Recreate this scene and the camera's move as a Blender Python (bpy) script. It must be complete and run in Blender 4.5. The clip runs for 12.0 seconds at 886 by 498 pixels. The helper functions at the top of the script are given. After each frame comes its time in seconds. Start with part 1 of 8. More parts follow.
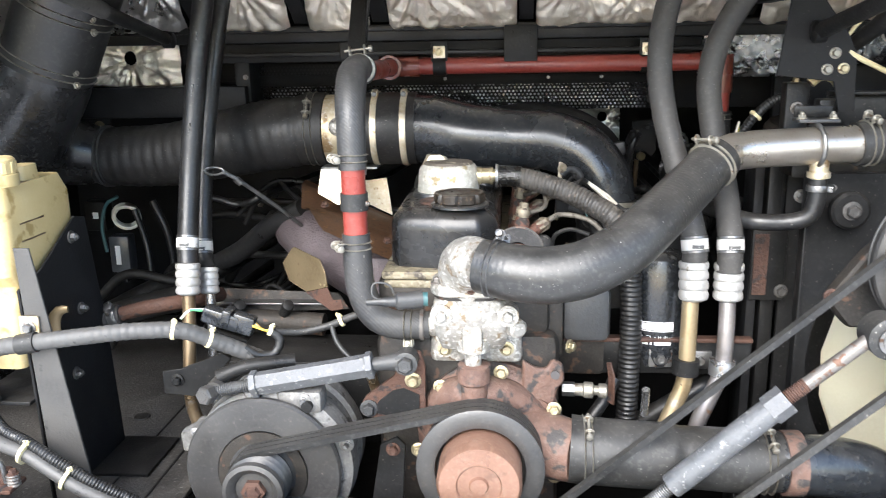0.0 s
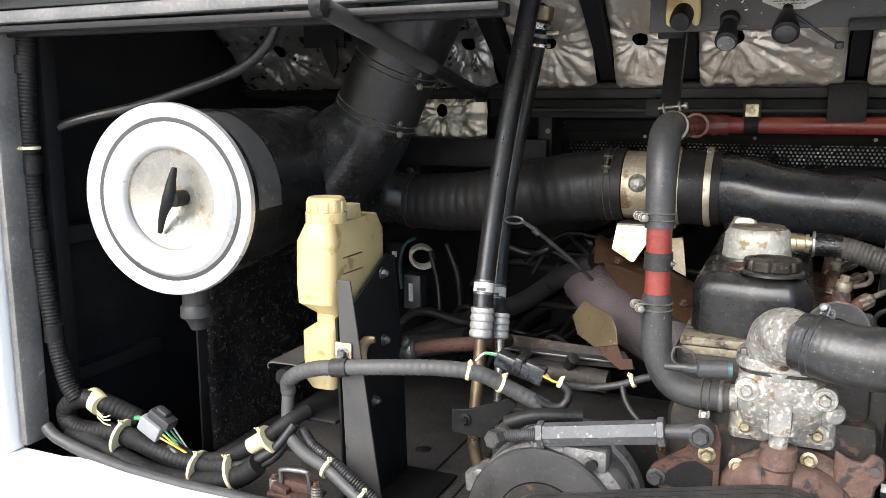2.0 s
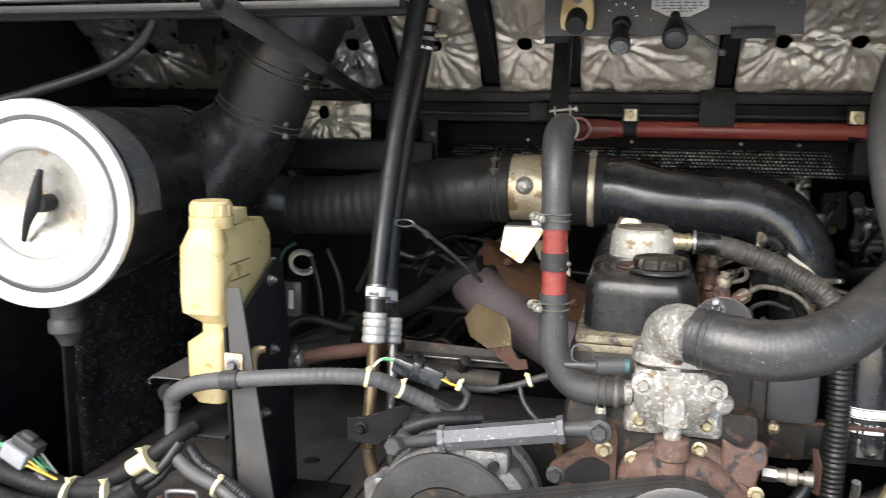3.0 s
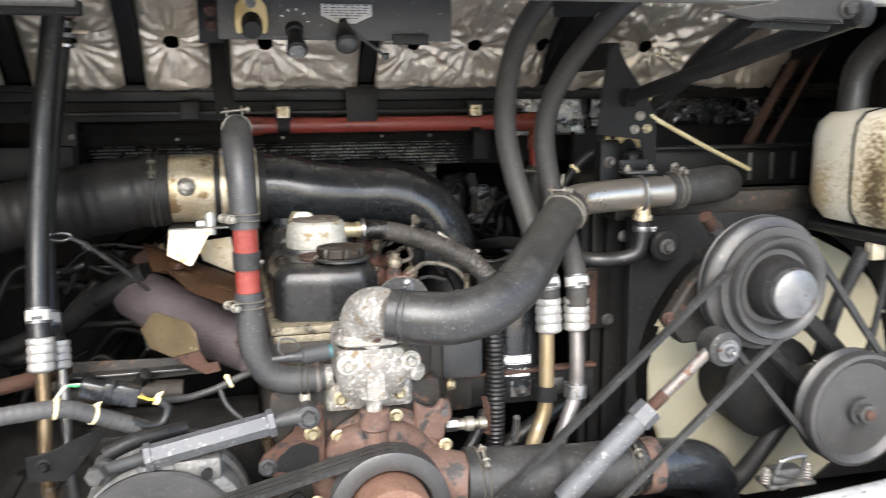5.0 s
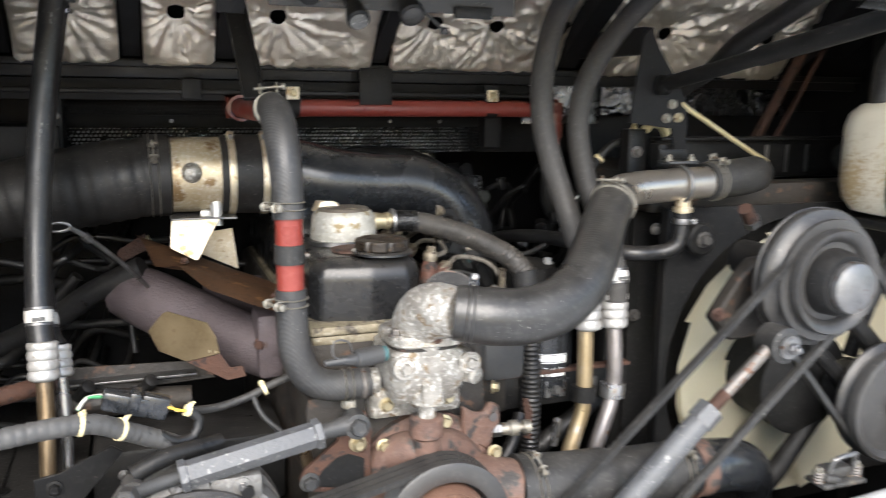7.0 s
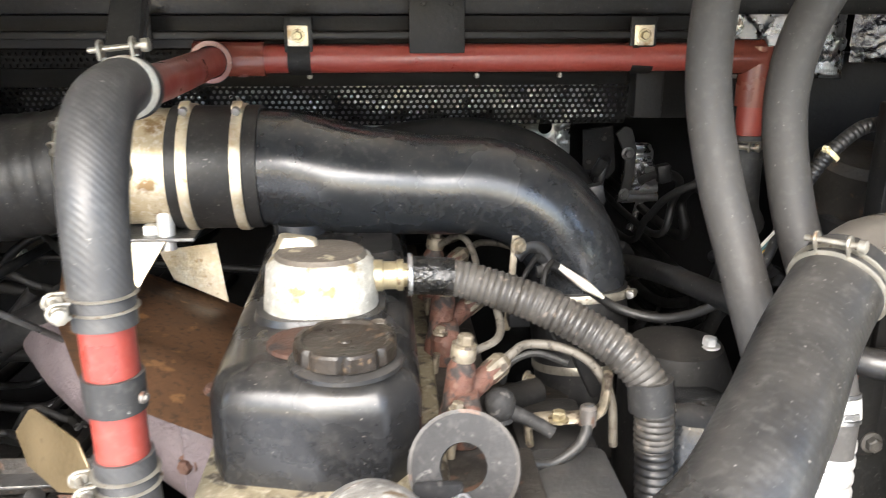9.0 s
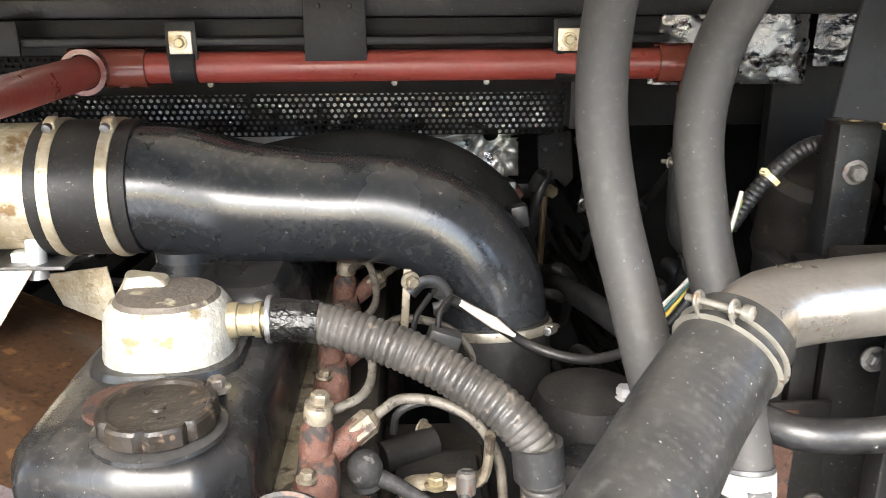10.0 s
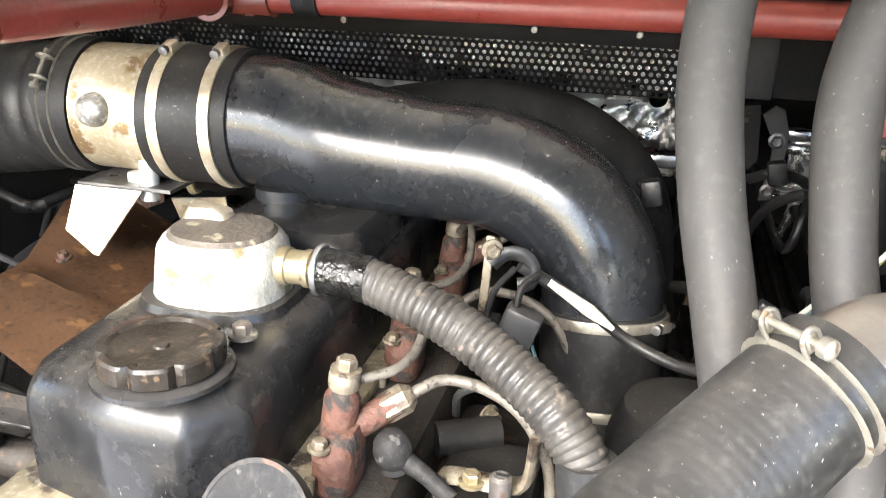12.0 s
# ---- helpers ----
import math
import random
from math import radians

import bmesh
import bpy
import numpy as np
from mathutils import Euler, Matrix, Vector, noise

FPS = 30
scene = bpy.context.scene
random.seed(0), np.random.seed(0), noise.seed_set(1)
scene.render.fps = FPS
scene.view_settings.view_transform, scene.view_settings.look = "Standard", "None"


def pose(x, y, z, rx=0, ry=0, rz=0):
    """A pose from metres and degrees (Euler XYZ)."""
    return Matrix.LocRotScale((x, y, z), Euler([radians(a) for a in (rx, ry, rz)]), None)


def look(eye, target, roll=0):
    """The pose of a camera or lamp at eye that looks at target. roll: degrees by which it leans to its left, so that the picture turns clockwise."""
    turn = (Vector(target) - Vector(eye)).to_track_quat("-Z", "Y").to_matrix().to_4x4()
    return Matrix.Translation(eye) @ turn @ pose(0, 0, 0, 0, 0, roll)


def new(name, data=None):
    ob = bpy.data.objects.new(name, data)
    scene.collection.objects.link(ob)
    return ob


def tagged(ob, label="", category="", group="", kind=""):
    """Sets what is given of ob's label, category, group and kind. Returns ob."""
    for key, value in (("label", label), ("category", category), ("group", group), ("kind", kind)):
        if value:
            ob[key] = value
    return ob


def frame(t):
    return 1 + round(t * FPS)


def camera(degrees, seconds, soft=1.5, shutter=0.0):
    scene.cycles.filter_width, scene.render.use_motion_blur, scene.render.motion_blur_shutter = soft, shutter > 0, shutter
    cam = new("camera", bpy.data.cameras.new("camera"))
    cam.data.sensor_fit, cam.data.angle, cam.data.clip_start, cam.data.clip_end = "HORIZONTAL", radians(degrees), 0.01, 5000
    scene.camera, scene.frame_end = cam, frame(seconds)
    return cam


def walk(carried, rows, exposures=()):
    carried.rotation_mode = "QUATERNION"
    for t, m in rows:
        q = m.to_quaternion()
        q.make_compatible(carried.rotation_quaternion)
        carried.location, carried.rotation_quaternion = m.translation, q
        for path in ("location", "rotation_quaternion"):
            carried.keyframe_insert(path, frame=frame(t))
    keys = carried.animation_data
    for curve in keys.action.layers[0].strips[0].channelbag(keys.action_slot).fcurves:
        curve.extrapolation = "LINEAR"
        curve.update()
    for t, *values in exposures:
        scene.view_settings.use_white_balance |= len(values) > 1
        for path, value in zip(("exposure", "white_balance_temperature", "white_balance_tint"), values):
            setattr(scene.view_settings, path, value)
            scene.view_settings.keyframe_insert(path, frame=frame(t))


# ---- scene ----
cam = camera(56.6, 12.0, 0.75, 0.30)
PATH = [
    (0, (0.0310, 0.0290, 1.5350), (-0.1370, 1.9650, 1.0590), -1.00),
    (0.5, (-0.0040, 0.0410, 1.5460), (-0.2870, 1.9690, 1.0960), -0.10),
    (1, (-0.0180, 0.0360, 1.5450), (-0.5400, 1.9240, 1.1420), 0.70),
    (1.5, (-0.0230, 0.0280, 1.5370), (-0.7240, 1.8630, 1.1630), 0.60),
    (2, (-0.0230, 0.0210, 1.5380), (-0.8020, 1.8300, 1.1910), 0.00),
    (2.5, (-0.0330, 0.0230, 1.5320), (-0.7690, 1.8540, 1.2030), 0.40),
    (3, (-0.0760, 0.0250, 1.5310), (-0.5390, 1.9420, 1.1990), 0.70),
    (3.2, (-0.1150, 0.0140, 1.5430), (-0.4190, 1.9610, 1.2030), 0.70),
    (4.8, (-0.1710, -0.0200, 1.5400), (0.1150, 1.9270, 1.1840), -0.20),
    (5, (-0.2010, -0.0180, 1.5470), (0.2860, 1.8890, 1.1910), -0.40),
    (5.2, (-0.2443, -0.0211, 1.5450), (0.4185, 1.8356, 1.2080), -0.89),
    (5.5, (-0.2950, -0.0450, 1.5470), (0.5270, 1.7490, 1.2240), -0.60),
    (6, (-0.3290, -0.0490, 1.5420), (0.6050, 1.6940, 1.2470), 0.60),
    (6.5, (-0.3670, -0.0080, 1.5330), (0.5270, 1.7550, 1.2240), 1.20),
    (7, (-0.3620, 0.1250, 1.5280), (0.3270, 1.9660, 1.1590), 0.80),
    (7.2, (-0.3260, 0.2140, 1.5370), (0.2260, 2.0950, 1.1380), 0.40),
    (8.8, (-0.0590, 0.6320, 1.5590), (0.1070, 2.5370, 0.9710), -0.00),
    (9, (-0.0160, 0.6540, 1.5680), (0.1260, 2.5600, 0.9790), 0.10),
    (9.5, (0.0700, 0.6940, 1.5760), (0.1850, 2.5980, 0.9750), -0.30),
    (10, (0.1190, 0.7430, 1.5850), (0.1860, 2.6410, 0.9580), -0.30),
    (10.3, (0.1256, 0.7730, 1.5656), (0.0309, 2.6864, 0.9896), 1.41),
    (10.5, (0.1720, 0.8140, 1.5640), (-0.1220, 2.6880, 0.9310), 3.20),
    (11, (0.2160, 0.8450, 1.5770), (-0.2310, 2.6690, 0.8880), 2.20),
    (11.5, (0.2210, 0.8300, 1.5770), (-0.2590, 2.6490, 0.8980), 1.60),
    (12, (0.2250, 0.8310, 1.5590), (-0.2420, 2.6420, 0.8490), 1.50),
]
EXPOSURES = [(0, 2.35, 6100, 9), (0.5, 2.4, 6100, 9), (1, 2.08, 6200, 9), (1.5, 1.7, 6300, 10), (2.5, 1.6, 6350, 10), (3.2, 1.75, 6350, 10), (4.8, 2.0, 6350, 10), (5.5, 1.74, 6400, 10), (6.5, 1.64, 6400, 10), (7, 1.8, 6350, 10), (7.2, 1.95, 6350, 10), (8.8, 2.87, 6500, 10), (9.5, 2.87, 6500, 10), (10.5, 3.12, 6500, 10), (11, 3.27, 6500, 10), (12, 3.38, 6500, 10)]
walk(cam, [(t, look(eye, target, roll)) for t, eye, target, roll in PATH], EXPOSURES)

# ---------------------------------------------------------------- light
world = bpy.data.worlds.new("sky")
scene.world = world
world.use_nodes = True
wn = world.node_tree.nodes
sky = wn.new("ShaderNodeTexSky")
sky.sky_type, sky.sun_disc = "NISHITA", False
SUN_EL, SUN_AZ = radians(36), radians(195)   # azimuth clockwise from +y: behind the camera
sky.sun_elevation, sky.sun_rotation = SUN_EL, SUN_AZ
sky.dust_density, sky.air_density = 1.0, 1.0
world.node_tree.links.new(sky.outputs[0], wn["Background"].inputs[0])
wn["Background"].inputs[1].default_value = 0.12
sun = new("sun", bpy.data.lights.new("sun", "SUN"))
sun.data.energy, sun.data.angle, sun.data.color = 2.0, radians(46), (1.0, 0.93, 0.84)
sun.matrix_world = look((math.sin(SUN_AZ) * 10, math.cos(SUN_AZ) * 10, 10 * math.tan(SUN_EL)), (0, 0, 0))

# ---------------------------------------------------------------- materials


def mat(name, a, b=None, rough=0.5, metal=0.0, scale=18.0, bump=0.15, fine=220.0, spots=None, spot_scale=60.0, spot_cut=0.66,
        rough_var=0.15, wave=None, dust=0.0, spec=0.5, detail=6.0, stain=(), scuff=None, stain_scale=70.0):
    """Two colours mixed by a coarse and a fine noise, spots of a third, dust on faces that look up, rough and bumpy by noise."""
    m = bpy.data.materials.new(name)
    m.use_nodes = True
    nt = m.node_tree
    N, L = nt.nodes, nt.links
    bs = N["Principled BSDF"]
    b = b or tuple(min(1, c * 1.5 + 0.01) for c in a)
    co = N.new("ShaderNodeTexCoord")

    def noise_tex(s, d=detail):
        t = N.new("ShaderNodeTexNoise")
        t.inputs["Scale"].default_value, t.inputs["Detail"].default_value = s, d
        L.new(co.outputs["Object"], t.inputs["Vector"])
        return t.outputs["Fac"]

    def ramp(src, lo, hi):
        r = N.new("ShaderNodeMapRange")
        r.inputs["From Min"].default_value, r.inputs["From Max"].default_value = lo, hi
        L.new(src, r.inputs["Value"])
        return r.outputs[0]

    def mix(fac, c1, c2):
        x = N.new("ShaderNodeMix")
        x.data_type = "RGBA"
        if isinstance(fac, float):
            x.inputs["Factor"].default_value = fac
        else:
            L.new(fac, x.inputs["Factor"])
        for k, c in ((6, c1), (7, c2)):
            if isinstance(c, tuple):
                x.inputs[k].default_value = (*c, 1)
            else:
                L.new(c, x.inputs[k])
        return x.outputs[2]

    big, small = noise_tex(scale), noise_tex(fine, 3)
    col = mix(ramp(big, 0.35, 0.68), a, b)
    col = mix(ramp(small, 0.3, 0.75), col, mix(0.5, a, b))
    if spots:
        col = mix(ramp(noise_tex(spot_scale, 4), spot_cut, spot_cut + 0.07), col, spots)
    if scuff:
        tint, amount = scuff
        sc = N.new("ShaderNodeMath")
        sc.operation = "MULTIPLY"
        sc.inputs[1].default_value = amount
        L.new(ramp(noise_tex(150, 12), 0.52, 0.72), sc.inputs[0])
        col = mix(sc.outputs[0], col, tint)
    for at, size, tint, outer, inner in stain:
        mp = N.new("ShaderNodeMapping")
        mp.vector_type = "TEXTURE"
        mp.inputs["Location"].default_value, mp.inputs["Scale"].default_value = at, size
        L.new(co.outputs["Object"], mp.inputs["Vector"])
        ln = N.new("ShaderNodeVectorMath")
        ln.operation = "LENGTH"
        L.new(mp.outputs[0], ln.inputs[0])
        sm = N.new("ShaderNodeMath")
        sm.operation = "ADD"
        L.new(ln.outputs["Value"], sm.inputs[0])
        L.new(ramp(noise_tex(stain_scale, 14), 0.3, 0.7), sm.inputs[1])
        col = mix(ramp(sm.outputs[0], outer, inner), col, tint)
    if dust:
        ge = N.new("ShaderNodeNewGeometry")
        sx = N.new("ShaderNodeSeparateXYZ")
        L.new(ge.outputs["Normal"], sx.inputs[0])
        mm = N.new("ShaderNodeMath")
        mm.operation = "MULTIPLY"
        L.new(ramp(sx.outputs["Z"], 0.1, 1.2), mm.inputs[0])
        L.new(ramp(noise_tex(35), 0.25, 0.8), mm.inputs[1])
        m2 = N.new("ShaderNodeMath")
        m2.operation = "MULTIPLY"
        m2.inputs[1].default_value = dust
        L.new(mm.outputs[0], m2.inputs[0])
        col = mix(m2.outputs[0], col, (0.30, 0.27, 0.23))
    L.new(col, bs.inputs["Base Color"])
    bs.inputs["Metallic"].default_value = metal
    bs.inputs["Specular IOR Level"].default_value = spec
    rr = N.new("ShaderNodeMapRange")
    rr.inputs["To Min"].default_value, rr.inputs["To Max"].default_value = max(0.03, rough - rough_var), min(1, rough + rough_var)
    L.new(big, rr.inputs["Value"])
    rr.inputs["From Min"].default_value, rr.inputs["From Max"].default_value = 0.3, 0.7
    L.new(rr.outputs[0], bs.inputs["Roughness"])
    if bump:
        bp = N.new("ShaderNodeBump")
        bp.inputs["Strength"].default_value, bp.inputs["Distance"].default_value = bump, 0.003
        ad = N.new("ShaderNodeMath")
        ad.operation = "ADD"
        L.new(big, ad.inputs[0])
        L.new(small, ad.inputs[1])
        src = ad.outputs[0]
        if wave:
            w = N.new("ShaderNodeTexWave")
            w.inputs["Scale"].default_value = wave
            w.bands_direction = "DIAGONAL"
            L.new(co.outputs["Object"], w.inputs["Vector"])
            a2 = N.new("ShaderNodeMath")
            a2.operation = "ADD"
            L.new(src, a2.inputs[0])
            L.new(w.outputs["Fac"], a2.inputs[1])
            src = a2.outputs[0]
        L.new(src, bp.inputs["Height"])
        L.new(bp.outputs[0], bs.inputs["Normal"])
    return m


BAY = mat("bay_black_paint", (0.0098, 0.0099, 0.0105), (0.0215, 0.0215, 0.0222), 0.5, dust=0.05, bump=0.15, spec=0.12, spots=(0.12, 0.115, 0.11), spot_scale=330, spot_cut=0.705)
SATIN = mat("satin_black_steel", (0.0068, 0.0069, 0.0072), (0.016, 0.0158, 0.0156), 0.42, dust=0.08, bump=0.14, spec=0.2, spots=(0.12, 0.105, 0.09), spot_scale=240, spot_cut=0.68, scuff=((0.026, 0.0255, 0.025), 0.4))
DARKGREY = mat("dark_grey_paint", (0.022, 0.023, 0.024), (0.042, 0.042, 0.042), 0.5, dust=0.15, bump=0.2)
GREYARM = mat("dusty_grey_steel", (0.032, 0.031, 0.030), (0.068, 0.064, 0.059), 0.5, bump=0.15, dust=0.1, scale=12, spots=(0.02, 0.02, 0.02), spot_scale=70, spot_cut=0.66)
RUBBER = mat("weathered_rubber", (0.015, 0.0148, 0.0146), (0.030, 0.0296, 0.029), 0.5, bump=0.10, dust=0.12, spec=0.38, spots=(0.24, 0.23, 0.21), spot_scale=240, spot_cut=0.685, scuff=((0.07, 0.067, 0.062), 0.5))
RHOSE = mat("dusty_radiator_hose", (0.013, 0.0128, 0.0125), (0.026, 0.0256, 0.0248), 0.36, bump=0.08, dust=0.10, spec=0.5, rough_var=0.1, spots=(0.32, 0.305, 0.28), spot_scale=330, spot_cut=0.685, scuff=((0.075, 0.072, 0.067), 0.42))
ACHOSE = mat("grey_refrigerant_hose", (0.040, 0.038, 0.036), (0.060, 0.057, 0.054), 0.6, bump=0.06, dust=0.06, spec=0.3, scale=9, spots=(0.19, 0.185, 0.17), spot_scale=260, spot_cut=0.69, scuff=((0.10, 0.095, 0.088), 0.3))
BRAID = mat("braided_rubber", (0.022, 0.022, 0.023), (0.048, 0.047, 0.046), 0.52, bump=0.09, wave=105.0, dust=0.12, spots=(0.2, 0.19, 0.17), spot_scale=240, spot_cut=0.70, scuff=((0.085, 0.082, 0.078), 0.35))
RIBBED = mat("dusty_ribbed_rubber", (0.022, 0.0205, 0.0188), (0.050, 0.0455, 0.040), 0.5, bump=0.25, dust=0.26, scale=30, spots=(0.12, 0.10, 0.082), spot_scale=120, spot_cut=0.62, scuff=((0.10, 0.092, 0.083), 0.4))
BELLOWS = mat("matt_black_rubber", (0.0042, 0.0042, 0.0045), (0.010, 0.0098, 0.0096), 0.6, bump=0.12, dust=0.09, spec=0.25, spots=(0.12, 0.115, 0.11), spot_scale=300, spot_cut=0.68, scuff=((0.022, 0.0215, 0.021), 0.5))
HOSE = mat("black_hose", (0.007, 0.007, 0.0078), (0.016, 0.016, 0.016), 0.42, bump=0.08, dust=0.08, spots=(0.20, 0.19, 0.17), spot_scale=280, spot_cut=0.69, scuff=((0.05, 0.048, 0.045), 0.45))
GLOSS = mat("gloss_black_plastic", (0.011, 0.0125, 0.0148), (0.019, 0.021, 0.024), 0.24, bump=0.03, scale=9, rough_var=0.08, spec=0.62, dust=0.12, spots=(0.16, 0.15, 0.14), spot_scale=170, spot_cut=0.69, scuff=((0.045, 0.044, 0.043), 0.5))
COVER = mat("valve_cover_black", (0.008, 0.0083, 0.009), (0.017, 0.0172, 0.018), 0.26, bump=0.04, dust=0.18, spec=0.42, rough_var=0.09, spots=(0.20, 0.18, 0.16), spot_scale=420, spot_cut=0.68, scuff=((0.032, 0.031, 0.030), 0.6))
CAST = mat("corroded_cast_aluminium", (0.15, 0.138, 0.12), (0.46, 0.44, 0.40), 0.46, metal=0.45, scale=36, bump=0.4, spots=(0.20, 0.15, 0.095), spot_scale=70, spot_cut=0.585, detail=9.0, scuff=((0.78, 0.76, 0.71), 0.85))
FERRULE = mat("dull_crimped_aluminium", (0.36, 0.35, 0.335), (0.56, 0.55, 0.53), 0.5, metal=0.5, scale=40, bump=0.25, rough_var=0.08, spots=(0.26, 0.235, 0.19), spot_scale=120, spot_cut=0.62)
ALTCAST = mat("dusty_alternator_casting", (0.10, 0.097, 0.093), (0.19, 0.185, 0.175), 0.55, metal=0.25, scale=30, bump=0.25, spots=(0.06, 0.055, 0.05), spot_scale=70, spot_cut=0.6, scuff=((0.30, 0.29, 0.27), 0.5))
GOLDPIPE = mat("yellowed_steel_pipe", (0.25, 0.185, 0.10), (0.40, 0.32, 0.20), 0.42, metal=0.6, scale=14, bump=0.1, spots=(0.40, 0.36, 0.30), spot_scale=30, spot_cut=0.58)
GREYPIPE = mat("grey_steel_pipe", (0.17, 0.155, 0.15), (0.29, 0.27, 0.265), 0.42, metal=0.6, scale=20, bump=0.12, spots=(0.20, 0.12, 0.065), spot_scale=40, spot_cut=0.60)
LOOMTAPE = mat("faded_loom_tape", (0.045, 0.044, 0.043), (0.085, 0.083, 0.080), 0.55, bump=0.12, scale=30, dust=0.15, spots=(0.02, 0.02, 0.02), spot_scale=120, spot_cut=0.64)
GRILLE = mat("matt_black_grille", (0.004, 0.004, 0.0042), (0.008, 0.008, 0.008), 0.6, bump=0.05, spec=0.10)
ALU = mat("dull_aluminium", (0.48, 0.48, 0.49), (0.66, 0.655, 0.65), 0.28, metal=0.92, scale=25, bump=0.15, rough_var=0.1, spots=(0.38, 0.27, 0.17), spot_scale=45, spot_cut=0.64)
GALV = mat("galvanised_steel", (0.085, 0.087, 0.091), (0.15, 0.152, 0.157), 0.58, metal=0.35, scale=60, bump=0.35, spots=(0.24, 0.24, 0.235), spot_scale=130, spot_cut=0.61, spec=0.3)
RADPIPE = mat("weathered_pipe_aluminium", (0.40, 0.355, 0.30), (0.54, 0.50, 0.445), 0.32, metal=0.85, scale=16, bump=0.10, rough_var=0.08, spots=(0.27, 0.21, 0.15), spot_scale=120, spot_cut=0.64, stain=(((0.315, 1.184, 1.39), (0.03, 0.04, 0.04), (0.34, 0.25, 0.16), 1.2, 0.5),))
STEEL = mat("grey_steel", (0.14, 0.14, 0.14), (0.26, 0.255, 0.25), 0.42, metal=0.85, scale=50, bump=0.3, spots=(0.12, 0.07, 0.045), spot_cut=0.64)
DISC = mat("pulley_grey", (0.036, 0.0352, 0.0345), (0.068, 0.066, 0.064), 0.42, metal=0.3, scale=14, bump=0.1, spots=(0.13, 0.115, 0.10), spot_scale=150, spot_cut=0.69, scuff=((0.10, 0.092, 0.084), 0.35))
ZINC = mat("yellow_zinc_plate", (0.54, 0.44, 0.27), (0.76, 0.70, 0.57), 0.42, metal=0.7, scale=34, bump=0.25, spots=(0.40, 0.28, 0.15), spot_scale=48, spot_cut=0.60, scuff=((0.80, 0.78, 0.73), 0.5))
INJ = mat("rust_brown_injector", (0.050, 0.021, 0.014), (0.125, 0.050, 0.031), 0.75, scale=60, bump=0.5, spots=(0.022, 0.018, 0.016), spot_scale=60, spot_cut=0.52, dust=0.08, scuff=((0.16, 0.12, 0.095), 0.3))
FUELPIPE = mat("dirty_plated_pipe", (0.075, 0.066, 0.053), (0.165, 0.15, 0.125), 0.6, metal=0.3, scale=90, bump=0.25, spots=(0.04, 0.033, 0.026), spot_scale=140, spot_cut=0.56, dust=0.10)
DIRTYZ = mat("dirty_passivated_steel", (0.13, 0.108, 0.075), (0.30, 0.26, 0.195), 0.5, metal=0.45, scale=60, bump=0.3, spots=(0.07, 0.054, 0.040), spot_scale=90, spot_cut=0.54, scuff=((0.42, 0.39, 0.33), 0.35))
DULLZ = mat("dull_zinc_clamp", (0.20, 0.182, 0.15), (0.37, 0.35, 0.30), 0.48, metal=0.7, scale=60, bump=0.2, spots=(0.16, 0.11, 0.07), spot_scale=120, spot_cut=0.62)
BRASS = mat("gold_passivated_steel", (0.33, 0.275, 0.165), (0.50, 0.44, 0.30), 0.42, metal=0.8, scale=60, spots=(0.15, 0.10, 0.065), spot_cut=0.6, bump=0.2)
BRONZE = mat("heat_tinted_steel", (0.20, 0.14, 0.085), (0.37, 0.29, 0.19), 0.40, metal=0.8, scale=18, bump=0.12, spots=(0.30, 0.29, 0.28), spot_scale=40, spot_cut=0.62)
RUST = mat("rusty_iron", (0.038, 0.019, 0.014), (0.095, 0.045, 0.028), 0.75, metal=0.1, scale=30, bump=0.6, spots=(0.022, 0.017, 0.016), spot_cut=0.58)
RUSTRED = mat("rust_red_casting", (0.070, 0.039, 0.030), (0.155, 0.088, 0.064), 0.7, scale=46, bump=0.45, spots=(0.030, 0.027, 0.026), spot_scale=42, spot_cut=0.54, dust=0.12, scuff=((0.20, 0.15, 0.12), 0.3))
ORANGE = mat("bare_rusted_hub", (0.19, 0.105, 0.072), (0.30, 0.172, 0.122), 0.40, metal=0.4, scale=9, bump=0.10, spots=(0.15, 0.085, 0.06), spot_scale=30, spot_cut=0.60, scuff=((0.33, 0.23, 0.17), 0.4))
BLOCK = mat("engine_iron", (0.0115, 0.0107, 0.0098), (0.034, 0.028, 0.022), 0.6, metal=0.2, scale=24, bump=0.3, spots=(0.085, 0.046, 0.029), spot_cut=0.60, dust=0.10, scuff=((0.06, 0.052, 0.043), 0.4))
MAUVE = mat("heat_bleached_iron", (0.065, 0.052, 0.056), (0.115, 0.093, 0.098), 0.7, metal=0.2, scale=40, bump=0.6)
SHIELD = mat("rusty_heat_shield", (0.085, 0.046, 0.026), (0.215, 0.112, 0.056), 0.6, metal=0.2, scale=12, bump=0.10, spots=(0.30, 0.16, 0.07), spot_scale=40, spot_cut=0.60, detail=10.0, scuff=((0.045, 0.032, 0.024), 0.7))
OLIVE = mat("passivated_shield_steel", (0.15, 0.112, 0.062), (0.27, 0.21, 0.125), 0.42, metal=0.6, scale=14, bump=0.12, spots=(0.09, 0.05, 0.03), spot_scale=30, spot_cut=0.62)
RED = mat("red_oxide_pipe", (0.165, 0.027, 0.020), (0.24, 0.042, 0.031), 0.38, bump=0.1, dust=0.06, spots=(0.085, 0.026, 0.02), spot_scale=90, spot_cut=0.68, scuff=((0.24, 0.075, 0.06), 0.4))
REDD = mat("brown_red_fitting", (0.125, 0.034, 0.024), (0.18, 0.048, 0.034), 0.22, bump=0.05)
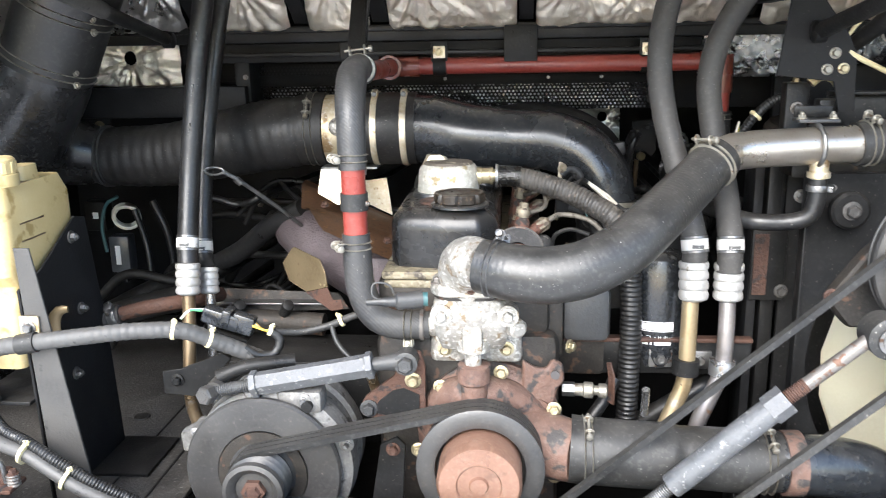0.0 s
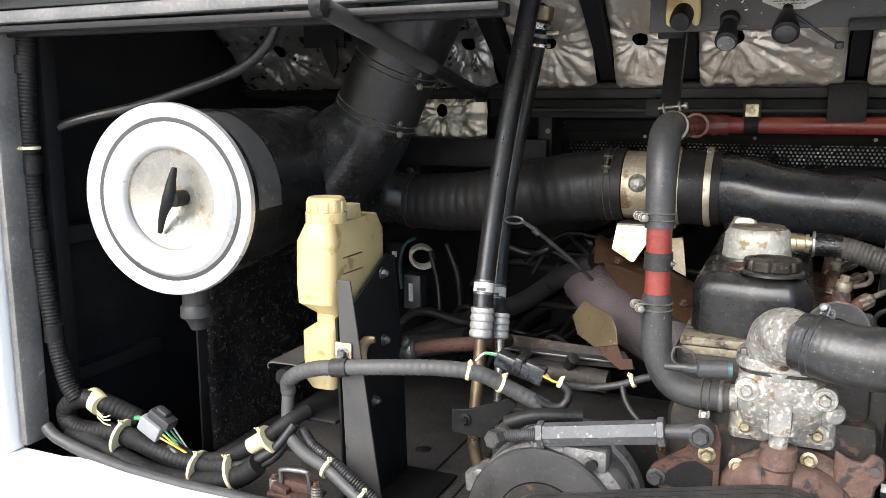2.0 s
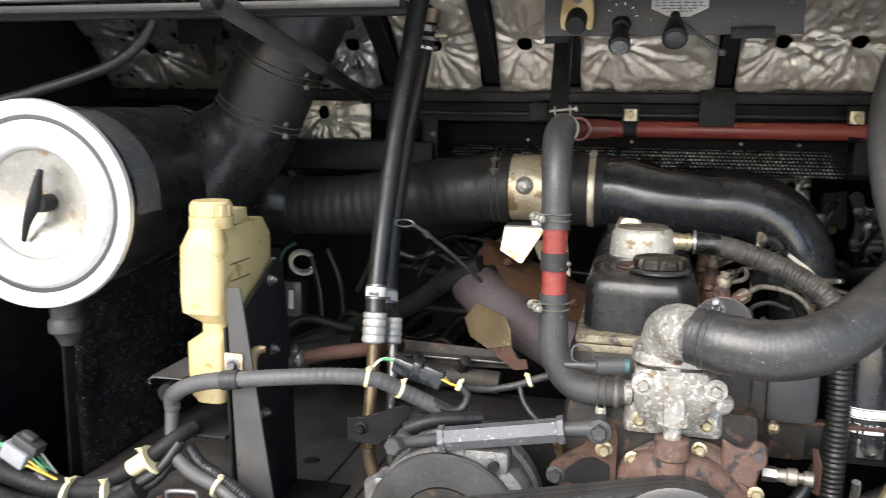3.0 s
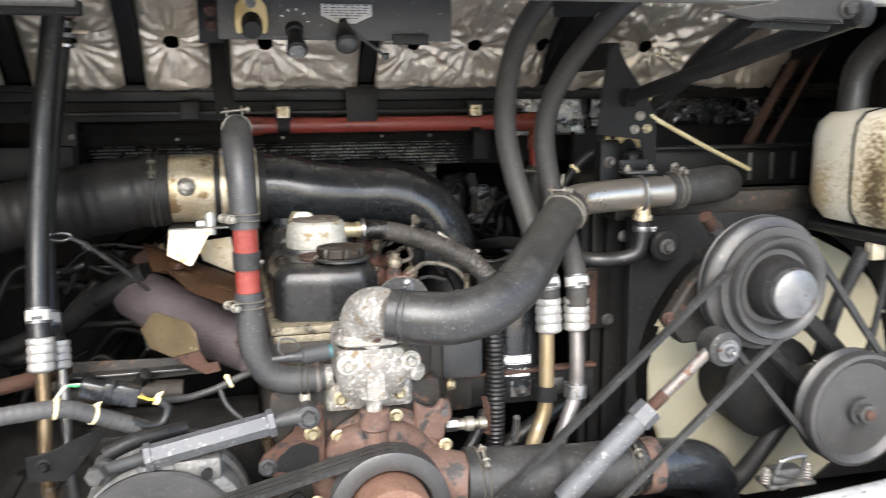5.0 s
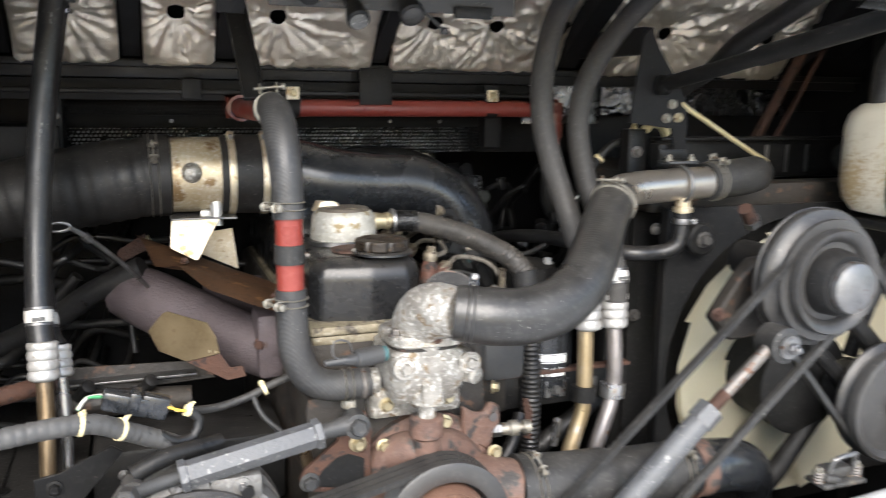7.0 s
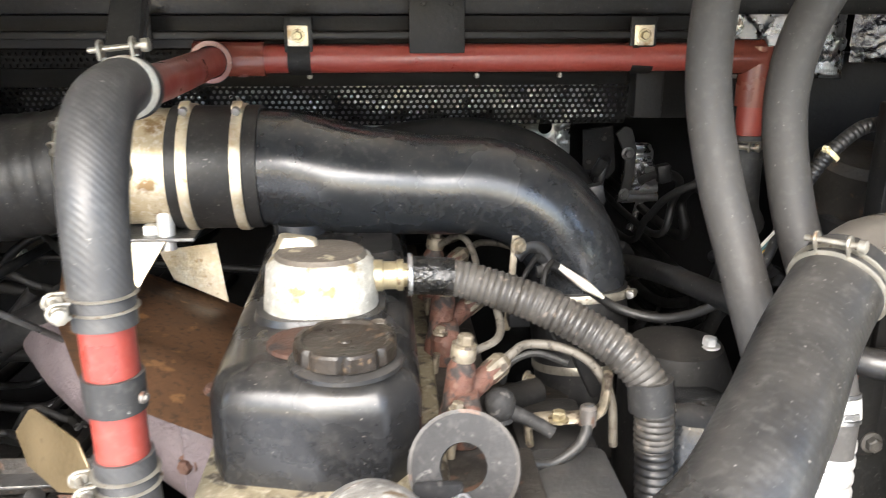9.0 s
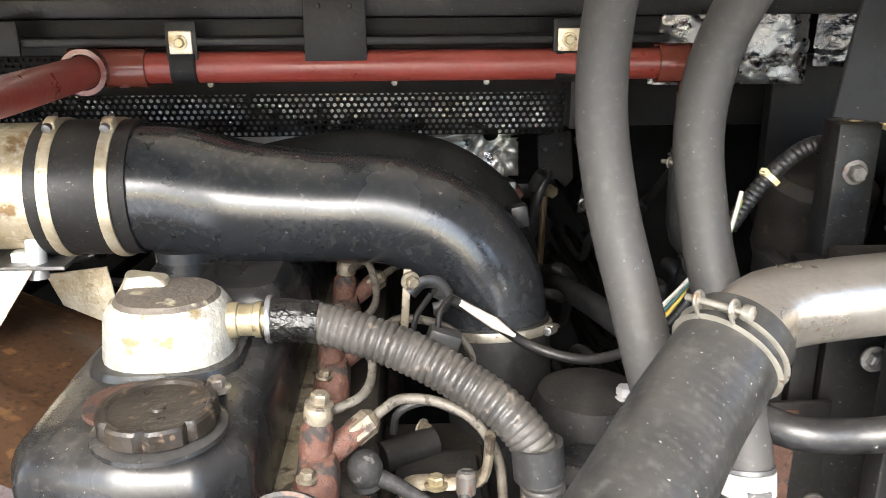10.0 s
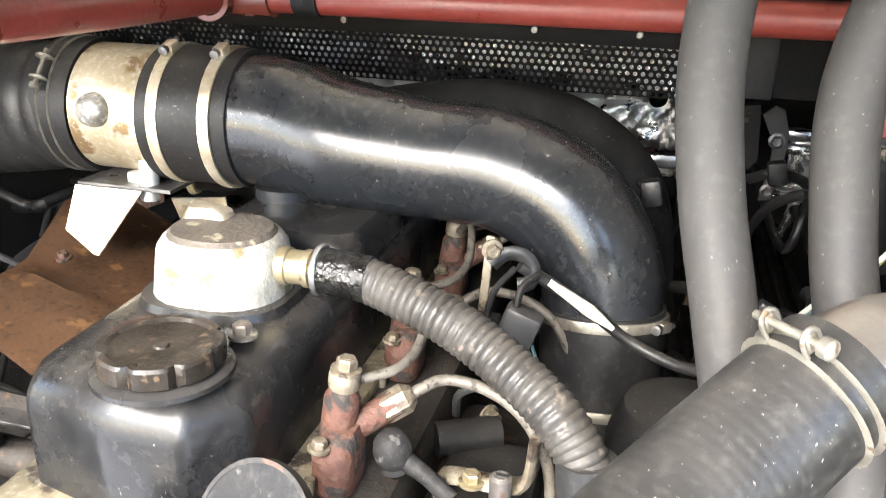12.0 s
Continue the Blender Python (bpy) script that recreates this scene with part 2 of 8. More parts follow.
CREAM = mat("cream_plastic", (0.46, 0.34, 0.14), (0.62, 0.51, 0.28), 0.4, bump=0.08, scale=12, spots=(0.34, 0.24, 0.09), spot_scale=30, spot_cut=0.60)
FANCREAM = mat("cream_fan_plastic", (0.62, 0.58, 0.43), (0.70, 0.665, 0.52), 0.45, bump=0.06, scale=6, spots=(0.50, 0.46, 0.34), spot_scale=9, spot_cut=0.62)
TANK = mat("stained_white_plastic", (0.58, 0.53, 0.42), (0.72, 0.68, 0.58), 0.36, bump=0.06, scale=9, spots=(0.24, 0.17, 0.09), spot_scale=190, spot_cut=0.67, stain_scale=165.0, stain=(((-0.12, -0.055, 0.06), (0.10, 0.085, 0.16), (0.46, 0.36, 0.20), 1.5, 0.8), ((-0.125, -0.048, 0.035), (0.06, 0.042, 0.14), (0.075, 0.055, 0.03), 1.5, 0.75), ((-0.125, 0.09, 0.04), (0.06, 0.08, 0.10), (0.40, 0.30, 0.17), 1.15, 0.7), ((-0.05, -0.12, 0.03), (0.025, 0.03, 0.03), (0.22, 0.13, 0.07), 1.5, 0.9)))
WHITE = mat("white_body_paint", (0.80, 0.80, 0.79), (0.86, 0.86, 0.85), 0.25, bump=0.0, scale=3)
WMETAL = mat("worn_bright_metal", (0.52, 0.515, 0.50), (0.66, 0.655, 0.64), 0.36, metal=0.55, bump=0.12, scale=14, spots=(0.34, 0.29, 0.22), spot_scale=24, spot_cut=0.64)
RAIL = mat("grey_rail_aluminium", (0.12, 0.116, 0.108), (0.215, 0.208, 0.195), 0.45, metal=0.25, bump=0.2, scale=20, spots=(0.36, 0.35, 0.33), spot_scale=60, spot_cut=0.66, scuff=((0.30, 0.29, 0.27), 0.4))
SEAL = mat("worn_grey_seal", (0.13, 0.13, 0.128), (0.30, 0.298, 0.29), 0.5, bump=0.15, scale=30, spots=(0.05, 0.05, 0.05), spot_scale=60, spot_cut=0.62)
BLACKSEAL = mat("dark_rubber_seal", (0.028, 0.028, 0.029), (0.055, 0.055, 0.055), 0.5, bump=0.15, dust=0.2, spots=(0.2, 0.2, 0.19), spot_scale=120, spot_cut=0.7)
FOIL = mat("crinkled_foil", (0.84, 0.75, 0.62), (0.96, 0.89, 0.77), 0.43, metal=0.88, scale=60, fine=420, bump=0.3, rough_var=0.08)
LOOSEFOIL = mat("worn_loose_foil", (0.50, 0.485, 0.46), (0.72, 0.70, 0.66), 0.34, metal=0.92, scale=40, fine=220, bump=0.35, rough_var=0.12)
# Foil copy darkened to stand for shade; pale spots are painted glints.
DARKFOIL = mat("shade_toned_foil", (0.07, 0.072, 0.078), (0.17, 0.172, 0.18), 0.24, metal=0.9, scale=50, fine=150, bump=0.5, rough_var=0.1, spots=(0.6, 0.6, 0.6), spot_scale=140, spot_cut=0.66)
# Foil copy toned to half shade, its glints painted as white spots.
MIDFOIL = mat("half_shade_foil", (0.22, 0.22, 0.225), (0.40, 0.40, 0.405), 0.28, metal=0.92, scale=48, fine=200, bump=0.5, rough_var=0.14, spots=(0.6, 0.6, 0.6), spot_scale=100, spot_cut=0.66)
# The pale spots paint the sparkle of light on the creased tar.
TAR = mat("black_tar_foil", (0.012, 0.012, 0.012), (0.030, 0.030, 0.030), 0.2, bump=0.8, scale=60, spec=0.8, spots=(0.42, 0.42, 0.42), spot_scale=190, spot_cut=0.625)
SLEEVE = mat("dusty_intake_rubber", (0.0085, 0.0082, 0.008), (0.018, 0.017, 0.0165), 0.5, bump=0.12, dust=0.10, spec=0.32, scale=14, spots=(0.13, 0.12, 0.11), spot_scale=300, spot_cut=0.67, scuff=((0.035, 0.033, 0.031), 0.5))
OXIDE = mat("oxidised_white_casting", (0.30, 0.285, 0.24), (0.56, 0.545, 0.49), 0.5, metal=0.3, scale=40, bump=0.4, spots=(0.25, 0.195, 0.105), spot_scale=50, spot_cut=0.56, detail=9.0, scuff=((0.74, 0.73, 0.68), 0.6))
GRIMETOP = mat("grimy_brown_casting_top", (0.075, 0.062, 0.05), (0.19, 0.165, 0.135), 0.6, metal=0.2, scale=30, bump=0.4, spots=(0.40, 0.36, 0.26), spot_scale=60, spot_cut=0.60, detail=9.0)
EYE = mat("dusty_lifting_eye_paint", (0.014, 0.014, 0.0145), (0.032, 0.0315, 0.031), 0.6, spec=0.2, scale=40, bump=0.25, spots=(0.09, 0.085, 0.08), spot_scale=130, spot_cut=0.62, scuff=((0.07, 0.067, 0.064), 0.4))
FLANGE = mat("stained_flange", (0.095, 0.078, 0.047), (0.27, 0.235, 0.16), 0.6, metal=0.2, scale=26, bump=0.3, spots=(0.045, 0.036, 0.026), spot_scale=50, spot_cut=0.53, scuff=((0.42, 0.39, 0.31), 0.45))
JOINER = mat("yellowed_dirty_plating", (0.36, 0.27, 0.14), (0.64, 0.575, 0.44), 0.42, metal=0.65, scale=20, bump=0.2, spots=(0.24, 0.16, 0.08), spot_scale=30, spot_cut=0.58, detail=10.0, scuff=((0.78, 0.76, 0.71), 0.55))
TIE = mat("yellowed_nylon", (0.62, 0.52, 0.28), (0.74, 0.66, 0.42), 0.45, bump=0.05)
PAPER = mat("label_paper", (0.42, 0.41, 0.385), (0.56, 0.55, 0.52), 0.6, bump=0.05, spots=(0.24, 0.23, 0.21), spot_scale=160, spot_cut=0.62)
DISH = mat("stained_bare_dish", (0.30, 0.275, 0.225), (0.50, 0.475, 0.42), 0.32, metal=0.65, scale=14, bump=0.12, spots=(0.27, 0.19, 0.11), spot_scale=26, spot_cut=0.60, scuff=((0.62, 0.60, 0.55), 0.5))
DECK = mat("dusty_deck_plate", (0.018, 0.0175, 0.017), (0.062, 0.058, 0.054), 0.6, scale=14, bump=0.45, spots=(0.34, 0.33, 0.31), spot_scale=150, spot_cut=0.675, dust=0.10, scuff=((0.12, 0.113, 0.105), 0.5))
PANEL = mat("dusty_grey_black_panel", (0.016, 0.0155, 0.015), (0.034, 0.032, 0.030), 0.5, scale=14, bump=0.12, spots=(0.22, 0.21, 0.20), spot_scale=230, spot_cut=0.69)
OILCAP = mat("oily_brown_black_cap", (0.0055, 0.0047, 0.0040), (0.024, 0.0175, 0.0118), 0.38, scale=40, bump=0.25, spec=0.4, spots=(0.085, 0.058, 0.036), spot_scale=120, spot_cut=0.60, dust=0.08)
OILY = mat("oily_rubber_cuff", (0.004, 0.004, 0.0042), (0.010, 0.0098, 0.0095), 0.26, scale=70, bump=0.7, spec=0.5, spots=(0.30, 0.29, 0.28), spot_scale=320, spot_cut=0.68)
ARMSTEEL = mat("grimy_hinge_steel", (0.012, 0.0112, 0.0102), (0.026, 0.0238, 0.021), 0.5, bump=0.15, dust=0.06, spec=0.3, scale=12, scuff=((0.042, 0.039, 0.035), 0.4))
LATCHM = mat("grimy_latch_steel", (0.035, 0.034, 0.033), (0.10, 0.096, 0.09), 0.5, metal=0.4, scale=60, bump=0.4, spots=(0.17, 0.14, 0.10), spot_scale=90, spot_cut=0.6)
GREYROD = mat("rust_flecked_rod", (0.10, 0.09, 0.082), (0.19, 0.175, 0.16), 0.5, metal=0.5, scale=60, bump=0.2, spots=(0.11, 0.06, 0.04), spot_scale=90, spot_cut=0.58)
INK = mat("print_ink", (0.05, 0.05, 0.05), (0.08, 0.07, 0.07), 0.6, bump=0.0)
GREYLBL = mat("worn_grey_label", (0.05, 0.05, 0.05), (0.12, 0.12, 0.115), 0.6, bump=0.4, fine=420, scale=60, spots=(0.3, 0.29, 0.27), spot_scale=300, spot_cut=0.62)
CLEARPLUG = mat("pale_connector_plastic", (0.20, 0.20, 0.21), (0.32, 0.32, 0.33), 0.4, bump=0.05)
PLUG = mat("grey_connector_plastic", (0.055, 0.058, 0.062), (0.095, 0.10, 0.105), 0.45, bump=0.05)
PRINTW = mat("white_print", (0.70, 0.70, 0.70), (0.78, 0.78, 0.78), 0.5, bump=0.0)
TEAL = mat("teal_plug", (0.03, 0.085, 0.09), (0.05, 0.13, 0.135), 0.5, bump=0.0)
YWIRE = mat("yellow_wire", (0.70, 0.42, 0.04), (0.78, 0.52, 0.08), 0.4, bump=0.0)
GWIRE = mat("green_wire", (0.08, 0.34, 0.14), (0.14, 0.45, 0.2), 0.4, bump=0.0)
WWIRE = mat("white_wire", (0.66, 0.62, 0.52), (0.75, 0.72, 0.64), 0.4, bump=0.0)
LAMPRED = mat("red_lamp_lens", (0.5, 0.02, 0.03), (0.6, 0.03, 0.04), 0.15, bump=0.0)
LAMPAMB = mat("amber_lamp_lens", (0.75, 0.45, 0.02), (0.8, 0.5, 0.04), 0.15, bump=0.0)
GROUND = mat("concrete_yard", (0.56, 0.55, 0.53), (0.68, 0.67, 0.65), 0.85, scale=2, fine=40, bump=0.3)

# ---------------------------------------------------------------- mesh helpers
ORIGIN = {}
rnd = random.Random(5)


def vec(*p):
    return Vector(p if len(p) > 1 else p[0])


def frame_of(axis, up=(0, 0, 1)):
    z = Vector(axis).normalized()
    u = Vector(up)
    if abs(z.dot(u)) > 0.98:
        u = Vector((0, 1, 0))
    x = u.cross(z).normalized()
    return Matrix((x, z.cross(x), z)).transposed().to_4x4()


def finish(bm, angle=38):
    for f in bm.faces:
        f.smooth = True
    return angle


def mesh_of(name, bm, m, angle=38):
    finish(bm)
    bmesh.ops.recalc_face_normals(bm, faces=bm.faces[:])
    me = bpy.data.meshes.new(name)
    bm.to_mesh(me)
    bm.free()
    me.set_sharp_from_angle(angle=radians(angle))
    me.materials.append(m)
    return me


def thing(name, label, category, at=(0, 0, 0), group="", kind=""):
    ob = new(name)
    ob.empty_display_size = 0.02
    ob.location = at
    ORIGIN[ob] = Vector(at)
    return tagged(ob, label, category, group, kind)


def part(name, bm, m, parent, label="", angle=38):
    """Links a bmesh, in world places, as one mesh under a thing or part."""
    o = ORIGIN[parent]
    bmesh.ops.translate(bm, vec=-o, verts=bm.verts[:])
    ob = new(name, mesh_of(name, bm, m, angle))
    ob.parent = parent
    ORIGIN[ob] = o
    return tagged(ob, label)


def solo(name, bm, m, label, category, group="", kind="", angle=38):
    """One mesh as a thing of its own, its origin at the middle of its base."""
    lo = Vector([min(v.co[i] for v in bm.verts) for i in range(3)])
    hi = Vector([max(v.co[i] for v in bm.verts) for i in range(3)])
    o = Vector(((lo.x + hi.x) / 2, (lo.y + hi.y) / 2, lo.z))
    bmesh.ops.translate(bm, vec=-o, verts=bm.verts[:])
    ob = new(name, mesh_of(name, bm, m, angle))
    ob.location = o
    ORIGIN[ob] = o
    return tagged(ob, label, category, group, kind)


def box(lo, hi, bevel=0.002, turn=None, seg=2, bm=None):
    """A box from corner to corner, bevelled; turn: a matrix applied about its middle."""
    b = bmesh.new()
    c = (Vector(lo) + Vector(hi)) / 2
    s = Vector(hi) - Vector(lo)
    bmesh.ops.create_cube(b, size=1, matrix=Matrix.Diagonal((*s, 1)))
    if bevel:
        bmesh.ops.bevel(b, geom=b.edges[:], offset=min(bevel, 0.45 * min(s)), segments=seg, affect="EDGES", profile=0.5)
    bmesh.ops.transform(b, matrix=Matrix.Translation(c) @ (turn.to_4x4() if turn else Matrix()), verts=b.verts[:])
    if bm is None:
        return b
    return join(bm, b)


def join(bm, other):
    me = bpy.data.meshes.new("tmp")
    other.to_mesh(me)
    other.free()
    bm.from_mesh(me)
    bpy.data.meshes.remove(me)
    return bm


def spline(pts, step=0.008):
    """Points at even steps along a smooth curve through pts; and, for each, how far along the list it lies."""
    p = [Vector(q) for q in pts]
    if len(p) == 2:
        n = max(2, int((p[1] - p[0]).length / step))
        return [p[0].lerp(p[1], i / n) for i in range(n + 1)], [i / n for i in range(n + 1)]
    e = [2 * p[0] - p[1]] + p + [2 * p[-1] - p[-2]]
    out, par = [], []
    for i in range(1, len(e) - 2):
        a, b, c, d = e[i - 1:i + 3]
        n = max(2, int((c - b).length / step))
        for k in range(n):
            t = k / n
            out.append(0.5 * (2 * b + (c - a) * t + (2 * a - 5 * b + 4 * c - d) * t * t + (3 * b - a - 3 * c + d) * t ** 3))
            par.append(i - 1 + t)
    return out + [p[-1]], par + [len(p) - 1]


def tube(pts, r, seg=16, step=0.008, rib=None, bm=None, hollow=0.0, flat=1.0):
    """A tube along a smooth curve. r: a radius, or one for each point; rib: (pitch, height); hollow: wall seen at open ends."""
    b = bmesh.new() if bm is None else bm
    if rib:
        step = min(step, rib[0] / 5)
    line, par = spline(pts, step)
    rs = r if isinstance(r, (list, tuple)) else [r] * len(pts)
    t = (line[1] - line[0]).normalized()
    x = frame_of(t).to_3x3() @ Vector((1, 0, 0))
    rings, run = [], 0.0
    for i, q in enumerate(line):
        d = (line[min(i + 1, len(line) - 1)] - line[max(i - 1, 0)]).normalized()
        x = (x - d * x.dot(d)).normalized()
        y = d.cross(x)
        if i:
            run += (q - line[i - 1]).length
        k = min(int(par[i]), len(rs) - 2)
        rad = rs[k] + (rs[k + 1] - rs[k]) * (par[i] - k)
        if rib:
            rad += rib[1] * abs(math.sin(math.pi * run / rib[0])) ** 0.7 - rib[1] * 0.5
        rings.append([b.verts.new(q + x * (rad * math.cos(2 * math.pi * j / seg)) + y * (rad * flat * math.sin(2 * math.pi * j / seg))) for j in range(seg)])
    for a, c in zip(rings, rings[1:]):
        for j in range(seg):
            b.faces.new((a[j], a[(j + 1) % seg], c[(j + 1) % seg], c[j]))
    b.faces.new(rings[0][::-1])
    b.faces.new(rings[-1])
    return b


def lathe(prof, at, axis, seg=32, bm=None, up=(0, 0, 1), caps=True):
    """Turns a profile of (height, radius) about an axis through at."""
    b = bmesh.new() if bm is None else bm
    m = Matrix.Translation(at) @ frame_of(axis, up)
    rings = []
    for h, r in prof:
        if r < 1e-6:
            rings.append([b.verts.new(m @ Vector((0, 0, h)))])
        else:
            rings.append([b.verts.new(m @ Vector((r * math.cos(2 * math.pi * j / seg), r * math.sin(2 * math.pi * j / seg), h))) for j in range(seg)])
    for a, c in zip(rings, rings[1:]):
        for j in range(seg):
            k = (j + 1) % seg
            if len(a) == 1 and len(c) == 1:
                continue
            if len(a) == 1:
                b.faces.new((a[0], c[k], c[j]))
            elif len(c) == 1:
                b.faces.new((a[j], a[k], c[0]))
            else:
                b.faces.new((a[j], a[k], c[k], c[j]))
    if caps and tuple(prof[0]) != tuple(prof[-1]):
        for ring, flip in ((rings[0], True), (rings[-1], False)):
            if len(ring) > 1:
                b.faces.new(ring[::-1] if flip else ring)
    return b


def plate(outline, origin, ux, uy, thick, bevel=0.0008, bm=None, holes=()):
    """A flat plate: an outline of (u, v) in the plane of ux and uy at origin, thick along their normal."""
    b = bmesh.new()
    o, x, y = Vector(origin), Vector(ux).normalized(), Vector(uy).normalized()
    n = x.cross(y).normalized()
    f = b.faces.new([b.verts.new(o + x * u + y * v) for u, v in outline])
    ext = bmesh.ops.extrude_face_region(b, geom=[f])
    bmesh.ops.translate(b, vec=n * thick, verts=[v for v in ext["geom"] if isinstance(v, bmesh.types.BMVert)])
    bmesh.ops.recalc_face_normals(b, faces=b.faces[:])
    if bevel:
        bmesh.ops.bevel(b, geom=b.edges[:], offset=bevel, segments=1, affect="EDGES")
    if bm is None:
        return b
    return join(bm, b)


BOLTS = {}


def bolt(at, axis, r, parent, m=None, name="bolt", washer=True, shaft=0.0, label=""):
    """A hexagon bolt head with washer, its seat at at."""
    m, r = m or BRASS, r * 0.9
    key = (r, washer, shaft, m.name)
    if key not in BOLTS:
        b = bmesh.new()
        if washer:
            lathe([(-0.001, r * 1.45), (0.0012, r * 1.45), (0.0015, r * 1.35)], (0, 0, 0), (0, 0, 1), 18, b)
        lathe([(0.0012, r), (r * 1.05, r), (r * 1.25, r * 0.82)], (0, 0, 0), (0, 0, 1), 6, b)
        lathe([(r * 1.2, r * 0.5), (r * 1.28, r * 0.45), (r * 1.22, r * 0.3)], (0, 0, 0), (0, 0, 1), 12, b)
        if shaft:
            lathe([(r, r * 0.55), (r + shaft, r * 0.55), (r + shaft + 0.001, r * 0.4)], (0, 0, 0), (0, 0, 1), 12, b)
        BOLTS[key] = mesh_of("bolt", b, m, 30)
    ob = new(name, BOLTS[key])
    ob.parent = parent
    ob.matrix_basis = Matrix.Translation(Vector(at) - ORIGIN[parent]) @ frame_of(axis) @ Matrix.Rotation(rnd.random() * 6, 4, "Z")
    ORIGIN[ob] = ORIGIN[parent]
    return tagged(ob, label)


def band(at, axis, r, width, parent, m=None, screw=None, name="clamp", label="", thick=0.0012):
    """A worm-drive hose clamp round a hose; screw: the side on which its housing sits."""
    m = m or ZINC
    b = lathe([(-width / 2, r), (-width / 2, r + thick), (-width * 0.3, r + thick * 1.5), (width * 0.3, r + thick * 1.5), (width / 2, r + thick), (width / 2, r)], at, axis, 36)
    c = part(name, b, m, parent, label)
    if screw:
        a, s = Vector(axis).normalized(), Vector(screw).normalized()
        s = (s - a * s.dot(a)).normalized()
        t = a.cross(s)
        o = Vector(at) + s * (r + 0.0048)
        turn = Matrix((t, s, a)).transposed()
        part("screw_housing", box(o - Vector((0.0075, 0.0042, width * 0.52)), o + Vector((0.0075, 0.0042, width * 0.52)), 0.0022, turn), m, c)
        part("screw", lathe([(-0.013, 0.0026), (0.009, 0.0026), (0.009, 0.0044), (0.014, 0.0044), (0.0145, 0.0025)], o + s * 0.001, t, 10), STEEL, c)
    return c


def wire_clamp(at, axis, r, parent, gap=0.012, screw=None, m=None, wire=0.001):
    """A two-wire hose clamp with its long screw across the lugs."""
    m = m or DULLZ
    a = Vector(axis).normalized()
    b = bmesh.new()
    for k in (-0.5, 0.5):
        lathe([(k * gap - wire, r), (k * gap, r + 2 * wire), (k * gap + wire, r)], at, axis, 32, b)
    c = part("wire_clamp", b, m, parent)
    if screw:
        s = Vector(screw).normalized()
        s = (s - a * s.dot(a)).normalized()
        t = a.cross(s)
        o = Vector(at) + s * (r + 0.006)
        turn = Matrix((t, s, a)).transposed()
        for k in (-1, 1):
            q = o + t * 0.011 * k
            lug = tube([q - s * 0.006 - a * gap * 0.5, q + s * 0.003 - a * gap * 0.55, q + s * 0.0062 - a * gap * 0.2, q + s * 0.0062 + a * gap * 0.2, q + s * 0.003 + a * gap * 0.55, q - s * 0.006 + a * gap * 0.5], wire * 1.35, 8, 0.003)
            box(q - Vector((0.0012, 0.0048, gap * 0.42)), q + Vector((0.0012, 0.0048, gap * 0.42)), 0.001, turn, 1, lug)
            part("lug", lug, m, c)
        part("screw", lathe([(-0.019, 0.0022), (0.017, 0.0022), (0.017, 0.0048), (0.0215, 0.0048), (0.0225, 0.0028)], o + s * 0.001, t, 10), m, c)
    return c


def hose(name, pts, r, m, label, category="hose", group="", **kw):
    """A hose as a thing of its own, its empty at its lowest point."""
    lo = min((Vector(p) for p in pts), key=lambda p: p.z)
    h = thing(name, label, category, lo, group)
    part("tube", tube(pts, r, **kw), m, h)
    return h


def tie(at, axis, r, parent, m=None, tail=(0, -0.3, 1)):
    """A nylon cable tie round a loom, with its lock and cut tail."""
    b = lathe([(-0.0025, r), (-0.0025, r + 0.0015), (0.0025, r + 0.0015), (0.0025, r)], at, axis, 20)
    s = Vector(tail)
    a = Vector(axis).normalized()
    s = (s - a * s.dot(a)).normalized()
    o = Vector(at) + s * (r + 0.002)
    box(o - Vector((0.0035, 0.003, 0.0035)), o + Vector((0.0035, 0.003, 0.0035)), 0.001, frame_of(s).to_3x3(), 1, b)
    tube([o, o + s * 0.008 + a.cross(s) * 0.004], 0.0014, 6, 0.004, None, b)
    return part("cable_tie", b, m or TIE, parent)

# ---------------------------------------------------------------- setting
SILL_Y, SILL_Z = 0.955, 0.985
XL, XR = -1.145, 1.035
tagged(solo("ground", box((-30, -30, -0.2), (30, 30, 0), 0), GROUND, "pale concrete yard under the vehicle", "ground", kind="structure"))
wall = thing("wall_rear", "white painted rear body panels round an open engine hatch", "wall", (0, SILL_Y, 0.35), kind="structure")
part("lower_panel", plate([(-1.3, 0.35), (1.3, 0.35), (1.3, 0.9665), (XR - 0.025, 0.9665), (0.85, 0.9715), (0.66, 0.9595), (0.5, 0.9505), (0.3, 0.9445), (0.0, 0.9435), (-0.4, 0.9515), (-0.6, 0.9605), (-0.737, 0.9645), (-0.85, 0.9625), (-0.96, 0.9665), (-1.04, 0.9745), (-1.10, 0.9665), (-1.3, 0.9665)], (0, 0.95, 0), (1, 0, 0), (0, 0, 1), 0.035, 0.004), WHITE, wall)
part("side_panel", plate([(XR - 0.032, 0.967), (1.3, 0.967), (1.3, 1.695), (XR + 0.032, 1.695)], (0, 0.95, 0), (1, 0, 0), (0, 0, 1), 0.035, 0.004), WHITE, wall)
part("side_panel", box((-1.3, 0.915, 0.967), (XL - 0.044, 0.95, 1.695), 0.006), WHITE, wall)
part("upper_panel", box((-1.3, 0.915, 1.6965), (1.3, 0.95, 3.0), 0.003), WHITE, wall)
part("body_side", box((-1.3, 0.952, 0.35), (-1.27, 3.2, 2.98), 0.01), WHITE, wall)
part("body_side", box((1.27, 0.952, 0.35), (1.3, 3.2, 2.98), 0.01), WHITE, wall)
part("body_roof", box((-1.3, 0.915, 3.002), (1.3, 3.2, 3.04), 0.015), WHITE, wall)
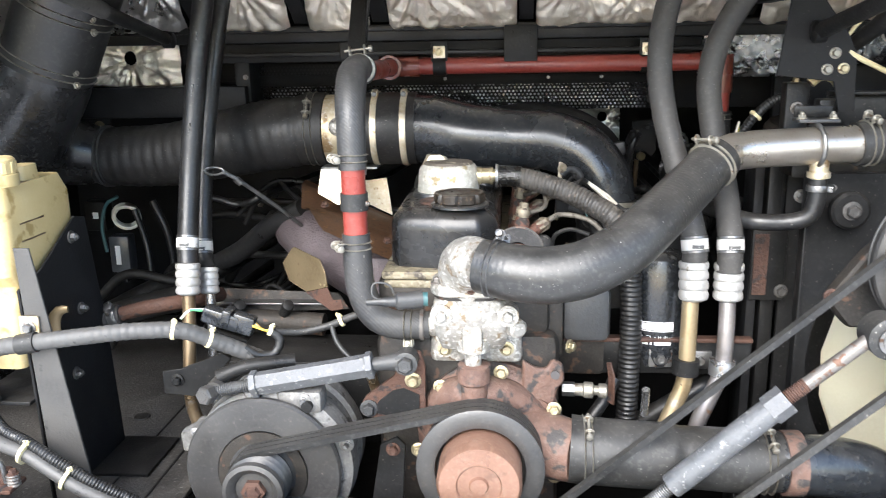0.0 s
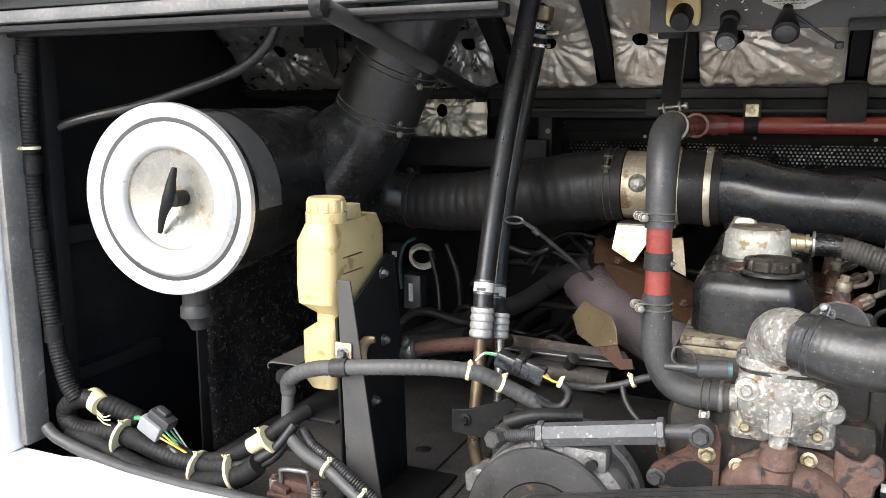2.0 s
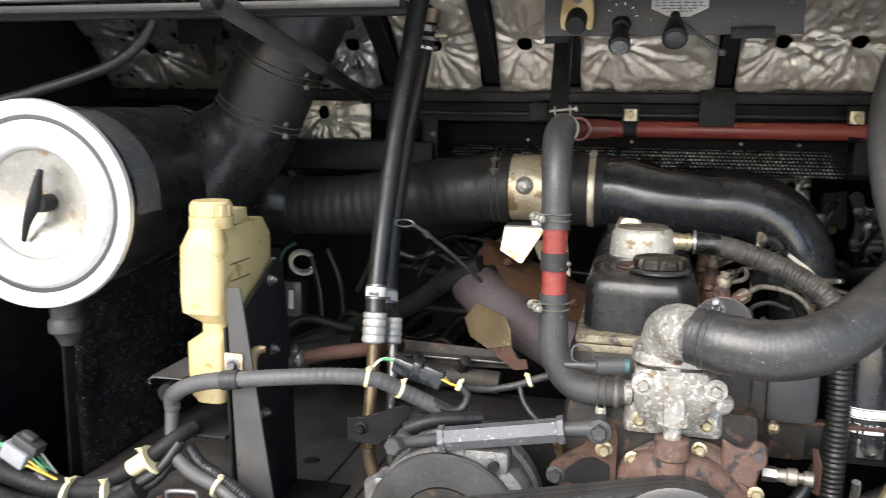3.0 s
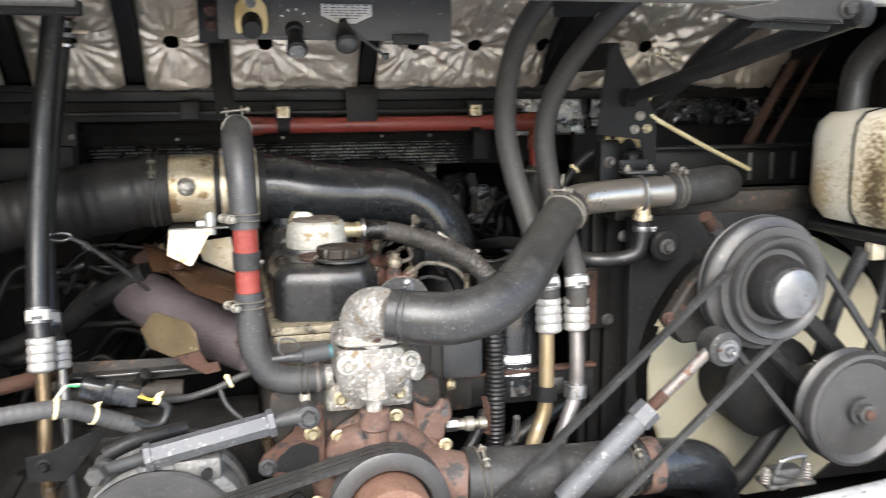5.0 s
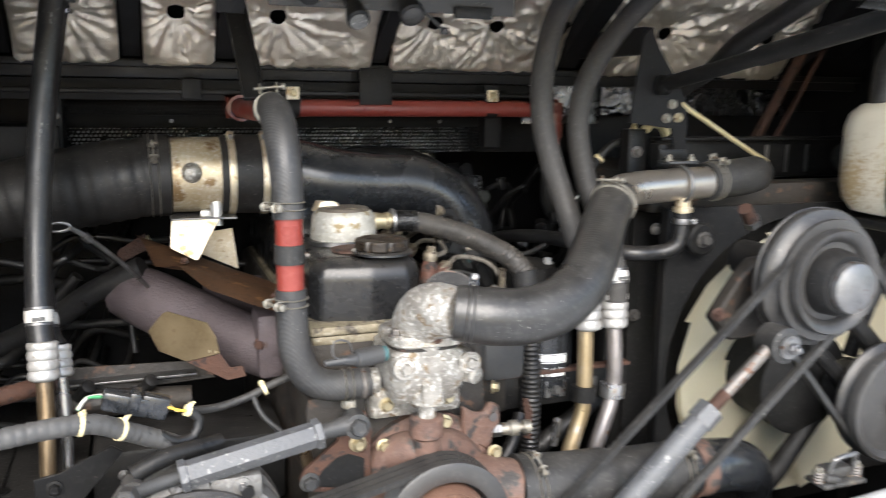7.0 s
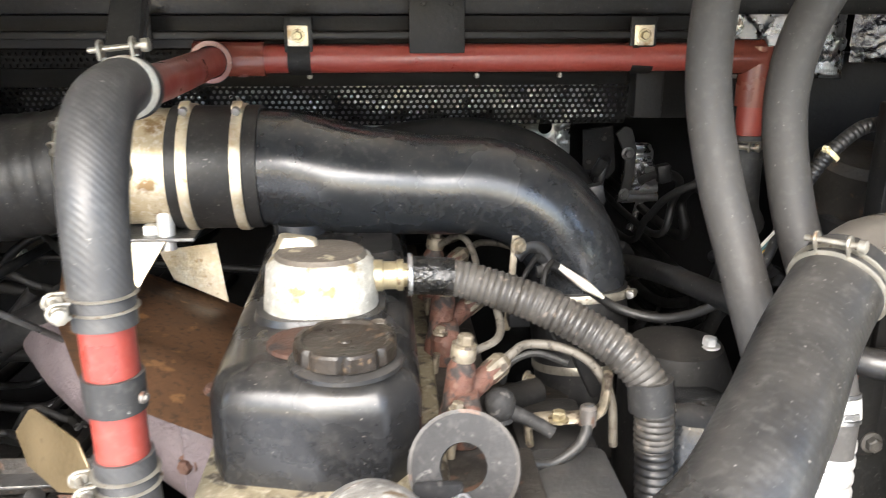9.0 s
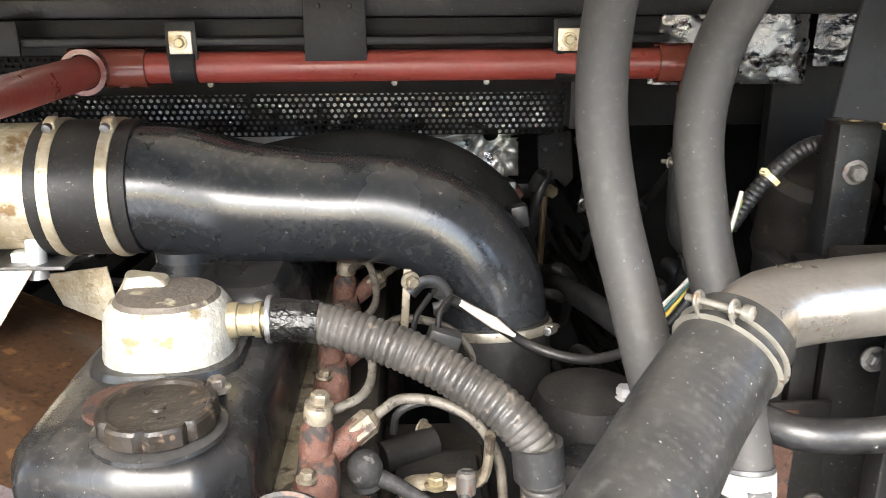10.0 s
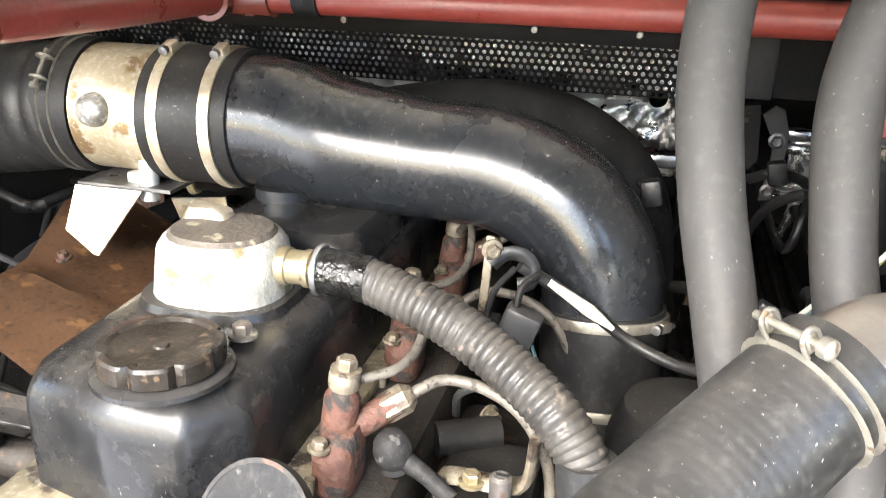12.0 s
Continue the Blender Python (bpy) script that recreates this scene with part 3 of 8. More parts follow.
part("body_end", box((-1.268, 3.17, 0.42), (1.268, 3.2, 2.98), 0.005), WHITE, wall)
part("sill_seal", tube([(XL, 0.955, 1.0080), (-1.12, 0.951, 0.9940), (-1.04, 0.950, 0.9760), (-0.96, 0.949, 0.9660), (-0.85, 0.948, 0.9610), (-0.737, 0.947, 0.9620), (-0.6, 0.945, 0.9600), (-0.4, 0.945, 0.9520), (0.0, 0.945, 0.9450)], 0.0100, 14, 0.05), BLACKSEAL, wall, "dark rubber seal")
part("sill_seal", tube([(0.0, 0.945, 0.9450), (0.3, 0.945, 0.9470), (0.5, 0.945, 0.9530), (0.66, 0.946, 0.9620), (0.85, 0.949, 0.9760), (XR - 0.03, 0.953, 0.9910)], 0.0075, 14, 0.05), SEAL, wall, "worn grey seal")
part("sill_flange", box((XL, 0.952, 0.90), (XR, 0.962, 0.935), 0.003), BAY, wall)
part("top_rail", box((-1.2, 0.935, 1.664), (1.075, 0.965, 1.683), 0.005, Matrix.Rotation(radians(-0.35), 3, "Y")), RAIL, wall, "grey aluminium rail")
part("rail_lip", box((-1.2, 0.942, 1.6795), (1.07, 0.9605, 1.6985), 0.002), DARKGREY, wall)
part("rail_flange", box((-1.18, 0.940, 1.645), (-0.35, 0.963, 1.655), 0.003), ARMSTEEL, wall)
part("rail_seal", box((-1.18, 0.966, 1.640), (-0.35, 0.985, 1.656), 0.003), BELLOWS, wall)
part("jamb", box((XR - 0.028, 0.935, 0.970), (XR - 0.004, 0.975, 1.668), 0.006, Matrix.Rotation(radians(5.2), 3, "Y")), RAIL, wall, "grey aluminium door frame")
part("jamb_seal", tube([(XR - 0.066, 0.965, 0.985), (XR - 0.004, 0.965, 1.665)], 0.009, 10, 0.05), SEAL, wall)
part("jamb", box((XL - 0.042, 0.935, 0.975), (XL - 0.026, 0.985, 1.648), 0.005), RAIL, wall)
part("corner_gusset", plate([(0, 0), (-0.055, 0), (0, -0.035)], (XR + 0.020, 0.978, 1.662), (1, 0, 0), (0, 0, 1), 0.003), GREYARM, wall)
part("rust_patch", box((XR + 0.020, 0.9325, 1.652), (XR + 0.040, 0.9345, 1.692), 0.0008), ORANGE, wall, "rust bloom on the frame corner")
for x, w, z0, z1 in ((1.070, 0.03, 1.508, 1.511), (1.070, 0.03, 1.516, 1.5195), (1.068, 0.034, 1.488, 1.491), (1.066, 0.036, 1.468, 1.473)):
    part("print_bar", box((x, 0.911, z0), (x + w, 0.9145, z1), 0.0008, seg=1), INK, wall)

lamp = thing("tail_lamp", "red and amber tail lamp lens on the white body", "lamp", (1.0, 0.913, 0.80))
part("red_lens", box((0.80, 0.897, 0.80), (0.965, 0.913, 0.878), 0.005), LAMPRED, lamp)
part("amber_lens", box((0.967, 0.897, 0.80), (1.05, 0.913, 0.878), 0.005), LAMPAMB, lamp)

tagged(solo("floor", box((-1.2, 0.96, 0.40), (1.2, 2.2, 0.42), 0), BAY, "black undertray below the engine", "floor", kind="structure"))
deck = thing("floor_deck", "dusty black steel shelf beside the engine", "floor", (-0.82, 1.35, 0.885), kind="structure")
part("deck_plate", box((-1.03, 0.965, 0.862), (-0.47, 2.0, 0.872), 0.002), DECK, deck)
for x in (-0.60, -0.53):
    part("seam", box((x, 0.99, 0.8725), (x + 0.004, 1.98, 0.8745), 0.0008), SATIN, deck)
for x, y in ((-0.66, 1.40), (-0.74, 1.33), (-0.82, 1.42), (-0.60, 1.56), (-0.90, 1.30)):
    part("pressed_dimple", lathe([(0, 0.016), (0.002, 0.014), (0.003, 0.0)], (x, y, 0.872), (0, 0, 1), 20), SATIN, deck)
part("deck_edge", box((-0.478, 0.965, 0.70), (-0.47, 2.0, 0.861), 0.002), SATIN, deck)
tagged(solo("wall_left", box((-1.24, 0.99, 0.42), (-1.2, 2.25, 1.9), 0), BAY, "black painted side of the engine bay", "wall", kind="structure"))
tagged(solo("wall_right", box((1.2, 0.99, 0.42), (1.24, 2.25, 1.9), 0), BAY, "black painted side of the engine bay", "wall", kind="structure"))
tagged(solo("wall_back", box((-1.2, 2.2, 0.42), (1.2, 2.25, 1.9), 0), BAY, "black painted back of the engine bay", "wall", kind="structure"))
tagged(solo("ceiling", box((-1.24, 0.99, 1.86), (1.24, 2.25, 1.9), 0), BAY, "black roof of the engine bay", "ceiling", kind="structure"))
SL = Vector((0, -0.825, 0.565))
SN = Vector((0, -0.565, -0.825))


def slope(x, v, h=0.0):
    """A place on the sloping roof: x across, v up the slope, h out of it."""
    return Vector((x, 1.59, 1.585)) + SL * v + SN * h


tagged(solo("ceiling_slope", plate([(-1.2, -0.02), (1.2, -0.02), (1.2, 0.46), (-1.2, 0.46)], slope(0, 0, -0.06), (1, 0, 0), SL, -0.02), BAY, "black sloping roof panel behind the foil", "ceiling", kind="structure"))

ribs = thing("roof_ribs", "black painted ribs across the foil lined roof", "rib", (0, 1.59, 1.585), kind="structure")
for x, w in ((-0.552, 0.032), (-0.36, 0.028), (-0.212, 0.03), (0.055, 0.026), (0.435, 0.045), (0.98, 0.05)):
    part("rib", plate([(-w / 2, 0), (w / 2, 0), (w / 2, 0.44), (-w / 2, 0.44)], slope(x, 0, 0.004), (1, 0, 0), SL, -0.06), BAY, ribs)

FOILS = ((-1.17, -0.575, (-1.04, -0.615)), (-0.53, -0.378, (-0.456,)), (-0.342, -0.23, (-0.292,)), (-0.194, 0.038, (-0.133,)),
         (0.072, 0.408, (0.14, 0.256, 0.393)), (0.462, 0.95, (0.611, 0.86)))


def facets(x, y, seed):
    """Height of crumpled foil: the lowest of the tilted planes that belong to the nearest cells."""
    p = Vector((x, y, seed))
    cells = noise.voronoi(p)[1]
    return min(0.25 * noise.noise(c * 3.1) + 0.75 * noise.noise_vector(c * 5.3).dot(p - c) for c in cells)


def foil_sheet(x0, x1, v0, v1, holes, hv, place, seed, step=0.0034, hole_r=0.0135, amp=1.0, depth=0.030, dip=0.0):
    """A quilted sheet of foil, creased outward from each pinned hole."""
    b = bmesh.new()
    nu, nv = max(4, int((x1 - x0) / step)), max(4, int((v1 - v0) / step))
    grid = []
    for j in range(nv + 1):
        row = []
        for i in range(nu + 1):
            x, v = x0 + (x1 - x0) * i / nu, v0 + (v1 - v0) * j / nv
            for hx in holes:
                d = math.hypot(x - hx, v - hv)
                if 1e-4 < d < hole_r + 0.5 * step:
                    x, v = hx + (x - hx) * hole_r / d, hv + (v - hv) * hole_r / d
            e = min(x - x0, x1 - x, 3 * (v - v0) + 0.012)
            h = 0.010 * (1 - math.exp(-max(e, 0) / 0.012))
            q = noise.noise((x * 9, v * 9, seed + 5)) * 0.05
            h += amp * (0.006 * noise.noise((x * 8, v * 8, seed)) + 0.0030 * (1 - abs(noise.noise(((x + q) * 22, (v - q) * 22, seed + 3))))
                        + 0.0095 * facets((x + q) * 15, (v - q) * 15 + 3 * x, seed * 0.7)
                        + 0.0062 * facets((x - q) * 40, (v + q) * 40, seed * 0.3) + 0.0022 * facets((x + q) * 100, v * 100, seed * 0.9) + 0.0004 * noise.noise((x * 170, v * 170, seed + 9)))
            h += dip * (min(max(hv - v, 0), 0.09) - 0.03 - 0.45 * max(v - hv, 0))
            for hx in holes:
                d = math.hypot(x - hx, v - hv)
                a = math.atan2(v - hv, x - hx)
                h -= depth * math.exp(-d / 0.055)
                fold = math.sin(11 * a + 5 * noise.noise((a * 1.3, hx * 9, seed))) + 0.6 * math.sin(23 * a + 7 * noise.noise((a * 2.1, hx * 7, seed + 2)))
                fold = 0.45 * fold + 0.5 * math.asin(math.sin(17 * a + 9 * noise.noise((math.cos(a) * 1.7, math.sin(a) * 1.7 + hx * 5, seed + 4))))
                h += amp * 0.0042 * fold * math.exp(-d / 0.09) * min(1, max(0, d - hole_r) / 0.02)
            row.append(b.verts.new(place(x, v, h)))
        grid.append(row)
    for j in range(nv):
        for i in range(nu):
            q = (grid[j][i], grid[j][i + 1], grid[j + 1][i + 1], grid[j + 1][i])
            x, v = x0 + (x1 - x0) * (i + 0.5) / nu, v0 + (v1 - v0) * (j + 0.5) / nv
            if all(math.hypot(x - hx, v - hv) > hole_r for hx in holes):
                b.faces.new(q)
    return b


for k, (x0, x1, hs) in enumerate(FOILS):
    pad = solo("foil_insulation", foil_sheet(x0, x1, 0.006, 0.40, hs, 0.097, slope, 11 * k, dip=0.32, depth=0.014, amp=1.6 if k == 5 else 1.0), FOIL if k else LOOSEFOIL,
               "crinkled silver foil insulation pad on the sloping roof", "insulation", "foil insulation pads", angle=60)


def upright(y):
    return lambda x, z, h: Vector((x, y - h, z))


solo("foil_insulation", foil_sheet(-0.85, -0.625, 1.468, 1.552, (-0.727,), 1.525, upright(1.65), 71, depth=0.012, amp=1.5), FOIL, "small crinkled foil pad with one pin hole", "insulation", "foil insulation pads", angle=60)
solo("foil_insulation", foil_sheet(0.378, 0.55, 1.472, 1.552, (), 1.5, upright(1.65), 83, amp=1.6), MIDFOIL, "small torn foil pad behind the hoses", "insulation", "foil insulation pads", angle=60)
solo("foil_insulation", foil_sheet(0.56, 1.04, 1.490, 1.548, (0.93,), 1.53, upright(1.65), 97, depth=0.012, amp=0.8), DARKFOIL, "long foil pad on the bulkhead, coloured dark for shade", "insulation", "foil insulation pads", angle=60)
solo("foil_insulation", foil_sheet(-0.20, 0.262, 1.325, 1.402, (0.2237,), 1.3836, upright(1.84), 101, depth=0.02, hole_r=0.011, amp=1.6), LOOSEFOIL, "loose crumpled foil sheet below the grille", "insulation", "foil insulation pads", angle=60)
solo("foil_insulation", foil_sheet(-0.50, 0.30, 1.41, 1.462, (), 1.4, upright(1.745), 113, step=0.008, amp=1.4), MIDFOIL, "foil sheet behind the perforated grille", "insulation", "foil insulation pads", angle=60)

# beam across the bay
beam = thing("cross_beam", "black steel beam with a lipped edge across the bay", "beam", (0, 1.6, 1.515), kind="structure")
part("web", box((-1.19, 1.592, 1.548), (1.19, 1.64, 1.578), 0.003), SATIN, beam)
part("upper_lip", box((-1.19, 1.574, 1.566), (1.19, 1.591, 1.578), 0.002), SATIN, beam)
part("lower_web", box((-0.60, 1.600, 1.512), (0.372, 1.63, 1.547), 0.002), BAY, beam)
part("lower_lip", box((-0.55, 1.566, 1.523), (0.372, 1.599, 1.531), 0.002), SATIN, beam)
part("bracket", box((0.015, 1.562, 1.508), (0.075, 1.5655, 1.572), 0.002), SATIN, beam)
for x in (-0.27,):
    part("tab", box((x - 0.016, 1.560, 1.515), (x + 0.016, 1.5645, 1.548), 0.004), SATIN, beam)
for x in (0.03, 0.06):
    bolt((x, 1.562, 1.56), (0, -1, 0), 0.003, beam, SATIN, washer=False)

# bulkhead below the beam, left and right of the grille
bulk = thing("bulkhead", "black steel bulkhead panels behind the engine", "wall", (0, 1.75, 0.6), kind="structure")
part("panel", box((-1.19, 1.76, 1.408), (1.19, 1.77, 1.60), 0.001), BAY, bulk)
part("shelf", box((-0.85, 1.58, 1.412), (-0.475, 1.74, 1.47), 0.003), BAY, bulk)
part("upright", box((0.29, 1.64, 1.425), (0.325, 1.70, 1.515), 0.003), BAY, bulk)
part("cleat", box((-0.80, 1.596, 1.380), (-0.755, 1.602, 1.411), 0.002), BAY, bulk)
part("upright", box((-0.50, 1.60, 1.40), (-0.47, 1.70, 1.515), 0.003), BAY, bulk)
part("panel", box((0.53, 1.68, 1.30), (1.19, 1.70, 1.50), 0.002), BAY, bulk)
bolt((-0.777, 1.594, 1.396), (0, -1, 0), 0.008, bulk, BRASS, shaft=0.006)
bolt((-0.478, 1.598, 1.486), (0, -1, 0), 0.004, bulk, GREYROD)

# perforated grille


def perforated(x0, x1, z0, z1, y, lean, pitch=0.0125, r=0.0042):
    """A thin sheet with rows of round holes, staggered."""
    b = bmesh.new()
    rows, cols = int((z1 - z0) / (pitch * 0.87)), int((x1 - x0) / pitch)

    def pt(u, v):
        return Vector((u, y + (v - z0) * lean, v))
    for j in range(rows):
        for i in range(cols):
            cx, cz = x0 + pitch * (i + (0.5 if j % 2 else 0.0)) + pitch / 2, z0 + pitch * 0.87 * (j + 0.5)
            inner = [b.verts.new(pt(cx + r * math.cos(k * math.pi / 4), cz + r * math.sin(k * math.pi / 4))) for k in range(8)]
            hw, hh = pitch / 2, pitch * 0.435
            outer = [b.verts.new(pt(cx + a * hw, cz + c * hh)) for a, c in ((1, 0), (1, 1), (0, 1), (-1, 1), (-1, 0), (-1, -1), (0, -1), (1, -1))]
            back = [b.verts.new(v.co + Vector((0, 0.0015, 0))) for v in inner]
            for k in range(8):
                n = (k + 1) % 8
                b.faces.new((inner[k], inner[n], outer[n], outer[k]))
                b.faces.new((inner[n], inner[k], back[k], back[n]))
    bmesh.ops.remove_doubles(b, verts=b.verts[:], dist=0.00002)
    return b


gr = thing("perforated_grille", "black perforated steel grille below the beam", "grille", (-0.1, 1.66, 1.41))
part("upper_sheet", perforated(-0.47, 0.28, 1.486, 1.512, 1.664, 0.0, 0.0076, 0.0023), GRILLE, gr, angle=80)
part("lower_sheet", perforated(-0.47, 0.29, 1.414, 1.470, 1.678, -0.25, 0.0076, 0.0024), GRILLE, gr, angle=80)
part("fold", box((-0.475, 1.6595, 1.464), (0.285, 1.6635, 1.486), 0.001), GRILLE, gr)
for x in (-0.30, -0.10, 0.099, 0.2):
    bolt((x, 1.659, 1.476), (0, -1, 0), 0.0042, gr, STEEL, washer=False)

# ---------------------------------------------------------------- air cleaner
ac = thing("air_cleaner", "large black drum air cleaner with a bright metal lid", "air cleaner", (-0.885, 1.0, 1.245))
AX, AZ, AR = -0.905, 1.393, 0.1375
FACE = Vector((-0.10, 1.0, 0.0)).normalized()
part("drum", lathe([(0.045, AR - 0.01), (0.016, AR - 0.004), (0.016, AR), (0.40, AR), (0.405, AR + 0.004), (0.42, AR + 0.004), (0.425, AR), (0.52, AR * 0.9), (0.54, AR * 0.6)], (AX, 1.012, AZ), FACE, 64), COVER, ac)
lid = part("lid", lathe([(0.0, AR + 0.009), (-0.004, AR + 0.011), (-0.012, AR + 0.009), (-0.014, AR + 0.002), (-0.006, AR - 0.012), (-0.006, AR - 0.018), (-0.013, AR - 0.024),
                         (-0.012, 0.086), (-0.008, 0.081), (-0.001, 0.0785)], (AX, 1.012, AZ), FACE, 72, caps=False), WMETAL, ac, "bright enamelled steel lid")
part("dish", lathe([(-0.002, 0.0795), (0.003, 0.077), (0.010, 0.052), (0.016, 0.026), (0.018, 0.018), (0.018, 0.0)], (AX, 1.012, AZ), FACE, 48, caps=False), DISH, lid, "stained bare metal dish")
# Dark grey ring in the lid's recess, colouring in its shade.
part("groove_shade", lathe([(-0.0062, AR - 0.0105), (-0.0068, AR - 0.015), (-0.0062, AR - 0.0195), (-0.005, AR - 0.015), (-0.0062, AR - 0.0105)], (AX, 1.012, AZ), FACE, 72), DISC, lid)
part("wing_knob_boss", lathe([(0.022, 0.0125), (-0.004, 0.0125), (-0.011, 0.011), (-0.013, 0.0)], (AX + 0.010, 1.012, AZ + 0.002), FACE, 20), BELLOWS, lid)
part("wing_knob", tube([(AX - 0.024, 1.010, AZ - 0.052), (AX - 0.010, 1.004, AZ - 0.022), (AX + 0.006, 1.001, AZ + 0.004), (AX + 0.010, 1.004, AZ + 0.030), (AX + 0.012, 1.010, AZ + 0.050)], [0.004, 0.0065, 0.0105, 0.007, 0.004], 12), BELLOWS, lid, "black rubber wing knob")
lb = lathe([(0.024, AR + 0.0012), (0.095, AR + 0.0012)], (AX, 1.012, AZ), FACE, 64)
bmesh.ops.delete(lb, geom=[f for f in lb.faces if len(f.verts) > 4], context="FACES")
bmesh.ops.delete(lb, geom=[f for f in lb.faces if not (-0.15 < math.atan2(f.calc_center_median().z - AZ, f.calc_center_median().x - AX) < 1.3)], context="FACES")
part("data_label", lb, GREYLBL, ac, "worn grey printed label")
part("drain_spout", lathe([(0, 0.022), (0.045, 0.022), (0.05, 0.026), (0.066, 0.027), (0.072, 0.019), (0.088, 0.012)], (AX + 0.004, 1.05, AZ - AR + 0.012), (0.05, 0, -1), 20), RUBBER, ac)
part("outlet_cone", tube([(AX + 0.03, 1.49, 1.385), (AX + 0.085, 1.535, 1.358), (AX + 0.145, 1.556, 1.342)], [0.1, 0.070, 0.053], 28), COVER, ac)
part("inlet_neck", tube([(AX + 0.09, 1.37, 1.43), (AX + 0.16, 1.35, 1.49), (AX + 0.188, 1.343, 1.54)], [0.10, 0.078, 0.072], 28), COVER, ac)

el = hose("inlet_duct", [(-0.722, 1.34, 1.515), (-0.685, 1.33, 1.585), (-0.648, 1.325, 1.65), (-0.605, 1.32, 1.73), (-0.575, 1.32, 1.80)], [0.074, 0.074, 0.074, 0.074, 0.07], HOSE, "wide grey rubber inlet duct clamped to the air cleaner", "duct", seg=36)
for p in ((-0.717, 1.3385, 1.525), (-0.674, 1.328, 1.605)):
    wire_clamp(p, (0.45, -0.06, 0.9), 0.0742, el, 0.011, m=DULLZ, wire=0.0013)
    for e in (-0.007, 0.007):
        bolt(Vector(p) + Vector((0.061, -0.036, -0.029 + e * 1.4)), (1, -0.4, 0), 0.0045, el, DULLZ)

# intake tract
bel = hose("intake_bellows", [(-0.765, 1.556, 1.342), (-0.69, 1.553, 1.342), (-0.605, 1.549, 1.347), (-0.505, 1.541, 1.366), (-0.414, 1.540, 1.382), (-0.349, 1.542, 1.390), (-0.318, 1.543, 1.392)],
           [0.054, 0.057, 0.059, 0.062, 0.0655, 0.063, 0.062], SLEEVE, "matt black ribbed rubber intake hose", seg=40, rib=(0.0225, 0.0022))
part("cuff", lathe([(-0.006, 0.0615), (-0.006, 0.0665), (0.034, 0.0665), (0.034, 0.0615), (-0.006, 0.0615)], (-0.345, 1.545, 1.392), (1, 0, 0), 44), SLEEVE, bel)
wire_clamp((-0.335, 1.545, 1.392), (1, 0, 0.02), 0.0668, bel, 0.012, screw=(0.0, -0.8, 0.6), m=DULLZ)
wire_clamp((-0.745, 1.555, 1.342), (1, 0, 0), 0.0575, bel, 0.008, m=STEEL)

jn = thing("intake_joiner", "bright yellowed metal tube joining the intake hoses", "pipe", (-0.26, 1.54, 1.333))
part("tube", lathe([(-0.044, 0.060), (-0.044, 0.0615), (0.055, 0.0615), (0.055, 0.060)], (-0.265, 1.541, 1.393), (1, 0, 0), 48), JOINER, jn)
part("plug", lathe([(-0.004, 0.0165), (0.002, 0.016), (0.008, 0.0145), (0.012, 0.010), (0.013, 0.0)], (-0.280, 1.481, 1.401), (0, -1, 0.1), 24), CAST, jn)
part("spigot", lathe([(0, 0.0095), (0.04, 0.0095), (0.04, 0.006)], (-0.243, 1.503, 1.352), (0.0, -0.1, -1), 16), WMETAL, jn)
part("spigot", box((-0.268, 1.50, 1.322), (-0.252, 1.515, 1.338), 0.003), WMETAL, jn)
cp = thing("intake_coupling", "black rubber sleeve with two bright band clamps", "hose", (-0.19, 1.54, 1.33))
part("sleeve", lathe([(-0.045, 0.062), (-0.045, 0.0655), (0.045, 0.0655), (0.045, 0.062)], (-0.188, 1.538, 1.392), (1, 0, 0), 48), SLEEVE, cp)
band((-0.216, 1.539, 1.392), (1, 0, 0), 0.066, 0.011, cp, ZINC, screw=(0, -0.35, 1))
band((-0.163, 1.537, 1.392), (1, 0, 0), 0.066, 0.011, cp, ZINC, screw=(0, -0.35, 1))

ip = hose("intake_pipe", [(-0.175, 1.538, 1.392), (-0.11, 1.536, 1.390), (-0.0533, 1.527, 1.379), (0.027, 1.522, 1.373), (0.0983, 1.520, 1.369), (0.1559, 1.516, 1.344), (0.1900, 1.508, 1.298), (0.198, 1.502, 1.247)],
          [0.0622, 0.0622, 0.0595, 0.0535, 0.0530, 0.0540, 0.0535, 0.0515], GLOSS, "glossy black moulded intake pipe bending down", "pipe", seg=44)
part("boss", lathe([(0, 0.03), (0.018, 0.028), (0.02, 0.02)], (-0.105, 1.515, 1.335), (0, -0.1, -1), 24), GLOSS, ip)
p2 = hose("intake_hose", [(0.197, 1.504, 1.262), (0.200, 1.497, 1.21), (0.205, 1.488, 1.15), (0.215, 1.48, 1.08)], [0.0545, 0.054, 0.053, 0.053], HOSE, "black rubber sleeve below the intake pipe", seg=36)
band((0.198, 1.503, 1.252), (0.05, -0.2, -1), 0.0555, 0.009, p2, DULLZ, screw=(1, -0.6, 0))
band((0.2035, 1.492, 1.175), (0.05, -0.2, -1), 0.0545, 0.009, p2, DULLZ, screw=(1, -0.6, 0))
part("liner", tube([(-0.06, 1.622, 1.362), (0.0, 1.624, 1.374), (0.05, 1.626, 1.380), (0.105, 1.626, 1.379), (0.16, 1.618, 1.360), (0.198, 1.606, 1.318), (0.212, 1.594, 1.22)], 0.049, 32), BELLOWS, thing("rear_intake_pipe", "dull black pipe running behind the intake pipe", "pipe", (0.22, 1.58, 1.22)))

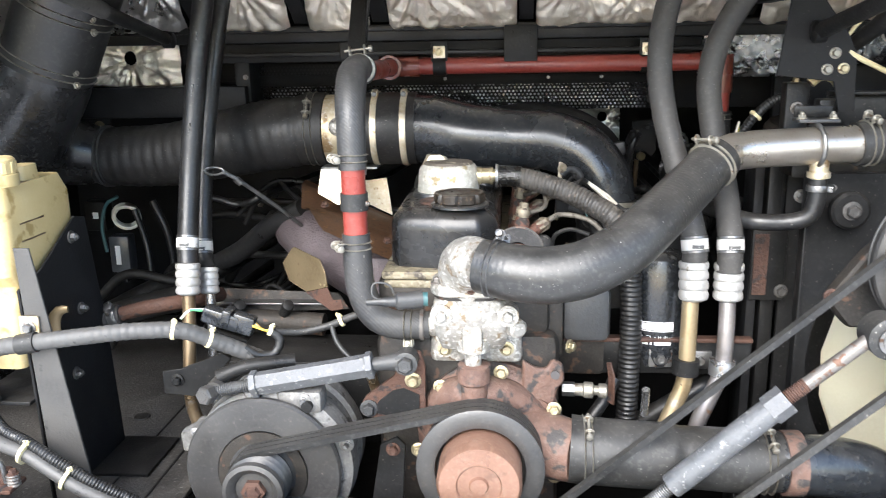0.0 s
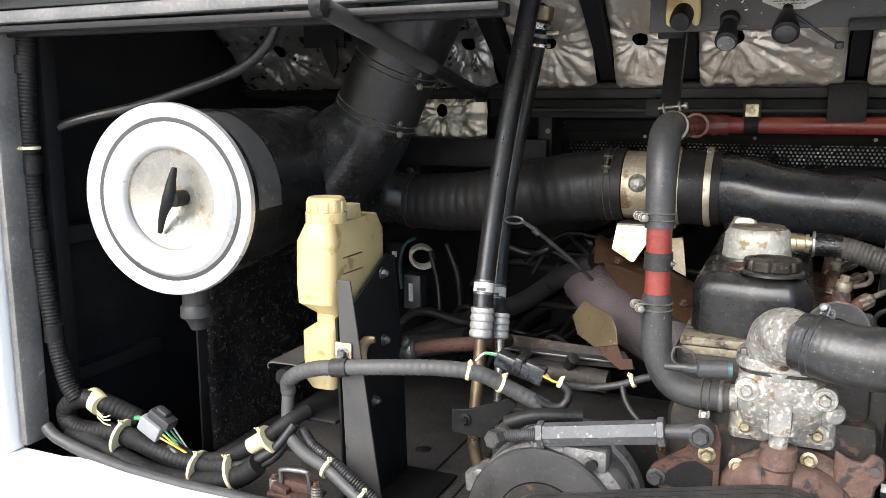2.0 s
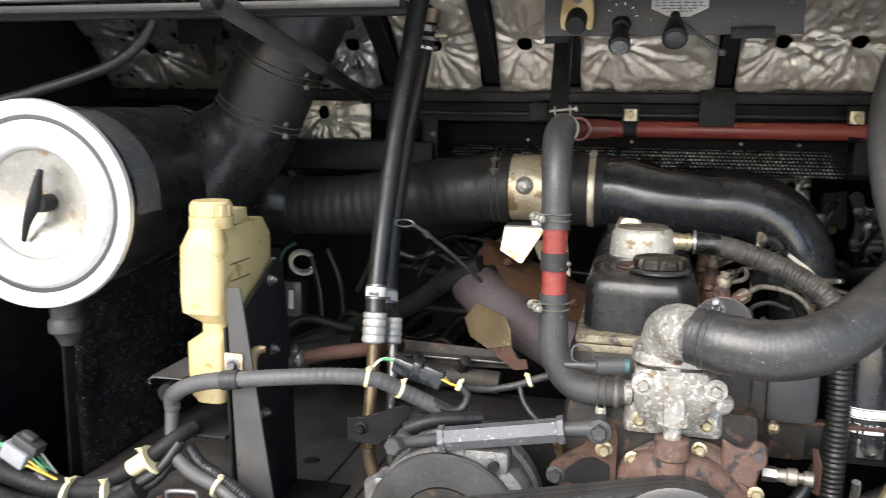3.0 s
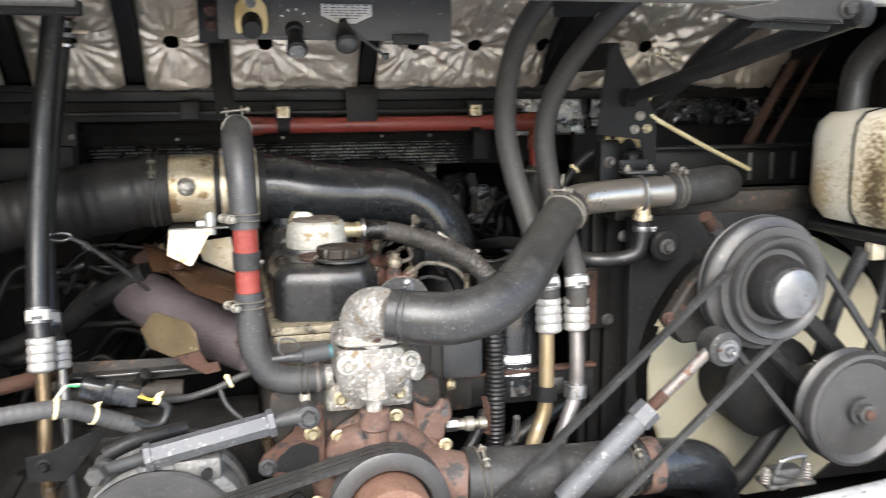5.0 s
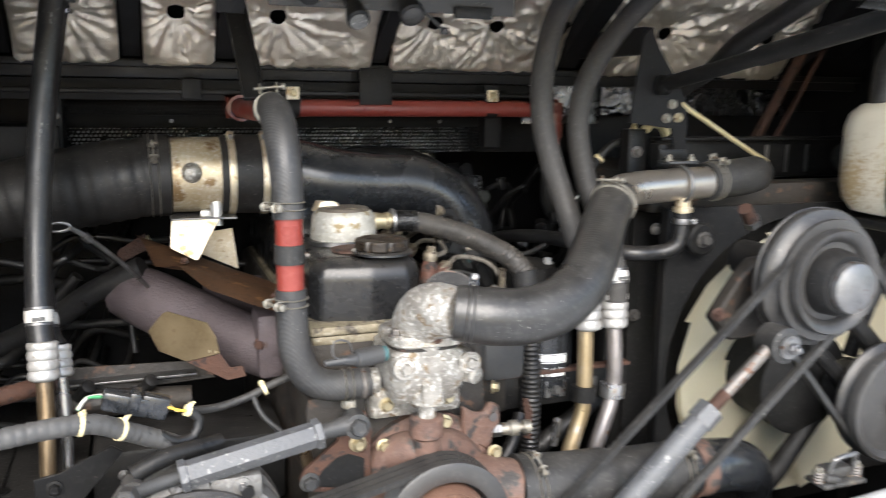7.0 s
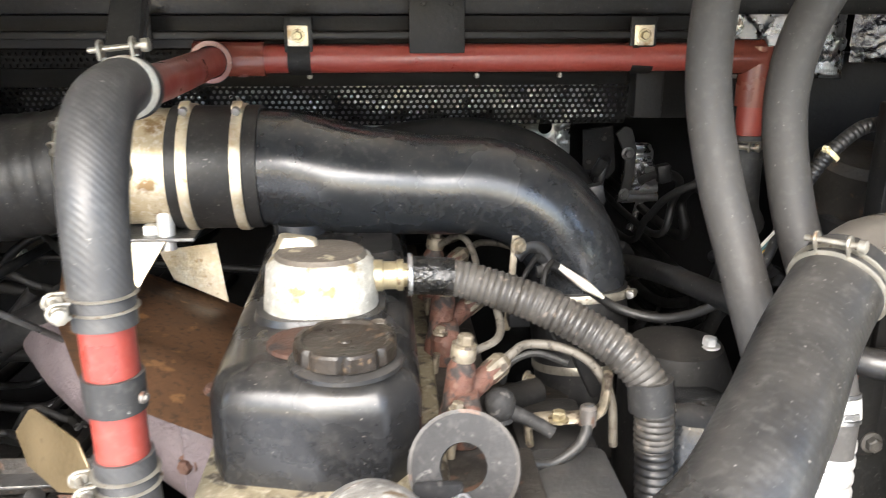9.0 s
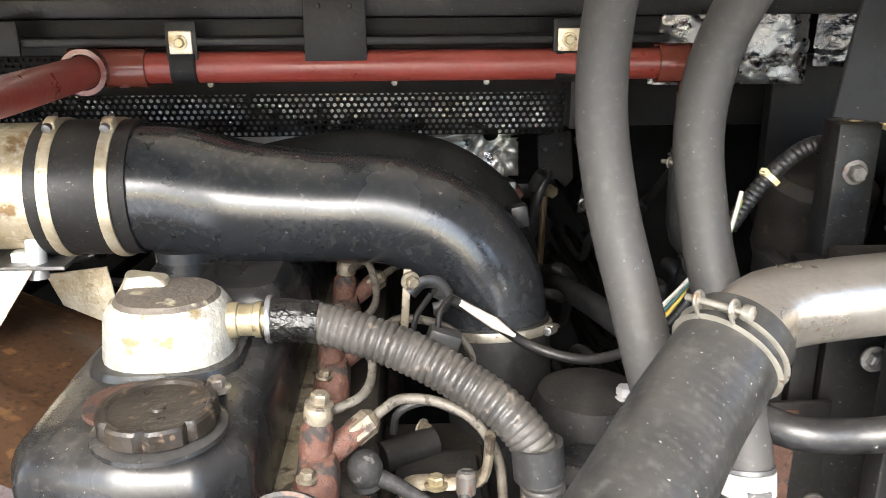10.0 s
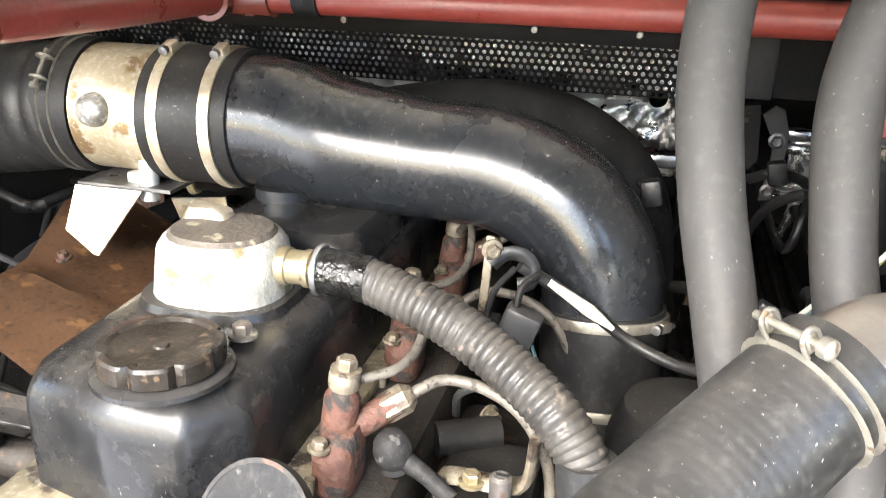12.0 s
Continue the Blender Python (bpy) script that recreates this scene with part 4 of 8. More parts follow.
# ---------------------------------------------------------------- red coolant pipe
rp = thing("red_coolant_pipe", "red painted coolant pipe clipped below the beam", "pipe", (0.1, 1.577, 1.485))
part("pipe", tube([(-0.15, 1.579, 1.502), (0.37, 1.573, 1.503)], 0.0155, 24, 0.05), RED, rp)
part("branch", tube([(-0.193, 1.56, 1.501), (-0.192, 1.40, 1.501), (-0.191, 1.235, 1.503)], 0.0155, 24, 0.03), RED, rp)
part("tee", tube([(-0.215, 1.58, 1.502), (-0.14, 1.579, 1.502)], 0.0195, 24, 0.02), REDD, rp, "brown red moulded tee")
part("tee_collar", lathe([(0.0, 0.0195), (0.012, 0.0205), (0.026, 0.022), (0.0265, 0.017), (0.02, 0.0155)], (-0.193, 1.573, 1.501), (0, -1, 0), 28), REDD, rp)
part("elbow", tube([(0.362, 1.573, 1.503), (0.41, 1.573, 1.503)], 0.0195, 24, 0.02), REDD, rp, "brown red moulded elbow")
part("elbow", tube([(0.405, 1.573, 1.515), (0.405, 1.573, 1.448)], 0.0185, 24, 0.02), REDD, rp)
part("drop", tube([(0.405, 1.573, 1.46), (0.405, 1.573, 1.40)], 0.0150, 24, 0.02), RED, rp)
for x in (-0.103, 0.272):
    c = part("clip", box((x - 0.015, 1.565, 1.505), (x + 0.015, 1.5685, 1.547), 0.003), SATIN, rp)
    part("clip_strap", lathe([(-0.012, 0.0158), (-0.012, 0.0178), (0.012, 0.0178), (0.012, 0.0158)], (x, 1.577, 1.5025), (1, 0, 0), 28), BELLOWS, c, "black rubber lined strap")
    part("nut_plate", box((x - 0.011, 1.5615, 1.516), (x + 0.011, 1.5645, 1.538), 0.002), ZINC, c)
    bolt((x, 1.5615, 1.527), (0, -1, 0), 0.0055, rp, BRASS)
dh = hose("drop_hose", [(0.405, 1.573, 1.415), (0.405, 1.573, 1.36), (0.41, 1.578, 1.325), (0.43, 1.60, 1.30)], 0.02, RUBBER, "short black hose below the red pipe")
wire_clamp((0.405, 1.573, 1.405), (0, 0, 1), 0.0205, dh, 0.008, screw=(-0.8, -1, 0))

# ---------------------------------------------------------------- vertical coolant hose
vh = hose("upright_hose", [(-0.191, 1.262, 1.505), (-0.191, 1.225, 1.508), (-0.192, 1.185, 1.498), (-0.191, 1.158, 1.468), (-0.189, 1.143, 1.43), (-0.188, 1.138, 1.374)], [0.0195, 0.02, 0.0215, 0.0215, 0.02, 0.0195], BRAID, "grey braided rubber coolant hose standing upright", seg=24)
band((-0.191, 1.255, 1.505), (0, 1, 0), 0.020, 0.012, vh, RUBBER)
wire_clamp((-0.188, 1.139, 1.390), (0, 0.02, 1), 0.0197, vh, 0.009, screw=(-1, -0.5, 0))
wire_clamp((-0.191, 1.24, 1.507), (0, 1, 0), 0.020, vh, 0.009, screw=(-0.1, 0, 1))
rs = thing("red_pipe_stub", "short red pipe between two hoses with a black sleeve", "pipe", (-0.187, 1.138, 1.28))
part("pipe", tube([(-0.188, 1.138, 1.38), (-0.187, 1.138, 1.275)], 0.0170, 24, 0.03), RED, rs)
part("sleeve", lathe([(-0.012, 0.017), (-0.012, 0.0193), (0.012, 0.0193), (0.012, 0.017)], (-0.1875, 1.138, 1.330), (0, 0, 1), 24), RUBBER, rs)
bolt((-0.168, 1.13, 1.328), (1, -0.2, 0), 0.003, rs, GREYROD)
lh = hose("lower_bypass_hose", [(-0.187, 1.138, 1.285), (-0.186, 1.138, 1.24), (-0.182, 1.138, 1.20), (-0.165, 1.138, 1.165), (-0.135, 1.137, 1.151), (-0.085, 1.135, 1.152)], [0.0195, 0.0205, 0.021, 0.021, 0.0205, 0.0195], BRAID, "grey braided hose bent towards the thermostat housing", seg=24)
wire_clamp((-0.187, 1.138, 1.268), (0, 0, 1), 0.0205, lh, 0.009, screw=(-1, -0.5, 0))
wire_clamp((-0.116, 1.136, 1.151), (1, 0, 0), 0.0205, lh, 0.010, screw=(0, -0.3, -1))
band((-0.096, 1.1355, 1.1515), (1, 0, 0), 0.0203, 0.006, lh, GREYROD)

# ---------------------------------------------------------------- radiator hose
rh = hose("radiator_hose", [(-0.008, 1.0275, 1.268), (0.030, 1.0125, 1.264), (0.075, 1.006, 1.262), (0.124, 1.010, 1.271), (0.174, 1.038, 1.292), (0.222, 1.089, 1.320), (0.270, 1.149, 1.348), (0.316, 1.192, 1.381)],
          [0.034, 0.0355, 0.0355, 0.035, 0.0345, 0.034, 0.033, 0.032], RHOSE, "thick weathered radiator hose curving up", seg=40, rib=(0.0062, 0.00015))
wire_clamp((0.010, 1.0200, 1.266), (1, -0.42, -0.1), 0.0350, rh, 0.007, screw=(0.1, 0.5, 1), m=STEEL, wire=0.001)
wire_clamp((0.304, 1.181, 1.3725), (0.7, 0.62, 0.5), 0.0335, rh, 0.008, screw=(-0.05, 0.0, 1))
apipe = thing("radiator_pipe", "dull aluminium radiator pipe with a side outlet", "pipe", (0.42, 1.22, 1.37))
part("tube", tube([(0.298, 1.177, 1.367), (0.324, 1.202, 1.381), (0.352, 1.216, 1.387), (0.426, 1.228, 1.390), (0.502, 1.239, 1.392), (0.56, 1.248, 1.395)], 0.0265, 28, 0.01), RADPIPE, apipe)
part("saddle", lathe([(0.0035 * math.sin(a * math.pi / 4), 0.0302 + 0.0035 * math.cos(a * math.pi / 4)) for a in range(9)], (0.456, 1.232, 1.391), (1, 0.15, 0.02), 36), STEEL, apipe, "round steel saddle rod")
part("saddle_bracket", box((0.429, 1.222, 1.424), (0.486, 1.254, 1.429), 0.002), DARKGREY, apipe)
part("saddle_bracket", box((0.431, 1.250, 1.4295), (0.484, 1.254, 1.446), 0.002), SATIN, apipe)
for x in (0.436, 0.478):
    bolt((x, 1.233, 1.429), (0, 0, 1), 0.0058, apipe, DULLZ, shaft=0.004)
part("outlet", lathe([(0, 0.013), (0.02, 0.013), (0.02, 0.016), (0.028, 0.016), (0.028, 0.011), (0.06, 0.011)], (0.463, 1.226, 1.375), (0, 0, -1), 18), JOINER, apipe)
oh = hose("bleed_hose", [(0.463, 1.226, 1.345), (0.463, 1.226, 1.318), (0.456, 1.228, 1.291), (0.427, 1.236, 1.280), (0.375, 1.25, 1.280), (0.335, 1.33, 1.285), (0.30, 1.50, 1.27), (0.29, 1.80, 1.20)], 0.0125, HOSE, "thin black bleed hose below the radiator pipe", seg=16)
band((0.463, 1.226, 1.332), (0, 0, 1), 0.0135, 0.009, oh, STEEL, screw=(1, -0.6, 0))
re = hose("radiator_elbow", [(0.514, 1.241, 1.392), (0.555, 1.247, 1.395), (0.60, 1.256, 1.398), (0.640, 1.272, 1.400), (0.668, 1.31, 1.394), (0.685, 1.37, 1.385)], [0.031, 0.031, 0.032, 0.031, 0.030, 0.028], RUBBER, "grey rubber elbow on the radiator pipe", seg=28)
wire_clamp((0.532, 1.2435, 1.3935), (1, 0.15, 0.05), 0.0316, re, 0.010, screw=(0, -0.25, 1))

# ---------------------------------------------------------------- refrigerant hoses
def ac_line(name, pts, r, lbl, ferr, pipe, pr, label, grp, metal):
    h = hose(name, pts, r, HOSE if "left" in grp else ACHOSE, label, group=grp, seg=20)
    a = (Vector(ferr[1]) - Vector(ferr[0])).normalized()
    line, _ = spline(pts)
    k = min(range(1, len(line) - 1), key=lambda q: abs(line[q].z - lbl[2]) + (1 if line[q].z > 1.3 else 0))
    d, o = (line[k + 1] - line[k - 1]).normalized(), line[k]
    sl = part("sleeve_label", lathe([(-0.008, r + 0.0004), (-0.008, r + 0.0012), (0.008, r + 0.0012), (0.008, r + 0.0004)], o, d, 24), PAPER, h, "white printed sleeve")
    for e in (-0.0105, 0.0105):
        part("sleeve_edge", lathe([(-0.0015, r + 0.0002), (-0.0015, r + 0.001), (0.0015, r + 0.001), (0.0015, r + 0.0002)], o + d * e, d, 20), STEEL, sl)
    part("print_bar", box(o + Vector((-0.4 * r, -r - 0.0022, -0.002)), o + Vector((0.5 * r, -r * 0.8, 0.003)), 0), GREYLBL, sl)
    n = (Vector(ferr[1]) - Vector(ferr[0])).length
    prof = [(0, r * 0.9)]
    for k in range(4):
        prof += [(n * (k + 0.10) / 4, r * 1.14), (n * (k + 0.25) / 4, r * 1.18), (n * (k + 0.62) / 4, r * 1.18), (n * (k + 0.76) / 4, r * 1.13), (n * (k + 0.84) / 4, r * 1.06)]
    part("ferrule", lathe(prof + [(n, r * 0.8)], ferr[0], a, 24), FERRULE, h, "crimped aluminium ferrule")
    part("hard_pipe", tube(pipe, pr, 16), metal, h, "heat tinted metal pipe")
    return h


LA = ac_line("refrigerant_hose", [(-0.421, 1.358, 1.814), (-0.449, 1.355, 1.668), (-0.473, 1.337, 1.502), (-0.487, 1.313, 1.356), (-0.491, 1.282, 1.236), (-0.488, 1.268, 1.195)], 0.0165, (-0.487, 1.283, 1.236), ((-0.488, 1.268, 1.206), (-0.488, 1.258, 1.155)),
             [(-0.488, 1.26, 1.16), (-0.488, 1.25, 1.10), (-0.49, 1.24, 1.03), (-0.488, 1.235, 0.97), (-0.47, 1.24, 0.90), (-0.45, 1.25, 0.80)], 0.0105, "black air conditioning hose with a crimped metal end", "air conditioning hoses on the left", BRONZE)
LB = ac_line("refrigerant_hose", [(-0.430, 1.459, 1.829), (-0.449, 1.445, 1.671), (-0.477, 1.418, 1.492), (-0.491, 1.382, 1.333), (-0.487, 1.339, 1.21), (-0.475, 1.32, 1.18)], 0.0135, (-0.476, 1.336, 1.215), ((-0.474, 1.32, 1.185), (-0.472, 1.308, 1.142)),
             [(-0.472, 1.31, 1.15), (-0.470, 1.30, 1.08), (-0.47, 1.29, 0.98), (-0.46, 1.29, 0.85)], 0.0085, "thinner black air conditioning hose beside its twin", "air conditioning hoses on the left", ALU)
ac_line("refrigerant_hose", [(0.443, 1.335, 1.824), (0.371, 1.344, 1.762), (0.298, 1.348, 1.676), (0.263, 1.337, 1.594), (0.251, 1.321, 1.509), (0.258, 1.301, 1.434), (0.275, 1.277, 1.360), (0.298, 1.240, 1.258), (0.299, 1.232, 1.205)], 0.0185, (0.299, 1.245, 1.245), ((0.299, 1.235, 1.222), (0.300, 1.229, 1.162)),
             [(0.297, 1.232, 1.17), (0.295, 1.225, 1.11), (0.292, 1.22, 1.04), (0.278, 1.215, 1.00), (0.262, 1.21, 0.96), (0.25, 1.21, 0.90)], 0.0125, "thick grey air conditioning hose rising beside the engine", "air conditioning hoses on the right", GOLDPIPE)
ac_line("refrigerant_hose", [(0.665, 1.303, 1.821), (0.529, 1.328, 1.752), (0.433, 1.354, 1.667), (0.361, 1.357, 1.572), (0.332, 1.346, 1.489), (0.337, 1.325, 1.400), (0.350, 1.289, 1.325), (0.351, 1.240, 1.255), (0.351, 1.234, 1.205)], 0.0185, (0.352, 1.243, 1.245), ((0.352, 1.24, 1.218), (0.352, 1.236, 1.160)),
             [(0.352, 1.236, 1.17), (0.350, 1.225, 1.11), (0.346, 1.22, 1.055), (0.328, 1.21, 1.015), (0.31, 1.205, 0.97), (0.295, 1.20, 0.90)], 0.0122, "thick grey air conditioning hose looping to the side", "air conditioning hoses on the right", GREYPIPE)

for k, (z, rr, h, m) in enumerate(((1.694, 0.0165, 0.024, BRONZE), (1.672, 0.0195, 0.012, ALU), (1.656, 0.021, 0.008, STEEL), (1.640, 0.0195, 0.007, ALU))):
    part("pipe_union", lathe([(-h / 2, rr * 0.9), (-h / 2 + 0.001, rr), (h / 2 - 0.001, rr), (h / 2, rr * 0.9)], (-0.4475 - 0.14 * (1.68 - z), 1.446, z), (0.17, -0.1, 1), 6 if k == 1 else 22), m, LB, "metal pipe union")
part("union_key", box((-0.433, 1.418, 1.654), (-0.411, 1.428, 1.660), 0.001), ZINC, LB)
for x, y, z in ((-0.4565, 1.3335, 1.62), (-0.4655, 1.3265, 1.56), (-0.4755, 1.3155, 1.48), (-0.4825, 1.3060, 1.42)):
    for k in range(4):
        part("print_bar", box((x + 0.001 - 0.0017 * k, y, z - 0.0085 * k), (x + 0.003 - 0.0017 * k, y + 0.006, z + 0.0055 - 0.0085 * k), 0), GREYLBL, LA)

# ---------------------------------------------------------------- engine
en = thing("engine", "greasy rust stained diesel engine with black valve cover", "engine", (-0.05, 1.4, 0.55))
part("block", box((-0.17, 1.16, 0.60), (0.10, 1.85, 1.13), 0.02), BLOCK, en)
part("head", box((-0.165, 1.17, 1.125), (0.085, 1.85, 1.212), 0.012), BLOCK, en)
part("head_gasket", box((-0.158, 1.165, 1.209), (0.03, 1.80, 1.222), 0.004), FLANGE, en, "mottled yellow grey gasket flange")
part("flange_ledge", box((-0.155, 1.168, 1.196), (0.028, 1.80, 1.2085), 0.003), FLANGE, en)


def loft(sections, bm=None):
    """Skins rounded rectangles (x0, x1, y0, y1, z, radius), one above the other, and caps the last."""
    b = bmesh.new() if bm is None else bm
    rings = []
    for x0, x1, y0, y1, z, r in sections:
        ring = []
        for cx, cy, a0 in ((x1 - r, y1 - r, 0), (x0 + r, y1 - r, 90), (x0 + r, y0 + r, 180), (x1 - r, y0 + r, 270)):
            for k in range(6):
                a = radians(a0 + 18 * k)
                ring.append(b.verts.new((cx + r * math.cos(a), cy + r * math.sin(a), z)))
        rings.append(ring)
    n = len(rings[0])
    for a, c in zip(rings, rings[1:]):
        for j in range(n):
            b.faces.new((a[j], a[(j + 1) % n], c[(j + 1) % n], c[j]))
    b.faces.new(rings[0][::-1])
    b.faces.new(rings[-1])
    return b


def shrink(poly, d):
    """A convex outline moved inward by d on all its sides."""
    out = []
    for i, p in enumerate(poly):
        q, r = poly[i - 1], poly[(i + 1) % len(poly)]
        e1, e2 = (p - q).normalized(), (r - p).normalized()
        n1, n2 = Vector((-e1.y, e1.x)), Vector((-e2.y, e2.x))
        bis = (n1 + n2).normalized()
        out.append(p + bis * (d / max(0.2, bis.dot(n1))))
    return out


def hood(outline, steps, rounding):
    """A moulded hood: an outline with rounded corners, drawn in by steps of (inset, height)."""
    b = bmesh.new()
    rings = []
    for d, z in steps:
        poly, ring = shrink([Vector(p) for p in outline], d), []
        for i, p in enumerate(poly):
            q, r = poly[i - 1], poly[(i + 1) % len(poly)]
            c = min(rounding, 0.45 * (p - q).length, 0.45 * (r - p).length)
            u, w = p + (q - p).normalized() * c, p + (r - p).normalized() * c
            for k in range(7):
                t = k / 6
                v = u * (1 - t) ** 2 + p * (2 * t * (1 - t)) + w * t * t
                ring.append(b.verts.new((v.x, v.y, z)))
        rings.append(ring)
    n = len(rings[0])
    for lo, hi in zip(rings, rings[1:]):
        for j in range(n):
            b.faces.new((lo[j], lo[(j + 1) % n], hi[(j + 1) % n], hi[j]))
    b.faces.new(rings[0][::-1])
    b.faces.new(rings[-1])
    return b


vc = part("valve_cover", hood([(-0.137, 1.196), (-0.070, 1.180), (-0.016, 1.180), (0.010, 1.214), (0.012, 1.80), (-0.152, 1.80), (-0.150, 1.222)],
                              [(0, 1.222), (0, 1.276), (0.001, 1.284), (0.004, 1.292), (0.008, 1.2975), (0.013, 1.3015), (0.021, 1.3045), (0.034, 1.307)], 0.006), COVER, en, "dusty black valve cover")
part("oil_cap_seat", lathe([(0, 0.043), (0.003, 0.0425), (0.005, 0.039)], (-0.046, 1.2135, 1.3100), (0, 0, 1), 32), COVER, vc)


def scalloped_cap(at, r, h, lobes):
    """A screw cap with broad lobes round its edge, a raised rim and a dished top."""
    b = bmesh.new()
    n, o = lobes * 12, Vector(at)
    prof = [(0.0, 0.92, 0), (0.002, 1.0, 1), (h * 0.86, 1.0, 1), (h, 0.96, 1), (h, 0.86, 0.4), (h * 0.86, 0.80, 0), (h * 0.74, 0.4, 0)]
    rings = []
    for z, k, s in prof:
        ring = []
        for q in range(n):
            a = 2 * math.pi * q / n
            notch = max(0.0, math.cos(lobes * a)) ** 6
            rad = r * k * (1 - 0.085 * s * notch)
            ring.append(b.verts.new(o + Vector((rad * math.cos(a), rad * math.sin(a), z))))
        rings.append(ring)
    for a, c in zip(rings, rings[1:]):
        for q in range(n):
            b.faces.new((a[q], a[(q + 1) % n], c[(q + 1) % n], c[q]))
    b.faces.new(rings[-1])
    b.faces.new(rings[0][::-1])
    return b


oc = part("oil_cap", scalloped_cap((-0.046, 1.2135, 1.3150), 0.0378, 0.0145, 8), OILCAP, vc, "oily black oil filler cap with scalloped rim", angle=30)
part("centre_dimple", lathe([(0, 0.005), (0.0015, 0.004), (0.0015, 0)], (-0.046, 1.2135, 1.3255), (0, 0, 1), 14), OILCAP, oc)
br = part("breather", loft([(-0.117, -0.025, 1.294, 1.378, 1.303, 0.034), (-0.121, -0.022, 1.290, 1.380, 1.312, 0.039), (-0.119, -0.023, 1.292, 1.380, 1.336, 0.040), (-0.118, -0.024, 1.293, 1.379, 1.346, 0.040), (-0.114, -0.028, 1.297, 1.375, 1.353, 0.038), (-0.108, -0.034, 1.303, 1.369, 1.356, 0.032)]), OXIDE, en, "white oxidised cast breather housing")
lid_top = loft([(-0.111, -0.031, 1.300, 1.372, 1.3545, 0.035), (-0.108, -0.034, 1.303, 1.369, 1.3582, 0.032), (-0.098, -0.044, 1.313, 1.359, 1.3595, 0.022)])
part("breather_top", lid_top, GRIMETOP, br, "grimy brown top")
crust = loft([(-0.113, -0.070, 1.340, 1.368, 1.350, 0.008), (-0.110, -0.076, 1.343, 1.366, 1.362, 0.007), (-0.106, -0.084, 1.346, 1.362, 1.367, 0.005)])
for v in crust.verts:
    v.co += 0.004 * noise.noise_vector(v.co * 70)
part("breather_crust", crust, ZINC, br, "crusted yellow corrosion")
part("breather_base", loft([(-0.128, -0.014, 1.284, 1.390, 1.306, 0.034), (-0.126, -0.016, 1.286, 1.388, 1.3125, 0.034)]), COVER, br)
part("breather_pipe", lathe([(0, 0.014), (0.012, 0.014), (0.013, 0.0125), (0.024, 0.0125), (0.025, 0.014), (0.03, 0.014), (0.03, 0.0105), (0.05, 0.0105)], (-0.030, 1.334, 1.335), (1, 0, 0), 18), BRASS, br)
part("blind_hole", lathe([(0, 0.010), (0.0012, 0.010), (0.0012, 0.008), (0.0004, 0.007), (0.0004, 0)], (-0.0985, 1.3010, 1.331), (-0.45, -0.9, 0), 20), OXIDE, br)
bolt((-0.022, 1.268, 1.311), (0, 0, 1), 0.0075, en, GRIMETOP)
part("stud_plate", lathe([(0, 0.030), (0.003, 0.0295), (0.004, 0.026)], (-0.079, 1.252, 1.3075), (0, 0, 1), 28), RUST, vc, "rust stained lip")
part("raised_rear", loft([(-0.140, 0.004, 1.412, 1.76, 1.300, 0.02), (-0.136, 0.0, 1.416, 1.76, 1.318, 0.02), (-0.128, -0.008, 1.424, 1.75, 1.327, 0.02)]), COVER, vc)

ch = hose("breather_hose", [(0.034, 1.333, 1.334), (0.063, 1.328, 1.328), (0.110, 1.317, 1.314), (0.152, 1.301, 1.296), (0.187, 1.284, 1.275), (0.2085, 1.272, 1.245), (0.2125, 1.268, 1.196)], [0.0150, 0.0160, 0.0165, 0.0165, 0.0165, 0.0165, 0.0165], RIBBED, "dusty ribbed grey breather hose over the engine", seg=22, rib=(0.0058, 0.0019))
part("cuff", tube([(0.004, 1.334, 1.335), (0.044, 1.332, 1.333)], 0.0168, 22, 0.01), OILY, ch, "shiny oily black hose end")
band((0.006, 1.334, 1.335), (1, 0, 0), 0.0170, 0.004, ch, ALU)
part("sleeve", lathe([(0, 0.0195), (0.028, 0.0195), (0.028, 0.017)], (0.2065, 1.2735, 1.258), (0.09, -0.08, -1), 22), RUBBER, ch)
hose("drain_hose", [(0.2125, 1.268, 1.202), (0.214, 1.258, 1.12), (0.212, 1.248, 1.03), (0.21, 1.245, 0.90)], 0.0155, HOSE, "black ribbed drain hose hanging beside the block", seg=20, rib=(0.0075, 0.003))

# thermostat housing and water pump
th = thing("thermostat_housing", "corroded cast aluminium thermostat housing with bolts", "housing", (-0.02, 1.11, 1.10))
part("dome", tube([(-0.026, 1.094, 1.215), (-0.029, 1.088, 1.236), (-0.027, 1.072, 1.256), (-0.018, 1.048, 1.266), (-0.002, 1.0245, 1.267)], [0.040, 0.0395, 0.038, 0.0345, 0.030], 36), CAST, th)
part("flange", loft([(-0.076, 0.023, 1.052, 1.146, 1.2175, 0.03), (-0.078, 0.025, 1.050, 1.148, 1.2195, 0.032), (-0.078, 0.025, 1.050, 1.148, 1.2285, 0.032), (-0.075, 0.022, 1.053, 1.145, 1.2315, 0.03)]), CAST, th)
part("body", loft([(-0.066, 0.020, 1.085, 1.17, 1.135, 0.012), (-0.072, 0.026, 1.072, 1.17, 1.155, 0.014), (-0.074, 0.030, 1.060, 1.17, 1.178, 0.016), (-0.074, 0.030, 1.058, 1.17, 1.205, 0.016), (-0.068, 0.018, 1.058, 1.16, 1.212, 0.02)]), CAST, th)
part("gasket", loft([(-0.0735, 0.0205, 1.0545, 1.1435, 1.2125, 0.03), (-0.0735, 0.0205, 1.0545, 1.1435, 1.2175, 0.03)]), BLOCK, th)
